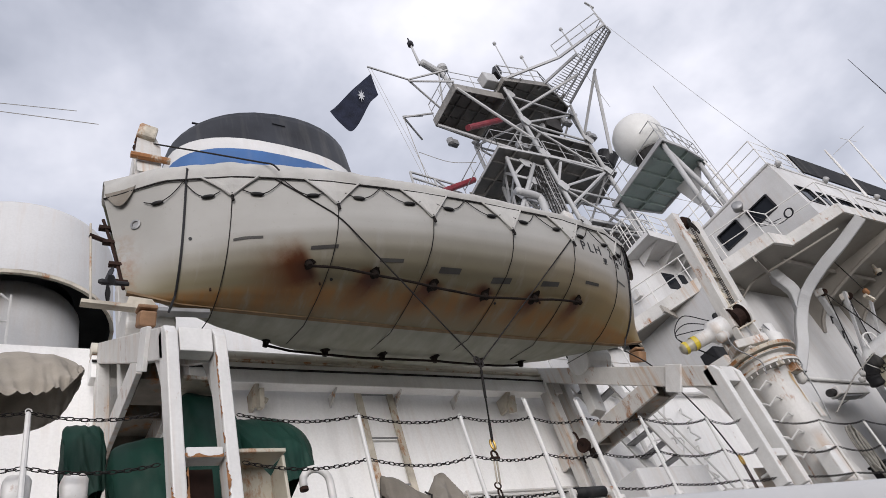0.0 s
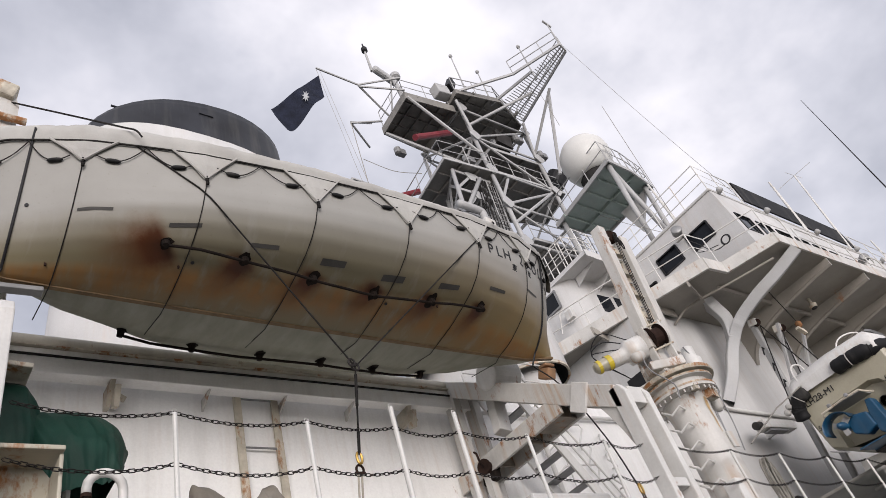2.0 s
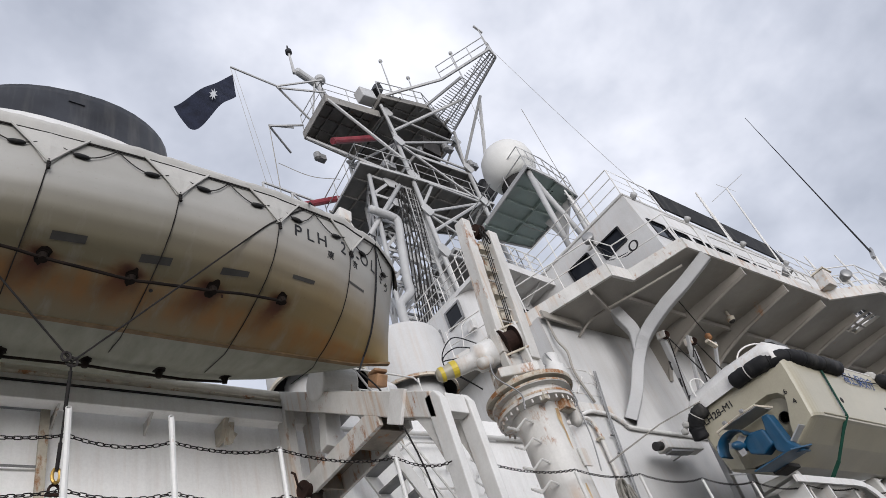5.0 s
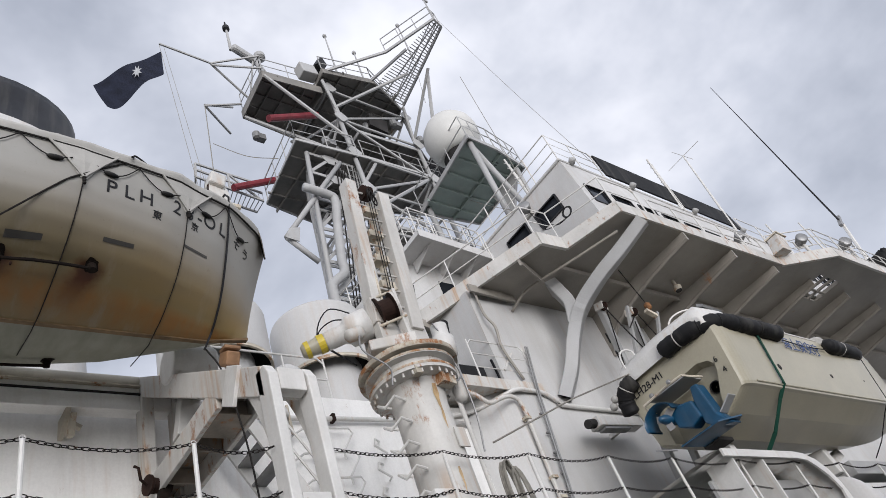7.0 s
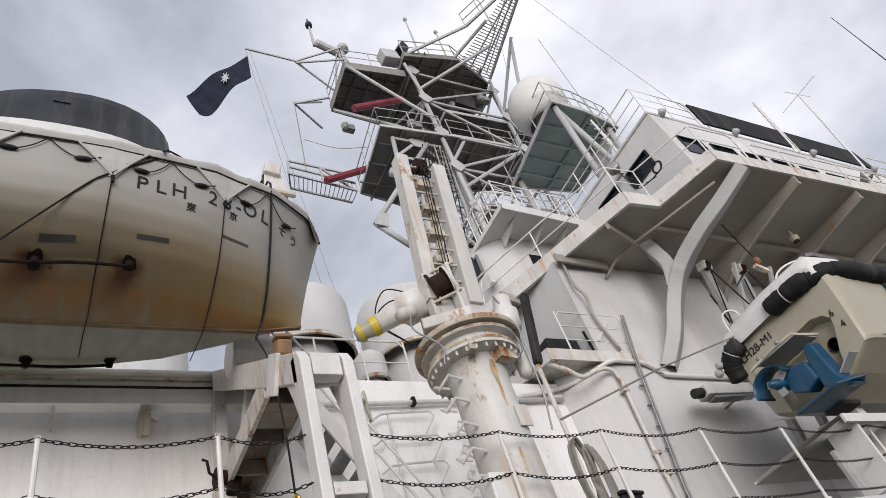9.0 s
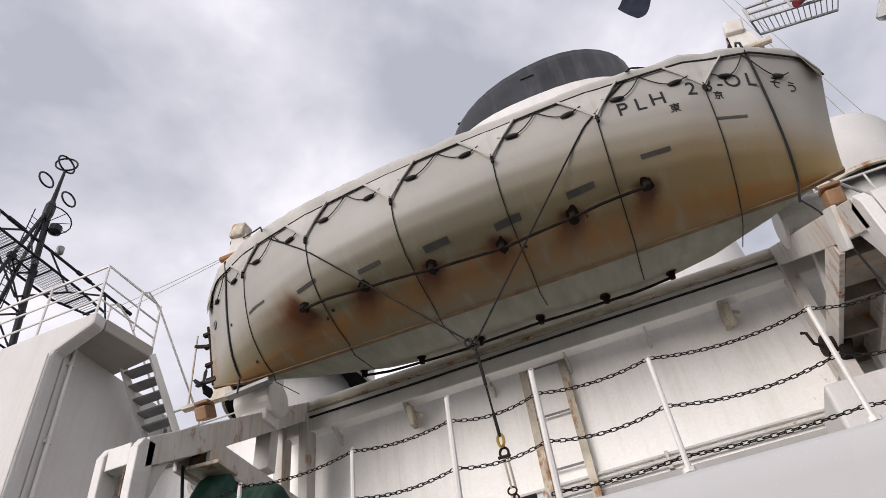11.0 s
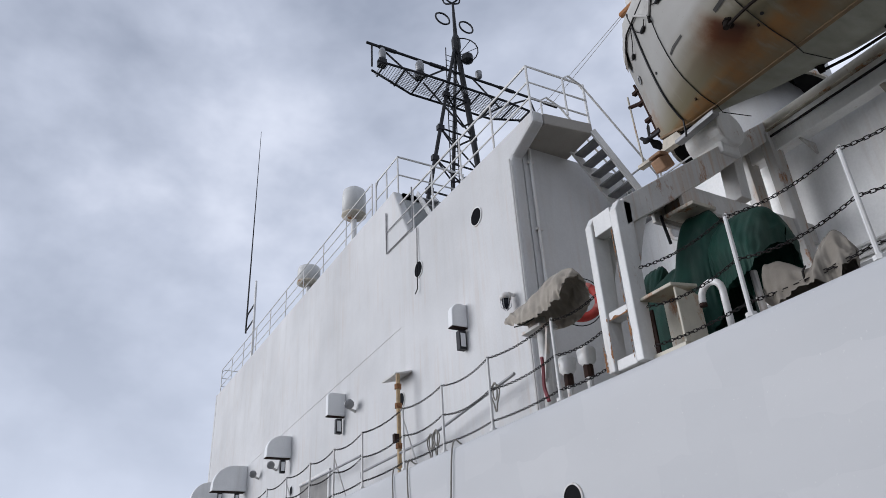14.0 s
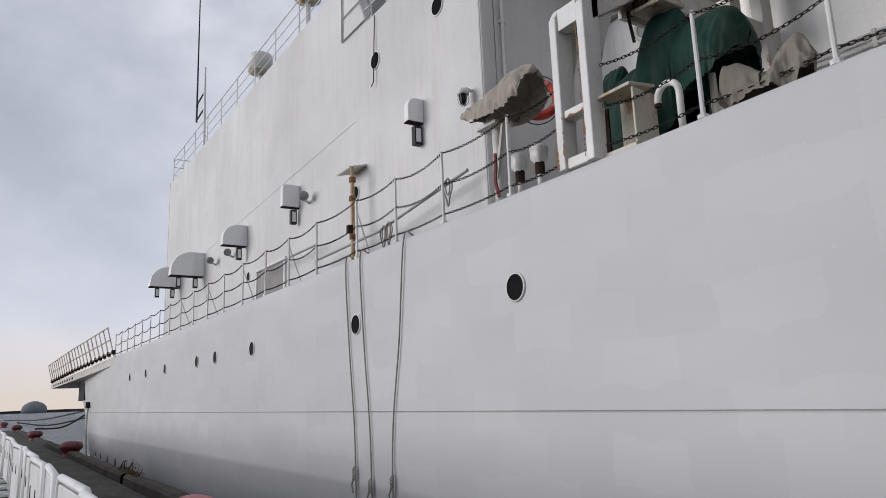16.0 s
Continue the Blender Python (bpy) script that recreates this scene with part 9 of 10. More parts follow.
for k in LEGS:
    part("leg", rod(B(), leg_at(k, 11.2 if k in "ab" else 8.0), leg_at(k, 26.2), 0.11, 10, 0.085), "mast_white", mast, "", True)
levels = [13.2, 15.6, 17.9, 20.0, 22.0, 24.2, 26.2]
for z in levels:
    for p, q in ("ab", "cd", "ac", "bd"):
        part("tie", rod(B(), leg_at(p, z), leg_at(q, z), 0.06, 6), "mast_white", mast)
for i, (z0, z1) in enumerate(zip(levels, levels[1:])):
    for j, (p, q) in enumerate(("ab", "cd", "ac", "bd")):
        a, c = (p, q) if (i + j) % 2 else (q, p)
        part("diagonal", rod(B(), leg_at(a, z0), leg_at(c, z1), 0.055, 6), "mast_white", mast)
for z in levels[1:]:
    for k in LEGS:
        c = leg_at(k, z)
        b = B()
        prism(b, [(c.x - 0.30, z - 0.05), (c.x - 0.05, z - 0.32), (c.x + 0.05, z - 0.32), (c.x + 0.30, z - 0.05), (c.x + 0.30, z + 0.05), (c.x + 0.05, z + 0.30), (c.x - 0.05, z + 0.30), (c.x - 0.30, z + 0.05)], "y", c.y - 0.15, c.y - 0.13)
        part("gusset", b, "mast_white", mast)
# after lattice tower
TOWER = [((16.74, 12.2), (17.4, 12.2)), ((19.3, 12.2), (19.3, 12.2)), ((19.6, 13.7), (19.6, 13.7)), ((17.75, 13.7), (18.2, 13.7))]


def tower_at(k, z):
    (x0, y0), (x1, y1) = TOWER[k]
    u = (z - 14.0) / 7.6
    return Vector((x0 + (x1 - x0) * max(0, u), y0 + (y1 - y0) * max(0, u), z))


for k in range(4):
    part("tower_leg", tube(B(), [tower_at(k, MID_Z), tower_at(k, 14.0), tower_at(k, 21.6)], 0.085, 8), "mast_white", mast, "", True)
tz = [9.3, 11.2, 13.1, 14.6, 16.1, 17.6, 19.1, 20.5, 21.6]
for i, (z0, z1) in enumerate(zip(tz, tz[1:])):
    for k in range(4):
        p0, p1, q0, q1 = tower_at(k, z0), tower_at(k, z1), tower_at((k + 1) % 4, z0), tower_at((k + 1) % 4, z1)
        side = (0, 1, 0) if k % 2 == 0 else (1, 0, 0)
        part("tower_tie", bar(B(), p1, q1, 0.13, 0.04, side), "mast_white", mast)
        part("tower_brace", bar(B(), p0, (p1 + q1) / 2, 0.11, 0.04, side), "mast_white", mast)
        part("tower_brace", bar(B(), q0, (p1 + q1) / 2, 0.11, 0.04, side), "mast_white", mast)
        if k == 0:
            c = (p1 + q1) / 2
            part("tower_gusset", prism(B(), [(c.x - 0.38, c.z), (c.x - 0.14, c.z - 0.34), (c.x + 0.14, c.z - 0.34), (c.x + 0.38, c.z), (c.x + 0.2, c.z + 0.12), (c.x - 0.2, c.z + 0.12)], "y", c.y - 0.06, c.y - 0.035), "mast_white", mast)
# exhaust pipe, cables and big outrigger strut on the tower's after side
part("mast_pipe", tube(B(), curve3([(16.6, 11.9, 19.1), (17.5, 11.9, 19.05), (17.72, 11.9, 18.8), (17.5, 11.9, 17.6), (17.24, 11.9, 16.0), (17.18, 11.9, 15.4), (16.72, 11.9, 14.9), (16.58, 11.9, 14.5), (16.62, 11.95, 12.5)], 5), 0.15, 10), "mast_white", mast, "", True)
for k in range(9):
    x0 = 18.0 + 0.11 * k
    part("mast_cable", tube(B(), curve3([(x0 + 0.5, 12.1, 21.4), (x0 + 0.05 * (k % 3), 12.05, 18.2), (x0 - 0.6, 12.1, 14.5), (x0 - 0.8, 12.1, 12.2)], 4), 0.022, 5), "rope_dark", mast)
for dx in (0.0, 0.42):
    part("mast_ladder", rod(B(), (18.35 + dx, 12.05, 12.5), (18.95 + dx, 12.05, 21.4), 0.022, 5), "mast_white", mast)
for k in range(26):
    x0 = 18.35 + 0.6 * k / 26
    part("mast_rung", rod(B(), (x0, 12.05, 12.6 + 0.34 * k), (x0 + 0.42, 12.05, 12.6 + 0.34 * k), 0.014, 5), "mast_white", mast)
JS = Vector((15.68, 12.2, 16.76))
for q in ((18.7, 12.1, 21.45), (16.62, 12.2, 15.97)):
    part("outrigger_strut", rod(B(), JS, q, 0.09, 9), "mast_white", mast, "", True)
part("outrigger_plate", prism(B(), [(15.55, 16.6), (16.0, 16.55), (16.15, 17.2), (15.75, 17.05)], "y", 12.05, 12.08), "mast_white", mast)
part("mast_trunk", rod(B(), (20.9, 13.6, 12.0), (20.9, 13.6, 22.0), 0.26, 12), "mast_white", mast, "", True)


def platform(name, poly, z, t, ribs, mat="mast_deck", edge="mast_white"):
    """A mast platform: plate, edge angle and stiffening ribs below."""
    # plate and ribs darker than the mast paint: underside shade put into the colour
    pl = part(name, prism(B(), poly, "z", z, z + 0.06), mat, mast, "mast platform underside, its shade put into a dark grey")
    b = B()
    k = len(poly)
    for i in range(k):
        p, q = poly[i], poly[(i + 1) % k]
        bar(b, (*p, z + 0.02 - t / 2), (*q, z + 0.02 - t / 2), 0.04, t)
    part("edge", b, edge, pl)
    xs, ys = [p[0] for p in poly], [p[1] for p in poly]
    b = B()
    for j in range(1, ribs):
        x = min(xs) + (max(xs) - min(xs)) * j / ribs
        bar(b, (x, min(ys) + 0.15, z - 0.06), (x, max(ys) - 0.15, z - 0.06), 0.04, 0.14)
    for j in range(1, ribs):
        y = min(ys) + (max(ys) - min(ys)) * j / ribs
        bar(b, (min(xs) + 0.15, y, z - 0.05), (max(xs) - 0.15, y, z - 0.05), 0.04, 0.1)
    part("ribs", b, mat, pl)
    return pl


def fence(path, z, h=1.0, mids=(0.5,), r=0.025, step=1.1):
    t = [Vector((*p, z + h)) for p in path]
    part("rail", tube(B(), t, r, 5), "mast_white", mast)
    for m in mids:
        part("rail", tube(B(), [Vector((*p, z + h * m)) for p in path], r * 0.8, 5), "mast_white", mast)
    for a, c in zip(path, path[1:]):
        a, c = Vector((*a, z)), Vector((*c, z))
        n = max(1, round((c - a).length / step))
        for k in range(n + 1):
            p = a.lerp(c, k / n)
            part("rail_post", rod(B(), p, p + Vector((0, 0, h)), r * 0.8, 5), "mast_white", mast)


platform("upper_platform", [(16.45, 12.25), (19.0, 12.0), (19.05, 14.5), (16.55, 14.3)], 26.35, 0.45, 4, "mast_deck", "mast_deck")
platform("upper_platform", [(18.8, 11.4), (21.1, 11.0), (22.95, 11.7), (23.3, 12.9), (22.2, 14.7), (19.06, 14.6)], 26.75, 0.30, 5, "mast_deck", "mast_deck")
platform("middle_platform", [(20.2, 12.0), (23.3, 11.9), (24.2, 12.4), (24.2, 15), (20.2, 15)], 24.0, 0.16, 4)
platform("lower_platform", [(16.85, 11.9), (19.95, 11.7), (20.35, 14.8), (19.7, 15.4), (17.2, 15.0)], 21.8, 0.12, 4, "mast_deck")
platform("lower_platform", [(20.0, 12.0), (23.9, 11.9), (24.4, 13.8), (20.4, 14.8)], 22.3, 0.12, 4)
platform("low_platform", [(20.4, 12.1), (24.0, 12.0), (24.0, 15), (20.4, 15)], 18.6, 0.12, 4)
fence([(16.55, 14.2), (16.48, 12.3), (18.8, 12.05)], 26.4, 1.0)
fence([(18.85, 11.45), (21.1, 11.05), (22.9, 11.75), (23.2, 12.9)], 26.8, 1.0)
fence([(17.22, 14.9), (16.9, 11.95), (19.4, 11.75)], 21.85, 1.1)
fence([(20.0, 12.05), (23.9, 11.95), (24.3, 13.7)], 22.35, 1.0)
fence([(20.4, 12.1), (24.0, 12.0), (24.0, 14)], 18.65, 1.0)
for p, q in (((16.5, 12.2, 26.0), (19.5, 11.9, 22.9)), ((16.6, 14.2, 25.9), (19.35, 12.4, 22.6)), ((18.8, 11.6, 26.2), (19.4, 11.9, 24.4)), ((22.2, 14.5, 26.5), (23.1, 14.9, 24.4)),
             ((22.9, 11.5, 26.4), (23.1, 11.9, 24.4)), ((19.3, 11.9, 25.0), (22.2, 10.0, 26.5)), ((23.15, 11.9, 24.6), (22.9, 9.4, 26.5)), ((20.4, 12.0, 22.0), (19.4, 11.9, 20.4)), ((19.45, 11.9, 19.0), (22.9, 11.9, 21.9))):
    part("strut", rod(B(), p, q, 0.07, 7), "mast_white", mast)
# grated catwalk to the outboard tip
cat_l, cat_r, tip_l, tip_r = Vector((20.9, 9.6, 26.75)), Vector((23.0, 11.5, 26.6)), Vector((21.9, 7.45, 26.7)), Vector((22.35, 7.55, 26.6))
b = B()
for p, q in (((18.9, 11.5, 26.75), cat_l), (cat_l, tip_l), (cat_r, tip_r), (tip_l, tip_r), ((20.9, 11.4, 26.7), (21.6, 9.1, 26.68))):
    bar(b, p, q, 0.07, 0.14)
for k in range(30):
    u = k / 29
    p = Vector((21.3, 11.4, 26.7)).lerp(tip_l, u)
    q = cat_r.lerp(tip_r, u)
    bar(b, p, q, 0.03, 0.04)
for v in (0.35, 0.68):
    bar(b, Vector((21.3, 11.4, 26.68)).lerp(cat_r, v), tip_l.lerp(tip_r, v), 0.04, 0.05)
part("catwalk_frame", b, "mast_white", mast, "white grated catwalk")
b = B()
for p, q in ((cat_l, tip_l), (cat_r, tip_r)):
    for h in (1.0, 0.5):
        tube(b, [p + Vector((0, 0, h)), q + Vector((0, 0, h))], 0.025, 5)
    for k in range(4):
        s = p.lerp(q, k / 3)
        rod(b, s, s + Vector((0, 0, 1.0)), 0.022, 5)
tube(b, [tip_l + Vector((0, 0, 1)), tip_r + Vector((0, 0, 1))], 0.025, 5)
part("catwalk_rail", b, "mast_white", mast)
b = B()
rod(b, tip_l + Vector((0.1, 0, 0)), tip_l + Vector((0.1, 0, 1.9)), 0.03, 6)
box(b, tip_l + Vector((0.1, 0, 1.75)), (0.5, 0.08, 0.14), (0, 25, 0))
part("wind_vane", b, "mast_white", mast)
part("catwalk_drop", rod(B(), (23.0, 9.6, 26.5), (23.1, 11.2, 22.5), 0.08, 6), "mast_white", mast)
# yards, sensors and lamps
for pts in ([(16.5, 12.2, 27.4), (14.9, 13.2, 27.3), (12.93, 13.28, 27.5)], [(16.5, 13.6, 26.4), (14.9, 13.2, 27.25)], [(16.45, 12.15, 26.4), (14.95, 13.2, 27.2)], [(16.5, 14.1, 26.6), (15.14, 14.62, 26.45)], [(16.5, 14.8, 27.3), (15.14, 14.62, 26.5)], [(16.6, 15.5, 26.4), (15.14, 14.62, 26.45)]):
    part("yard", tube(B(), pts, 0.05, 6), "mast_white", mast)
part("radar_scanner", box(B(), (16.5, 13.0, 28.62), (1.35, 0.30, 0.40), (0, 10, 8)), "mast_white", mast, "", False, 0.12)
b = B()
rod(b, (16.9, 12.7, 26.4), (16.85, 12.9, 28.5), 0.14, 8, 0.1)
rod(b, (17.2, 12.6, 26.4), (16.95, 12.9, 28.3), 0.04, 6)
rod(b, (16.5, 13.3, 26.4), (16.75, 13.0, 28.3), 0.04, 6)
rod(b, (15.86, 13.05, 28.7), (15.88, 13.08, 30.3), 0.07, 8, 0.05)
lathe(b, (17.15, 13.0, 28.75), [(0.1, 0), (0.24, 0.08), (0.24, 0.3), (0.1, 0.4)], 12)
part("sensor_post", b, "mast_white", mast)
part("sensor_head", lathe(B(), (15.88, 13.08, 30.3), [(0.04, 0), (0.15, 0.08), (0.15, 0.28), (0.05, 0.42), (0.03, 0.7)], 10), "black", mast)
part("equipment_box", box(B(), (18.4, 11.9, 26.95), (0.75, 0.5, 0.62), (0, -10, 0)), "mast_white", mast, "", False, 0.04)
part("dark_panel", box(B(), (19.2, 11.8, 27.85), (0.42, 0.25, 0.85), (10, 25, 25)), "black", mast)
for x, y, z, h in ((19.7, 11.5, 26.8, 3.3), (22.2, 9.4, 26.8, 2.7), (20.9, 11.3, 26.8, 2.4)):
    b = B()
    rod(b, (x, y, z), (x + 0.12, y, z + h), 0.045, 6, 0.03)
    lathe(b, (x + 0.12, y, z + h), [(0.03, 0), (0.09, 0.05), (0.09, 0.16), (0.03, 0.2)], 8)
    part("sensor", b, "mast_white", mast)
for p, q in (((16.48, 12.6, 23.69), (18.85, 12.6, 25.12)), ((15.7, 14.6, 21.66), (17.71, 14.6, 22.9))):
    part("red_gear", rod(B(), p, q, 0.14, 10), "red_dark", mast, "dark red cylinder")
for x, y, z in ((16.9, 14.2, 24.6), (18.3, 12.0, 22.2), (19.0, 12.4, 22.4), (23.4, 11.8, 24.4), (20.9, 12.2, 24.6), (22.3, 11.9, 25.2)):
    b = B()
    lathe(b, (x, y, z), [(0.05, 0), (0.16, 0.05), (0.16, 0.35), (0.05, 0.42)], 10)
    box(b, (x + 0.2, y, z + 0.15), (0.3, 0.25, 0.3))
    part("lamp", b, "steel", mast)
for x, y, z, s in ((21.4, 12.2, 25.0, 0.9), (22.4, 12.6, 23.0, 0.8)):
    part("dark_housing", box(B(), (x, y, z), (s, 0.6, s), (0, 12, 0)), "dark", mast)
b = B()
lathe(b, (24.3, 12.2, 23.6), [(0.02, -0.3), (0.5, -0.28), (0.52, 0.28), (0.02, 0.3)], 20, (0.3, -0.5, 0.6))
part("drum", b, "black", mast)
# outrigger gallery on the lower platform
b = B()
for p, q in (((17.1, 15.0, 21.85), (14.35, 14.7, 21.85)), ((17.1, 15.6, 21.85), (14.6, 15.35, 21.85)), ((14.35, 14.7, 21.85), (14.6, 15.35, 21.85)), ((17.1, 15.0, 22.8), (14.4, 14.7, 22.6)), ((17.1, 15.0, 22.3), (14.4, 14.7, 22.25)), ((14.35, 14.7, 21.85), (14.4, 14.7, 22.6)), ((15.7, 14.85, 21.85), (15.7, 14.85, 22.7)), ((17.0, 15.0, 21.85), (15.7, 14.85, 22.7))):
    bar(b, p, q, 0.06, 0.08)
for k in range(16):
    u = k / 15
    bar(b, Vector((17.1, 15.0, 21.85)).lerp(Vector((14.35, 14.7, 21.85)), u), Vector((17.1, 15.6, 21.85)).lerp(Vector((14.6, 15.35, 21.85)), u), 0.025, 0.03)
    bar(b, Vector((17.1, 15.0, 21.85)).lerp(Vector((14.35, 14.7, 21.85)), u), Vector((17.1, 15.0, 22.3)).lerp(Vector((14.4, 14.7, 22.25)), u), 0.012, 0.012)
part("gallery", b, "mast_white", mast, "white meshed outrigger gallery")
# flag, halyards and stays
flag = thing("flag", (12.9, 13.3, 26.5), "dark navy flag with a pale eight-pointed star, blowing in the wind", "flag")
b = B()
rows = []
F0 = Vector((12.98, 13.28, 27.0))
for i in range(19):
    u = i / 18
    row = []
    for j in range(11):
        v = j / 10
        wob = 0.22 * math.sin(u * 8.0 + v * 1.6) * (0.25 + u)
        p = F0 + Vector((-2.3 * u, 0.25 * u, -2.95 * u ** 0.95 + 0.12 * math.sin(u * 7)))
        down = Vector((0.02 + 0.36 * u, 0.0, -1.45))
        row.append(p + down * v + Vector((0.16 * wob, wob, 0.1 * wob)))
    rows.append(row)
sheet(b, rows)
cloth = part("cloth", b, "navy", flag, "", True)
b = B()
cs = (rows[8][5] + rows[9][5]) / 2 + Vector((0, -0.05, 0))
e1, e2 = (rows[11][5] - rows[7][5]).normalized(), (rows[8][8] - rows[8][2]).normalized()
nn = e1.cross(e2).normalized()
nn = -nn if nn.y > 0 else nn
vs = [b.verts.new(cs + nn * 0.06 + (0.34 if k % 2 == 0 else 0.15) * (math.cos(math.pi * k / 8) * e1 + math.sin(math.pi * k / 8) * e2)) for k in range(16)]
c0 = b.verts.new(cs + nn * 0.06)
for k in range(16):
    b.faces.new((c0, vs[k], vs[(k + 1) % 16]))
part("star", b, "star_grey", flag, "pale star emblem")


def wire(p, q, sag, label="thin stay wire", r=0.009):
    m = (Vector(p) + Vector(q)) / 2 - Vector((0, 0, sag))
    tagged(part("wire", tube(B(), curve3([p, m, q], 6), r, 4), "rope_light"), label + " between masts and deck", "wire", "rigging wires")


wire((12.93, 13.28, 27.4), (14.2, 12.6, 9.0), 0.0, "thin pale halyard")
wire((13.1, 13.28, 27.4), (14.6, 12.6, 9.0), 0.0, "thin pale halyard")
wire((15.14, 14.62, 26.4), (14.9, 14.4, 21.8), 0.2, "dark sagging wire", 0.02)
wire((15.2, 14.6, 24.0), (17.2, 13.6, 22.8), 0.3, "dark sagging wire", 0.018)
wire((22.3, 7.5, 26.9), (22.5, 5.4, HT + 0.1), 0.3, "thin pale stay", 0.007)
wire((22.6, 9.8, 26.5), (20.6, 8.8, 21.9), 0.0, "thin pale stay", 0.009)
wire((23.0, 11.0, 20.0), (19.95, 7.3, HT + 0.1), 0.1, "thin pale stay", 0.009)
wire((20.7, 7.05, HT + 0.1), (19.8, 6.6, 20.0), 0.0, "thin pale aerial wire", 0.010)

# ---- satellite dome on its platform ----
dome = thing("satellite_dome", (21.6, 9.0, HT), "white satellite dome on a grey-green platform beside the mast", "satellite dome")
DC = Vector((21.12, 8.85, 19.98))
part("radome", lathe(B(), DC, [(0.56, -0.88), (0.80, -0.68), (0.95, -0.32), (1.0, 0.1), (0.94, 0.46), (0.76, 0.77), (0.45, 0.97), (0.02, 1.05)], 32), "radome", dome, "", True)
part("radome_base", lathe(B(), DC + Vector((0, 0, -1.35)), [(0.45, 0), (0.5, 0.1), (0.6, 0.36), (0.62, 0.4)], 20), "dark", dome)
part("dome_stand", lathe(B(), (DC.x, DC.y, 18.55), [(0.5, 0), (0.4, 0.3), (0.46, 0.55)], 16), "steel", dome)
b = B()
prism(b, [(20.3, 7.75), (21.6, 7.8), (23.2, 8.05), (23.35, 10.9), (20.75, 11.15)], "z", 18.5, 18.56)
part("platform", b, "greendeck", dome, "grey-green platform underside")
b = B()
pp = [(20.3, 7.75), (21.6, 7.8), (23.2, 8.05), (23.35, 10.9), (20.75, 11.15)]
for i in range(5):
    bar(b, (*pp[i], 18.48), (*pp[(i + 1) % 5], 18.48), 0.05, 0.18)
part("platform_edge", b, "mast_white", dome)
b = B()
for j in range(4):
    y = 8.6 + 0.65 * j
    bar(b, (20.6, y, 18.44), (23.2, y, 18.44), 0.04, 0.12)
bar(b, (21.9, 7.9, 18.44), (22.1, 11, 18.44), 0.04, 0.12)
part("platform_ribs", b, "greendeck", dome)
for path in ([(20.75, 11.1), (20.3, 7.75), (21.6, 7.8), (23.2, 8.05), (23.35, 10.8)],):
    for h in (1.0, 0.5):
        part("rail", tube(B(), [(*p, 18.55 + h) for p in path], 0.022, 5), "mast_white", dome)
    for a, c in zip(path, path[1:]):
        for k in range(3):
            x, y = a[0] + (c[0] - a[0]) * k / 3, a[1] + (c[1] - a[1]) * k / 3
            part("rail_post", rod(B(), (x, y, 18.5), (x, y, 19.55), 0.02, 5), "mast_white", dome)
for p, q in (((20.5, 7.9, 18.5), (21.2, 8.3, HT + 0.1)), ((20.6, 8.0, 18.5), (22.4, 8.1, 15.2)), ((22.9, 8.2, 18.5), (22.8, 8.3, HT + 0.1)), ((20.9, 10.9, 18.5), (20.9, 10.8, HT))):
    part("leg", rod(B(), p, q, 0.10, 8), "mast_white", dome, "", True)
b = B()
for k in range(5):
    tube(b, [DC + Vector((0.9, -0.55, -1.2)) + Vector((0.3 * math.cos(a), 0.1 * k, 0.3 * math.sin(a))) for a in np.linspace(0, 2 * math.pi, 13)[:-1]], 0.025, 5, True)
part("cable_loops", b, "black", dome)
part("deckhouse_knee", prism(B(), [(8.2, 18.4), (9.6, 18.4), (9.2, 17.0)], "x", 22.9, 23.0), "mast_white", dome)

# ---- after mast, painted black ----
am = thing("after_mast", (-13.6, 13.0, ZT), "black-painted after mast with a wide latticed yard and loop aerials", "mast")
AB = {"a": Vector((-13.7, 9.9, 11.0)), "b": Vector((-13.9, 14.4, 11.0)), "c": Vector((-16.4, 13.2, 11.0))}
AT = Vector((-13.9, 13.08, 26.0))
for k, v in AB.items():
    part("leg", rod(B(), v, AT, 0.10 if k != "b" else 0.14, 8, 0.08 if k != "b" else 0.13), "black", am)
part("pole", rod(B(), AT - Vector((0, 0, 0.4)), (-13.85, 13.04, 28.3), 0.12, 8, 0.06), "black", am)
part("mast_head", lathe(B(), AT - Vector((0, 0, 0.3)), [(0.12, -0.5), (0.22, -0.2), (0.22, 0.3), (0.12, 0.6)], 10), "black", am)
for z in (13, 15, 17.0, 18.7, 20.4, 22.4):
    pts = [v.lerp(AT, (z - 11) / 15.0) for v in AB.values()]
    for p, q in ((0, 1), (1, 2), (2, 0)):
        part("brace", rod(B(), pts[p], pts[q], 0.042, 6), "black", am)
    nx = [v.lerp(AT, (z - 11 + 1.7) / 15.0) for v in AB.values()]
    part("brace", rod(B(), nx[0], pts[1], 0.038, 6), "black", am)
    for k in (0, 1):
        part("gusset", box(B(), pts[k], (0.2, 0.30, 0.24)), "black", am)
b = B()
for dy in (-0.2, 0.2):
    tube(b, [(-14.2, 12.5 + dy, 11), (-14.0, 12.75 + dy, 25.4)], 0.025, 5)
for k in range(44):
    bar(b, (-14.1, 12.3 + 0.006 * k, 11.3 + 0.32 * k), (-14.1, 12.72 + 0.006 * k, 11.3 + 0.32 * k), 0.02, 0.025)
part("ladder", b, "black", am)
# yard athwart: upper spar, two lower chords with a meshed walkway between them
YT, YB = 23.95, 22.70
spar = {-1: 8.5, 1: 18.4}
foot = {-1: 8.9, 1: 17.0}
part("yard_spar", rod(B(), (-13.9, 8.5, YT), (-13.9, 18.4, YT), 0.062, 8), "black", am)
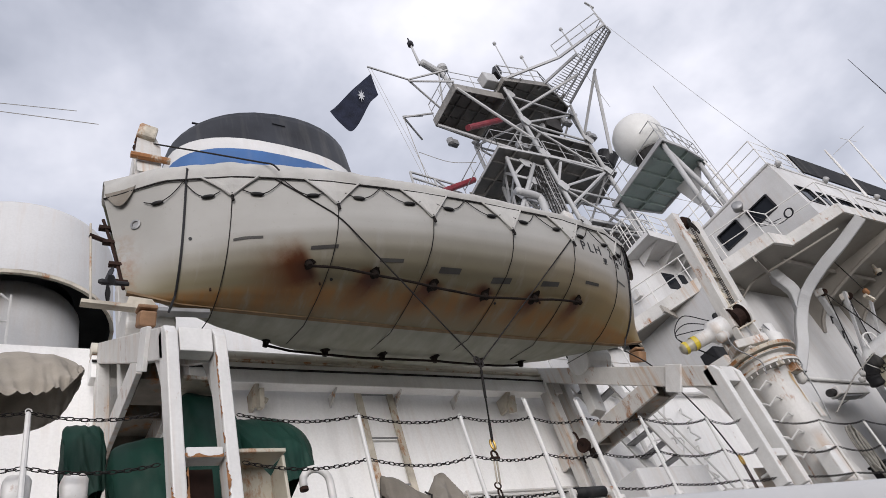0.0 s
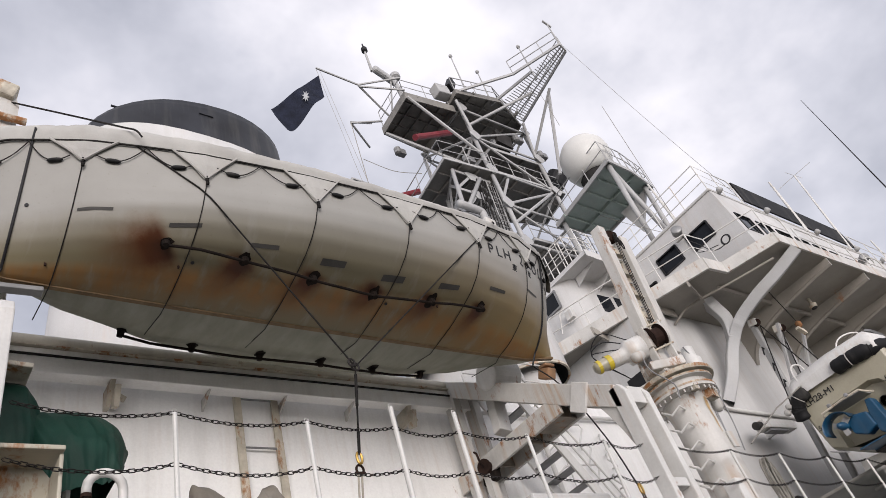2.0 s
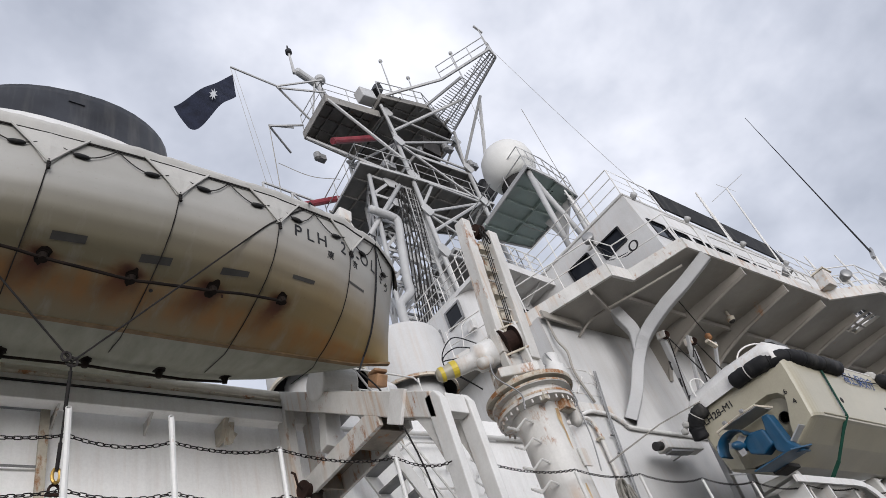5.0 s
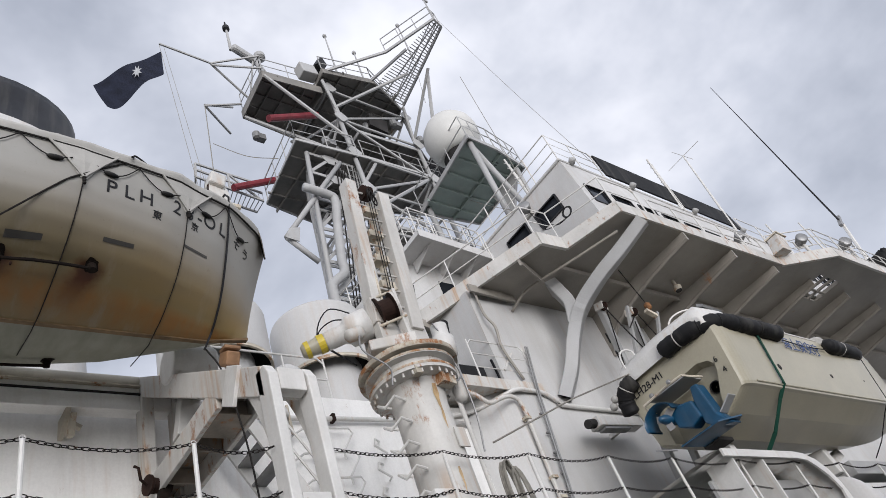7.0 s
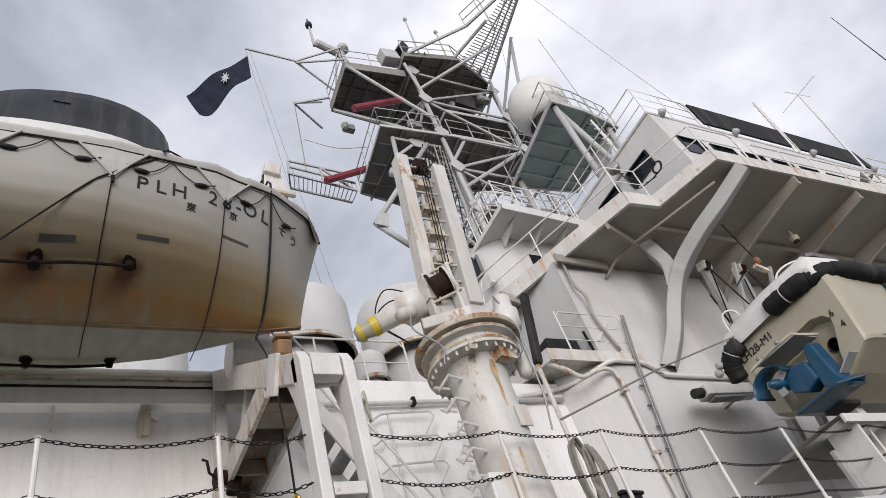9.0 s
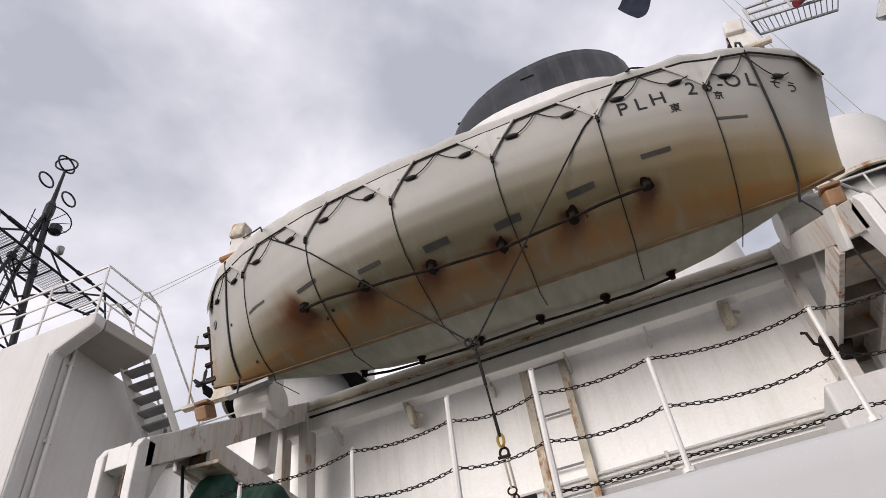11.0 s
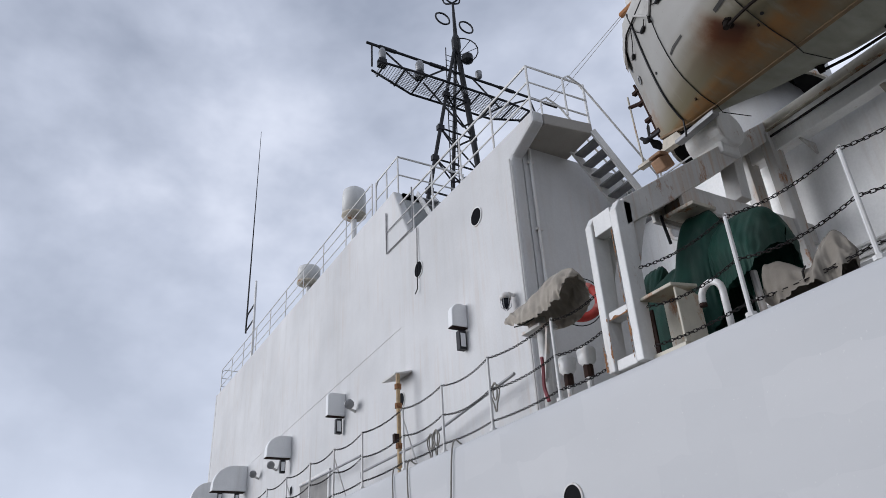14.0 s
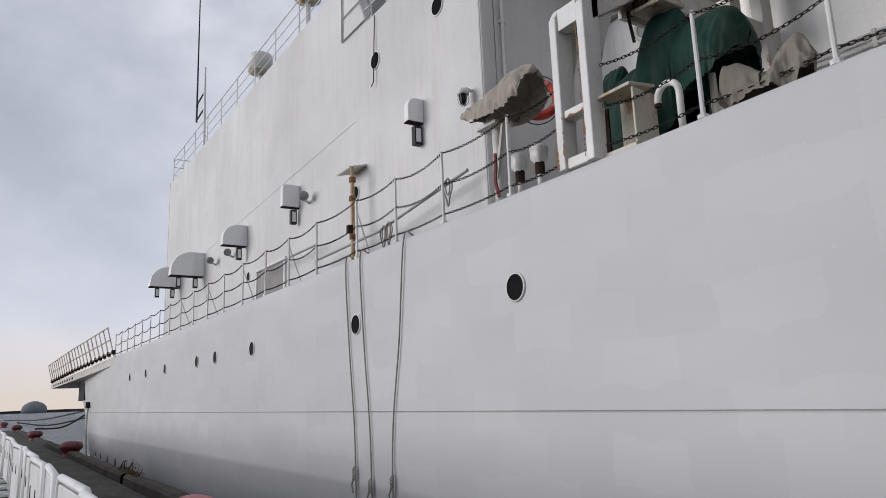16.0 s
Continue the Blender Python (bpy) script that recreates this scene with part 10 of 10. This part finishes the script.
for y in (9.1, 11.6, 15.3, 17.9):
    part("spar_sleeve", rod(B(), (-13.9, y, YT), (-13.9, y + 0.8, YT), 0.09, 8), "black", am)
for dx in (-0.85, 0.55):
    b = B()
    tube(b, [(-13.9 + dx * 0.45, 8.9, YB + 0.15), (-13.9 + dx, 11.0, YB - 0.05), (-13.9 + dx, 15.2, YB - 0.05), (-13.9 + dx * 0.45, 17.0, YB + 0.1)], 0.055, 6)
    part("yard_chord", b, "black", am)
for k in range(9):
    y = 9.2 + 0.93 * k
    wd = min(1.0, 0.5 + 0.3 * min(y - 8.9, 17.0 - y))
    part("yard_rib", bar(B(), (-13.9 - 0.85 * wd, y, YB), (-13.9 + 0.55 * wd, y, YB), 0.06, 0.06), "black", am)
b = B()
for k in range(62):
    y = 9.1 + 0.125 * k
    wd = min(1.0, 0.5 + 0.3 * min(y - 8.9, 17.0 - y))
    bar(b, (-13.9 - 0.8 * wd, y, YB + 0.03), (-13.9 + 0.5 * wd, y, YB + 0.03), 0.022, 0.022)
for k in range(12):
    x = -14.6 + 0.1 * k
    bar(b, (x, 9.9, YB + 0.035), (x, 16.2, YB + 0.035), 0.015, 0.015)
part("yard_grating", b, "steel", am, "grey mesh of the yard walkway")
for y0, y1 in ((8.75, 8.75), (10.9, 9.1), (10.9, 12.4), (15.2, 13.8), (15.2, 17.2), (17.4, 17.0), (13.1, 11.2), (13.1, 15.2)):
    part("yard_stay", rod(B(), (-13.9, y0 if y0 != 13.1 else 13.1, YB if y0 != 13.1 else 20.9), (-13.9, y1, YT if y0 != 13.1 else YB), 0.045, 6), "black", am)
for y, r in ((9.15, 0.15), (10.95, 0.18)):
    v = lathe(B(), (-13.7, y, YB + 0.35), [(0.05, 0), (r, 0.1), (r * 1.1, 0.4), (r * 0.7, 0.6), (0.02, 0.66)], 12)
    part("yard_lamp", v, "steel", am, "", True)
    part("lamp_bracket", box(B(), (-13.75, y, YB + 0.2), (0.3, 0.34, 0.34)), "black", am)
part("yard_lamp", lathe(B(), (-13.9, 14.2, YT + 0.1), [(0.05, 0), (0.16, 0.1), (0.16, 0.4), (0.02, 0.5)], 12), "steel", am, "", True)
part("side_lamp", lathe(B(), (-13.6, 13.45, 24.5), [(0.1, 0), (0.26, 0.1), (0.26, 0.4), (0.1, 0.5)], 12), "black", am)
b = B()
tube(b, [Vector((-13.9, 13.1, 25.3)) + Vector((0.9 * math.cos(a), 0.1 + 0.9 * math.sin(a), 0)) for a in np.linspace(-0.6, 2.2, 9)], 0.03, 5)
for k in range(5):
    tube(b, [(-13.9, 13.1, 25.0), (-13.9 + 0.9 * math.cos(-0.6 + 0.7 * k), 13.2 + 0.9 * math.sin(-0.6 + 0.7 * k), 25.3)], 0.02, 4)
part("hoop_step", b, "black", am)
for z, r in ((28.75, 0.46), (26.9, 0.38)):
    for ax in (0, 1):
        b = B()
        c = Vector((-13.85, 13.0, z))
        if z < 27:
            c = c + Vector((0, 0.7 if ax else -0.6, 0.15))
        w = Vector((0, 1, 0)) if (ax == 0 or z < 27) else Vector((0.8, 0.6, 0))
        tube(b, [c + r * (math.cos(a) * w + 0.9 * math.sin(a) * Vector((0, 0, 1))) for a in np.linspace(0, 2 * math.pi, 17)[:-1]], 0.045, 5, True)
        part("loop_aerial", b, "black", am)
b = B()
prism(b, [(-15.4, 10.6), (-11.6, 10.6), (-11.6, 14.6), (-15.4, 14.6)], "z", 12.9, 13.1)
for x in (-15.2, -11.8):
    for y in (10.8, 14.4):
        rod(b, (x, y, ZT - 0.1), (x, y, 13), 0.12, 8)
part("mast_table", b, "greendeck", am, "grey-green mast table")
wire((-13.9, 18.3, 23.9), (1.9, 14.0, 21.0), 0.2, "thin dark aerial wire", 0.013)
wire((-13.9, 17.0, 22.7), (2.2, 12.0, 18.0), 0.2, "thin dark aerial wire", 0.013)
